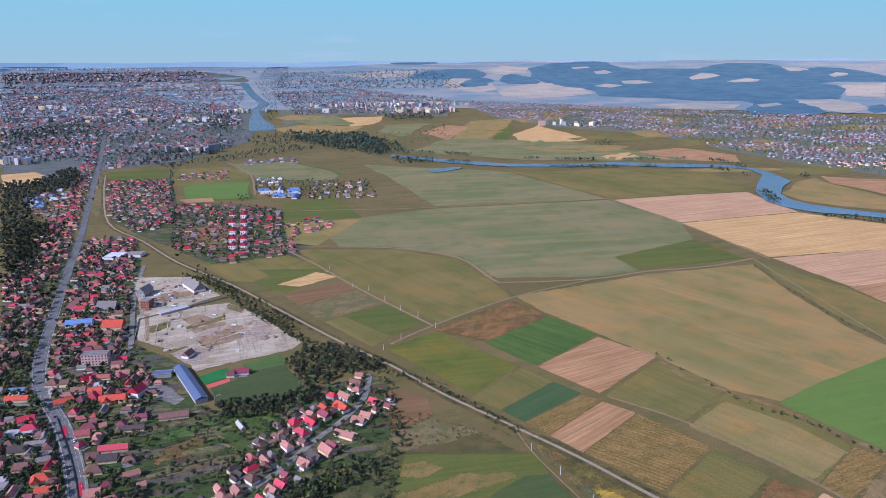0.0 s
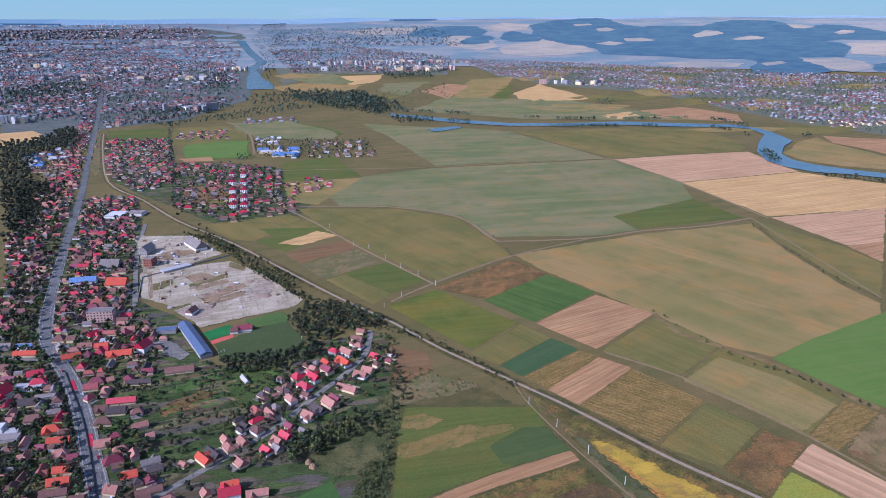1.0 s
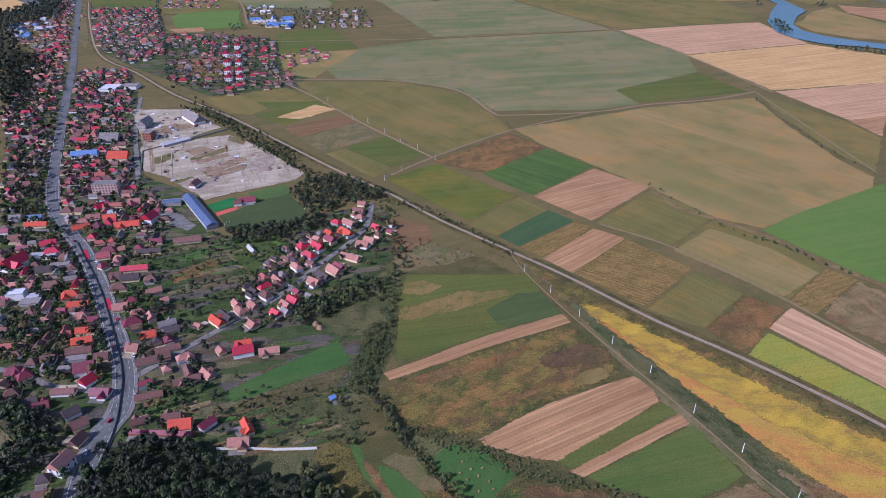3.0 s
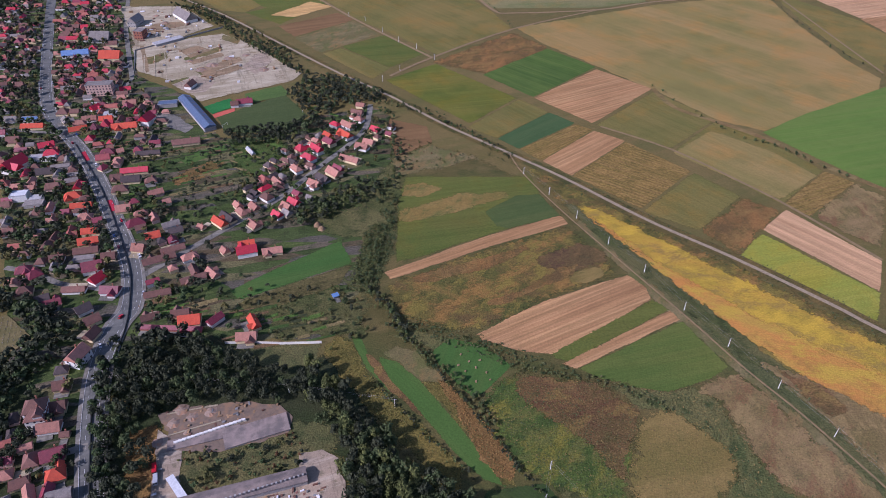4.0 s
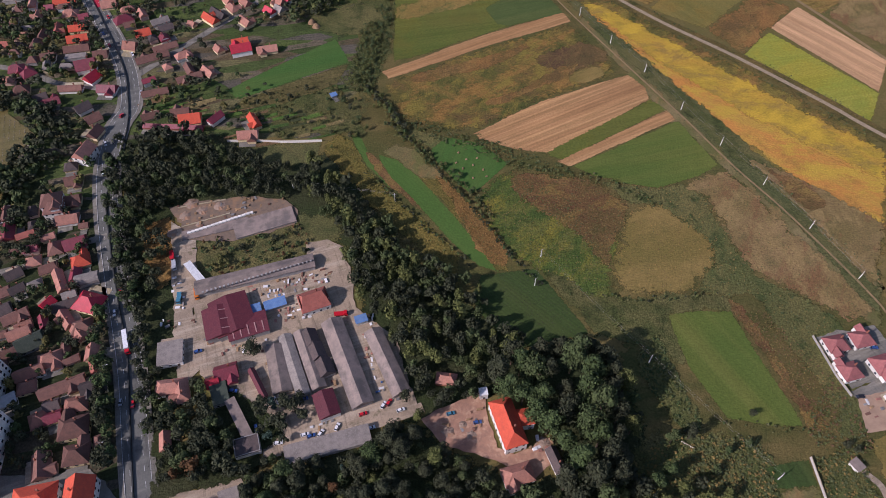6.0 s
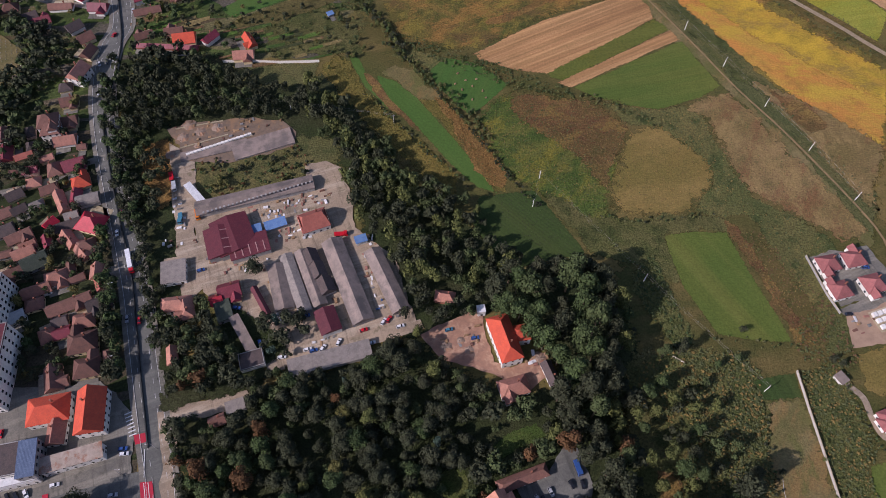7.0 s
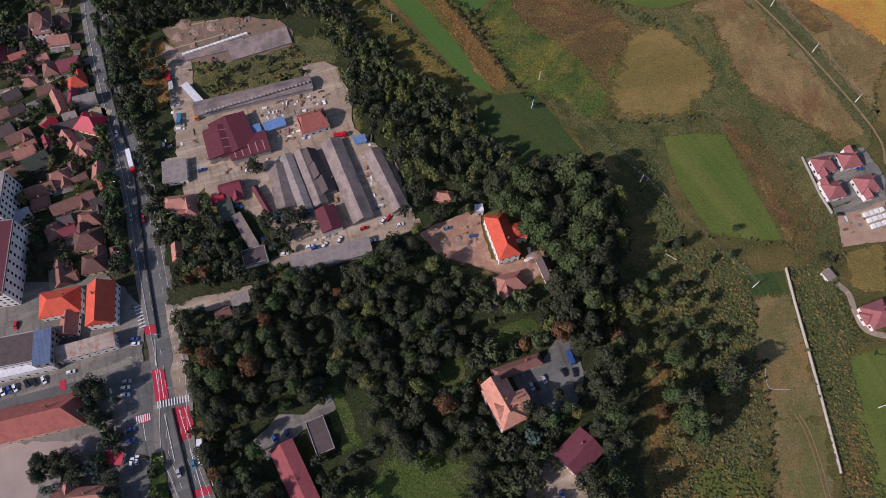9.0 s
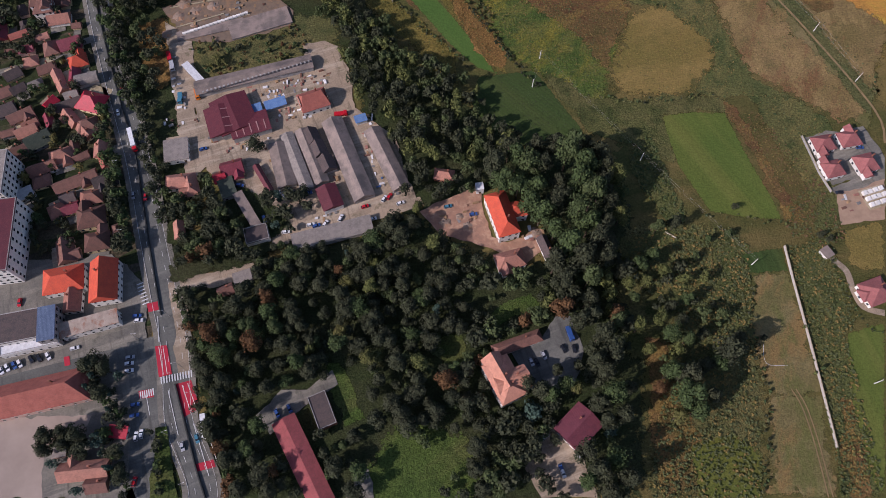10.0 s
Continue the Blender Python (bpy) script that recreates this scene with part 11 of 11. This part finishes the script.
fence([(116.6, 82.2), (121.9, 78.7)], 1.2, WALL["white"], "pipe_wall", "short pale wall in the scrub")
fence([(200.1, 141.1), (204.6, 117), (208.2, 105.9)], 1.8, WALL["grey"], "plot_wall", "grey wall round the new houses plots")
fence([(-211.8, 239.4), (-201.4, 212.8), (-191.5, 187.6), (-178.1, 155.9), (-168.1, 133.5), (-157.6, 101.8), (-147.2, 69.1), (-136.4, 36.5)], 1.3, SCREEN, "median_barrier", "long dark median screen between the carriageways", 0.45, 3)
fence([(-365.8, 569.6), (-308.3, 489.3), (-267.8, 423.8), (-238.8, 372.5), (-226.2, 340.6), (-215.9, 301.3), (-211.8, 239.4)], 1.3, SCREEN, "median_barrier", "long dark median screen between the carriageways", 0.45, 3)
fence([(-123.8, 2.5), (-114.3, -20.8), (-108.2, -35.6), (-102.3, -47.9)], 1.3, SCREEN, "median_barrier", "dark median screen beside the red lanes", 0.45, 3)
marks(MAIN[8:], 0.15, 1000, 0, -6.2, "lane_marking", "white painted lane line on the main road")
marks(MAIN[8:], 0.15, 1000, 0, 6.2, "lane_marking", "white painted lane line on the main road")
marks(MAIN[8:], 0.15, 3, 5, -3.3, "lane_marking", "white painted lane line on the main road")
marks(MAIN[8:], 0.15, 3, 5, 3.3, "lane_marking", "white painted lane line on the main road")
LAYER[0] = 0.45
sheet("road_patch", [(-144.6, 42.3), (-138.7, 43.8), (-137.1, 39.4), (-142.7, 37.9)], REDPAINT, "red anti-skid surface on the main road", "road marking", 0.08, ragged=0.2)
sheet("road_patch", [(-136.6, 20.8), (-131, 21.3), (-126.2, 7.3), (-132.1, 5.7)], REDPAINT, "red anti-skid surface on the main road", "road marking", 0.08, ragged=0.2)
sheet("road_patch", [(-123.6, 2.5), (-116.7, 4.4), (-110.7, -8.5), (-117.1, -12.7)], REDPAINT, "red anti-skid surface on the main road", "road marking", 0.08, ragged=0.2)
sheet("road_patch", [(-109.5, -33.6), (-101.2, -31.4), (-99.7, -34.6), (-108, -36.8)], REDPAINT, "red anti-skid surface on the main road", "road marking", 0.08, ragged=0.2)
sheet("road_patch", [(-139.3, -4.4), (-132.8, -3.6), (-134.3, 0.3), (-140.5, -0.8)], REDPAINT, "red anti-skid surface on the main road", "road marking", 0.08, ragged=0.2)
sheet("road_patch", [(-179.2, 15.3), (-176.6, 15.9), (-175.1, 11.5), (-177.6, 10.9)], REDPAINT, "red anti-skid surface on the side road", "road marking", 0.08, ragged=0.2)
sheet("road_patch", [(-352.3, 552.1), (-349.9, 555.5), (-337.6, 537.6), (-341, 535.4)], REDPAINT, "red anti-skid surface on the main road", "road marking", 0.08, ragged=0.2)
sheet("road_patch", [(-293.4, 466), (-289.3, 467.8), (-279.3, 451.9), (-282.2, 448.5)], REDPAINT, "red anti-skid surface on the main road", "road marking", 0.08, ragged=0.2)
marks([(-134.7, 20.5), (-130.2, 7)], 0.28, 1000, 0, 0, "lane_marking", "white painted lane line on the red road surface")
marks([(-132.8, 20.8), (-128.4, 7.3)], 0.28, 1000, 0, 0, "lane_marking", "white painted lane line on the red road surface")
marks([(-120.5, 2), (-114.3, -11.1)], 0.28, 1000, 0, 0, "lane_marking", "white painted lane line on the red road surface")
marks([(-118.1, 3), (-112.2, -9.1)], 0.28, 1000, 0, 0, "lane_marking", "white painted lane line on the red road surface")
marks([(-137.9, 35.9), (-135.1, 23)], 0.28, 1000, 0, 0, "lane_marking", "white painted lane line on the red road surface")
marks([(-126.8, -0.2), (-118.7, -20.8)], 0.28, 1000, 0, 0, "lane_marking", "white painted lane line on the red road surface")
marks([(-136.4, -2.9), (-133.2, -12)], 0.28, 1000, 0, 0, "lane_marking", "white painted lane line on the red road surface")
marks([(-112.5, -15.7), (-102.2, -38.4)], 0.28, 1000, 0, 0, "lane_marking", "white painted lane line on the red road surface")
marks([(-108.4, -13.7), (-99.6, -31.9)], 0.28, 1000, 0, 0, "lane_marking", "white painted lane line on the red road surface")
for x0, y0, x1, y1, count in ((-131.3, 4.1, -116.4, 7.6, 12), (-139.6, -2.9, -133.0, -1.0, 7), (-150.1, 53.7, -144.5, 41.7, 7)):
    for i in range(count):
        t = (i + 0.5) / count
        x, y = x0 + (x1 - x0) * t, y0 + (y1 - y0) * t
        turn = math.degrees(math.atan2(y1 - y0, x1 - x0)) + 90
        stripe = piece("crossing_stripe", *box(-1.7, 1.7, -0.28, 0.28, 0, 0.02), PAINT)
        place(stripe, x, y, turn, 0.66)
        tagged(stripe, "white painted pedestrian crossing stripe", "road marking", group="crossing stripes", kind="structure")
car(-181.8, 171.7, -75, "red")
car(-180.9, 155.7, -75, "white")
car(-162.2, 102.7, -82, "silver")
car(-155.7, 101.7, -82, "red")
car(-137.6, -21.5, 92, "white")
car(-135.4, -20.5, 95, "white")
car(-134.6, -41.0, 85, "red")
car(-115.8, -25.9, -70, "silver")
car(-109.7, -22.4, -68, "teal")
car(-146.6, 33.6, 5, "white")
car(-147.8, 35.9, 5, "blue")
car(-174.6, 19.6, 15, "white")
car(-186.4, 15.7, -55, "white")
car(-190.5, 14.8, -55, "black")
car(-194.1, 14.2, -55, "black")
car(-199.0, 12.0, -55, "white")
car(-201.4, 11.2, -55, "blue")
car(-204.4, 10.1, -55, "white")
car(-206.9, 8.7, -55, "white")
car(-192.8, 46.9, 20, "white")
car(-206.9, 42.7, -85, "red")
car(-146.5, 8.7, 10, "white")
car(-147.2, 12.2, 10, "white")
car(-147.2, 15.2, 10, "silver")
car(-140.1, -12.1, 10, "blue")
car(-140.8, -7.2, 10, "blue")
car(-79.5, 81.5, 10, "white")
car(-67.0, 85.7, 15, "white")
car(-64.0, 85.1, 20, "blue")
car(-59.4, 86.4, 60, "white")
car(-51.7, 89.7, 70, "white")
car(-39.4, 96.4, 20, "red")
car(-29.4, 101.2, 60, "white")
car(-26.8, 102.5, 60, "red")
car(-20.7, 98.5, 20, "white")
car(-34.9, 89.1, 20, "white")
car(-91.5, 88.9, -70, "blue")
car(-106.7, 109.1, -10, "blue")
car(-69.8, 104.4, 20, "blue")
car(17.6, 92.0, 10, "blue")
car(4.3, 96.6, 15, "teal")
car(43.8, 13.4, -65, "silver")
car(49.9, 16.5, -65, "silver")
car(46.5, 13.1, -65, "black")
car(64.7, 19.8, -80, "black")
car(59.6, 19.8, -60, "black")
car(-74.6, -11.1, -60, "blue")
car(-69.1, -8.8, -60, "blue")
car(48.2, -21.4, 40, "white")
car(63.5, -29.7, 5, "white")
car(65.5, -41.8, 20, "blue")
car(54.7, -35.1, -70, "blue")
car(55.3, -37.0, -70, "white")
car(212.4, 105.5, 5, "black")
car(230.3, 133.7, 0, "blue")
car(-129.6, 131.7, 20, "blue")
car(-168.7, 136.6, -68, "red", "lorry")
car(63.1, 27.1, -75, "blue", "truck")
car(-155.7, 187.9, -70, "silver", "truck")
car(-158.5, 194.5, -70, "red", "truck")
car(-138.2, 167.9, -70, "orange", "truck")
car(-147.4, 165.1, -80, "teal", "truck")
car(-55.6, 154.7, 5, "red", "truck")
car(-106.9, -17.1, -78, "white", "bus")
car(-360.0, 660.5, -85, "white")
car(-226.5, 289.3, -70, "silver")
car(-221.9, 291.3, -72, "black")
rng = random.Random(77)
line = curve_points(MAIN, 12)
for i in range(40, len(line) - 40, 5):
    a, b = line[i], line[i + 1]
    turn = math.degrees(math.atan2(b[1] - a[1], b[0] - a[0]))
    side = rng.choice((-4.8, -1.9, 1.9, 4.8))
    if a[1] > 220 and rng.random() < 0.35:
        d = Vector((b[0] - a[0], b[1] - a[1])).normalized()
        car(a[0] - d.y * side, a[1] + d.x * side, turn + (180 if side < 0 else 0), rng.choice(("white", "silver", "black", "red", "blue", "white")))
for i in range(60, len(line) - 30, 7):
    a, b = line[i], line[i + 1]
    d = Vector((b[0] - a[0], b[1] - a[1])).normalized()
    if 150 < a[1] < 900 and rng.random() < 0.35:
        car(a[0] - d.y * 7.6, a[1] + d.x * 7.6, math.degrees(math.atan2(d.y, d.x)), rng.choice(("white", "silver", "black", "blue")), lift=0.6)

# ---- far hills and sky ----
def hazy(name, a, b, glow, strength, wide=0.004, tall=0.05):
    """Far-land backdrop material: haze painted as a bluish glow over flat-lying patches."""
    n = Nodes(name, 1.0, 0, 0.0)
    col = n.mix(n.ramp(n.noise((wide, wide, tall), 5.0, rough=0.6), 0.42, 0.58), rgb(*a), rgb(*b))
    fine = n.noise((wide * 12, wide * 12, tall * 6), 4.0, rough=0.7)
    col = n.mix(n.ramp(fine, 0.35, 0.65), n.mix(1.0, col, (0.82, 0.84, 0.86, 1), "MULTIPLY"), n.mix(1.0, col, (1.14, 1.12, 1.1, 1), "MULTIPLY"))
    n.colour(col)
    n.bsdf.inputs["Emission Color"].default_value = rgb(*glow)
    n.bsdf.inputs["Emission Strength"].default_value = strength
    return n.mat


# Glow colours and strengths stand in for the bluish air over distance.
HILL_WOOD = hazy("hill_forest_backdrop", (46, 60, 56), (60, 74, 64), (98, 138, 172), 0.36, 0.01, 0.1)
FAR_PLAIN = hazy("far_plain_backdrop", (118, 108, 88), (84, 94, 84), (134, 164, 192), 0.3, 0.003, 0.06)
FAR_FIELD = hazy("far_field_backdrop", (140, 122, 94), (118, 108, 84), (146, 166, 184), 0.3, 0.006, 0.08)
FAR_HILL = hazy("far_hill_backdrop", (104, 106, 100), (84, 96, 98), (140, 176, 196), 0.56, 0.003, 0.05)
verts, faces, seg = [], [], 180
RINGS = [5200, 5800, 6400, 7000, 7700, 8500, 9400, 10400, 11600, 13000, 15000, 17500, 21000, 25000, 30000]
for i, r in enumerate(RINGS):
    for s in range(seg):
        a = 2 * math.pi * s / seg
        x, y, z, k = land(r * math.cos(a), r * math.sin(a))
        verts.append((x, y, z + 2.5))
    if i:
        for s in range(seg):
            t = (s + 1) % seg
            faces.append(((i - 1) * seg + s, i * seg + s, i * seg + t, (i - 1) * seg + t))
tagged(new("backdrop_plain", mesh("backdrop_plain", verts, faces, FAR_PLAIN)), "pale fields on the far plain, hazed by a painted glow", "backdrop", kind="structure")
sheet("far_field", [(601.8, 7661.4), (929.9, 8368.5), (1294.2, 8759.9), (1514.5, 8587.4), (1578.1, 7842.8), (1537.9, 7054.3), (1183.8, 6680.9), (776.7, 6483.6), (593.8, 6834.2)], FAR_FIELD, "tan stubble field on the far hills, paled by painted haze", "field", 2.5, ragged=2.0, swell=1.0)
sheet("far_field", [(-29.7, 9155.0), (376.3, 10032.9), (608.8, 8668.6), (614.5, 7825.9), (397.5, 7359.3), (102.9, 7879.3)], FAR_FIELD, "tan stubble field on the far hills, paled by painted haze", "field", 2.5, ragged=2.0, swell=1.0)
sheet("far_field", [(583.8, 10864.3), (1041.6, 12095.2), (1399.8, 11409.4), (1225.4, 10312.4), (790.9, 10114.1)], FAR_FIELD, "tan stubble field on the far hills, paled by painted haze", "field", 2.5, ragged=2.0, swell=1.0)
sheet("far_field", [(2896.1, 5718.4), (3345.9, 5937.0), (3335.2, 5509.0), (2993.9, 4803.2), (2590.7, 4381.3), (2624.8, 4707.6)], FAR_FIELD, "tan stubble field on the far hills, paled by painted haze", "field", 2.5, ragged=2.0, swell=1.0)
sheet("far_field", [(4335.3, 7513.9), (4839.6, 7558.2), (3835.3, 5957.1), (3687.5, 6276.9)], FAR_FIELD, "tan stubble field on the far hills, paled by painted haze", "field", 2.5, ragged=2.0, swell=1.0)
sheet("far_field", [(1666.4, 5534.5), (2078.2, 5665.8), (2337.9, 5400.6), (2097.6, 4932.4), (1660.9, 4843.0)], FAR_FIELD, "tan stubble field on the far hills, paled by painted haze", "field", 2.5, ragged=2.0, swell=1.0)
sheet("far_field", [(-1690.5, 11294.2), (-790.1, 11588.1), (-404.4, 11337.8), (-530.0, 10176.2), (-1177.2, 10031.2)], FAR_FIELD, "tan stubble field on the far hills, paled by painted haze", "field", 2.5, ragged=2.0, swell=1.0)
sheet("far_field", [(-3834.7, 8790.0), (-3248.6, 9166.4), (-2648.6, 8904.5), (-2755.3, 8336.5), (-3524.3, 8221.5)], FAR_FIELD, "tan stubble field on the far hills, paled by painted haze", "field", 2.5, ragged=2.0, swell=1.0)
sheet("hill_forest", [(-518.6, 9951.5), (-349.2, 11039.5), (57.1, 11479.9), (514.6, 11288.3), (651.8, 10259.3), (506.7, 9411.4), (125.4, 9589.2), (-185.6, 9498.2)], HILL_WOOD, "forest on far hills, blued by painted haze", "forest", 3.0, ragged=2.5, swell=1.0)
sheet("hill_forest", [(195.6, 8552.8), (350.7, 9343.4), (516.2, 9591.1), (642.2, 9373.0), (683.1, 9099.4), (552.4, 8672.4), (563.9, 8416.1), (374.7, 8186.4), (241.4, 8206.4)], HILL_WOOD, "forest on far hills, blued by painted haze", "forest", 3.0, ragged=2.5, swell=1.0)
sheet("hill_forest", [(854.8, 9898.1), (1002.1, 10170.7), (1184.0, 9622.4), (1254.6, 8886.8), (1151.5, 8492.3), (809.8, 8546.7), (733.7, 8990.1)], HILL_WOOD, "forest on far hills, blued by painted haze", "forest", 3.0, ragged=2.5, swell=1.0)
sheet("hill_forest", [(1381.8, 11260.5), (1706.6, 11943.7), (3199.6, 17459.2), (5804.4, 26926.4), (2863.0, 11921.0), (2831.3, 11032.4), (2949.4, 10488.1), (3182.1, 10701.9), (3892.5, 10624.3), (4454.8, 11534.6), (5062.3, 12342.1), (5516.4, 11914.9), (5422.9, 11212.4), (4972.7, 9929.3), (5774.2, 10678.7), (5904.7, 10297.1), (5767.3, 9507.4), (5484.2, 8588.2), (4974.9, 7774.4), (4738.5, 7780.5), (4522.0, 7960.1), (4245.4, 7805.0), (4281.5, 7527.4), (4107.6, 7039.1), (3818.9, 6599.6), (3445.3, 5983.9), (3246.7, 6025.9), (3056.0, 5990.4), (2874.3, 5493.4), (2716.0, 4948.6), (2464.7, 4401.9), (2214.7, 4213.3), (2029.3, 4189.3), (1950.9, 4325.3), (2076.4, 4696.4), (2510.1, 5537.6), (2561.2, 5925.1), (2190.2, 5976.2), (2004.4, 6324.9), (1695.6, 6538.7), (1521.3, 6719.9), (1616.6, 7282.7), (1578.1, 7842.8), (1420.0, 8040.5), (1265.5, 8809.5), (1185.2, 9440.9), (1293.1, 10183.2)], HILL_WOOD, "forest on far hills, blued by painted haze", "forest", 3.0, ragged=2.5, swell=1.0)
sheet("hill_forest", [(3158.8, 5106.9), (3377.7, 5288.2), (3290.0, 5095.0), (2960.3, 4575.8), (2748.4, 4372.9), (2875.9, 4629.3)], HILL_WOOD, "forest on far hills, blued by painted haze", "forest", 3.0, ragged=2.5, swell=1.0)
sheet("hill_forest", [(-16097.4, 25315.6), (-15188.3, 25871.3), (-14225.7, 26412.8), (-8622.1, 15874.7), (-9679.9, 16029.0)], HILL_WOOD, "forest on far hills, blued by painted haze", "forest", 3.0, ragged=2.5, swell=1.0)
sheet("hill_forest", [(-2273.7, 29913.7), (-1063.8, 29981.1), (-99.5, 13924.6), (-479.6, 13496.5), (-942.1, 13863.0)], HILL_WOOD, "forest on far hills, blued by painted haze", "forest", 3.0, ragged=2.5, swell=1.0)
sheet("hill_clearing", [(2056.5, 11202.8), (2343.1, 11360.9), (2322.8, 10997.3), (2026.9, 10796.3)], FAR_FIELD, "tan clearing in the hill forest, paled by painted haze", "field", 4.5, ragged=1.5, swell=1.0)
sheet("hill_clearing", [(2221.3, 10267.4), (2430.0, 10451.2), (2444.7, 10015.9), (2285.0, 9745.7), (2156.6, 9774.9)], FAR_FIELD, "tan clearing in the hill forest, paled by painted haze", "field", 4.5, ragged=1.5, swell=1.0)
sheet("hill_clearing", [(2227.7, 8694.1), (2474.7, 8767.4), (2536.8, 8374.1), (2334.9, 8261.3), (2173.6, 8289.7)], FAR_FIELD, "tan clearing in the hill forest, paled by painted haze", "field", 4.5, ragged=1.5, swell=1.0)
sheet("hill_clearing", [(3153.5, 8913.5), (3597.0, 9694.1), (3721.6, 9566.5), (3666.9, 9168.9), (3336.9, 8782.4), (3114.0, 8656.9)], FAR_FIELD, "tan clearing in the hill forest, paled by painted haze", "field", 4.5, ragged=1.5, swell=1.0)
sheet("hill_clearing", [(3402.6, 8321.1), (3821.7, 8746.4), (3871.8, 8461.1), (3733.6, 8227.4), (3432.3, 8146.4)], FAR_FIELD, "tan clearing in the hill forest, paled by painted haze", "field", 4.5, ragged=1.5, swell=1.0)
sheet("hill_clearing", [(5242.2, 10833.2), (5405.1, 10719.3), (5328.0, 10117.8), (5021.7, 9786.8), (4940.3, 9945.5)], FAR_FIELD, "tan clearing in the hill forest, paled by painted haze", "field", 4.5, ragged=1.5, swell=1.0)
sheet("hill_clearing", [(4956.5, 8937.6), (5331.0, 9415.5), (5375.1, 9199.7), (5162.9, 8854.7), (4859.7, 8630.8)], FAR_FIELD, "tan clearing in the hill forest, paled by painted haze", "field", 4.5, ragged=1.5, swell=1.0)
sheet("hill_clearing", [(1750.9, 8051.8), (1981.9, 8337.6), (2095.4, 8062.1), (1886.1, 7789.9)], FAR_FIELD, "tan clearing in the hill forest, paled by painted haze", "field", 4.5, ragged=1.5, swell=1.0)
sheet("hill_clearing", [(2423.1, 5313.5), (2717.1, 5589.5), (2622.9, 5301.6), (2322.6, 4979.9)], FAR_FIELD, "tan clearing in the hill forest, paled by painted haze", "field", 4.5, ragged=1.5, swell=1.0)


def ridge(name, radius, low, high, seed, material, label):
    """A chain of hills along the rim of the valley."""
    verts, faces, n = [], [], 240
    for i in range(n):
        a = 2 * math.pi * i / n
        u, v = math.cos(a) * 9, math.sin(a) * 9
        w = noise.noise(Vector((u, v, seed))) * 0.6 + noise.noise(Vector((u * 3, v * 3, seed))) * 0.25
        east = 0.5 + 0.5 * math.cos(a - radians(68))
        h = low + (high - low) * max(0.0, 0.15 + east * 0.6 + w * 0.5)
        for r, z in ((radius, 240), (radius + 15, h * 0.5 + 140), (radius + 30, h)):
            verts.append((math.cos(a) * r, math.sin(a) * r, z))
        q, t = 3 * i, 3 * ((i + 1) % n)
        for k in (0, 1):
            faces.append((q + k, t + k, t + k + 1, q + k + 1))
    return tagged(new(name, mesh(name, verts, faces, material)), label, "hills", kind="structure")


ridge("backdrop_hills", 4606, 314, 356, 5, FAR_HILL, "pale hills along the far horizon with painted haze")
n = Nodes("sky_haze_backdrop", 1.0, 0, 0.0)
n.colour((0, 0, 0, 1))
up = n.t.nodes.new("ShaderNodeSeparateXYZ")
n.put(n.co, up.inputs["Vector"])
tone = n.mix(n.ramp(up.outputs["Z"], 320, 820), rgb(156, 184, 176), rgb(134, 190, 188))
tone = n.mix(n.ramp(n.noise((0.0012, 0.0012, 0.006), 4.0), 0.62, 0.8, 0, 0.35), tone, rgb(190, 200, 206))
n.put(tone, n.bsdf.inputs["Emission Color"])
n.bsdf.inputs["Emission Strength"].default_value = 0.9
verts, faces, seg = [], [], 96
for i, (r, z) in enumerate(((4700, 200), (4690, 400), (4675, 600), (4660, 760))):
    for s in range(seg):
        a = radians(48 + 84 * s / (seg - 1))
        verts.append((r * math.cos(a), r * math.sin(a), z))
    if i:
        for s in range(seg - 1):
            t = s + 1
            faces.append(((i - 1) * seg + s, (i - 1) * seg + t, i * seg + t, i * seg + s))
tagged(new("backdrop_sky", mesh("backdrop_sky", verts, faces, n.mat)), "pale blue hazy sky above the horizon", "sky", kind="structure")
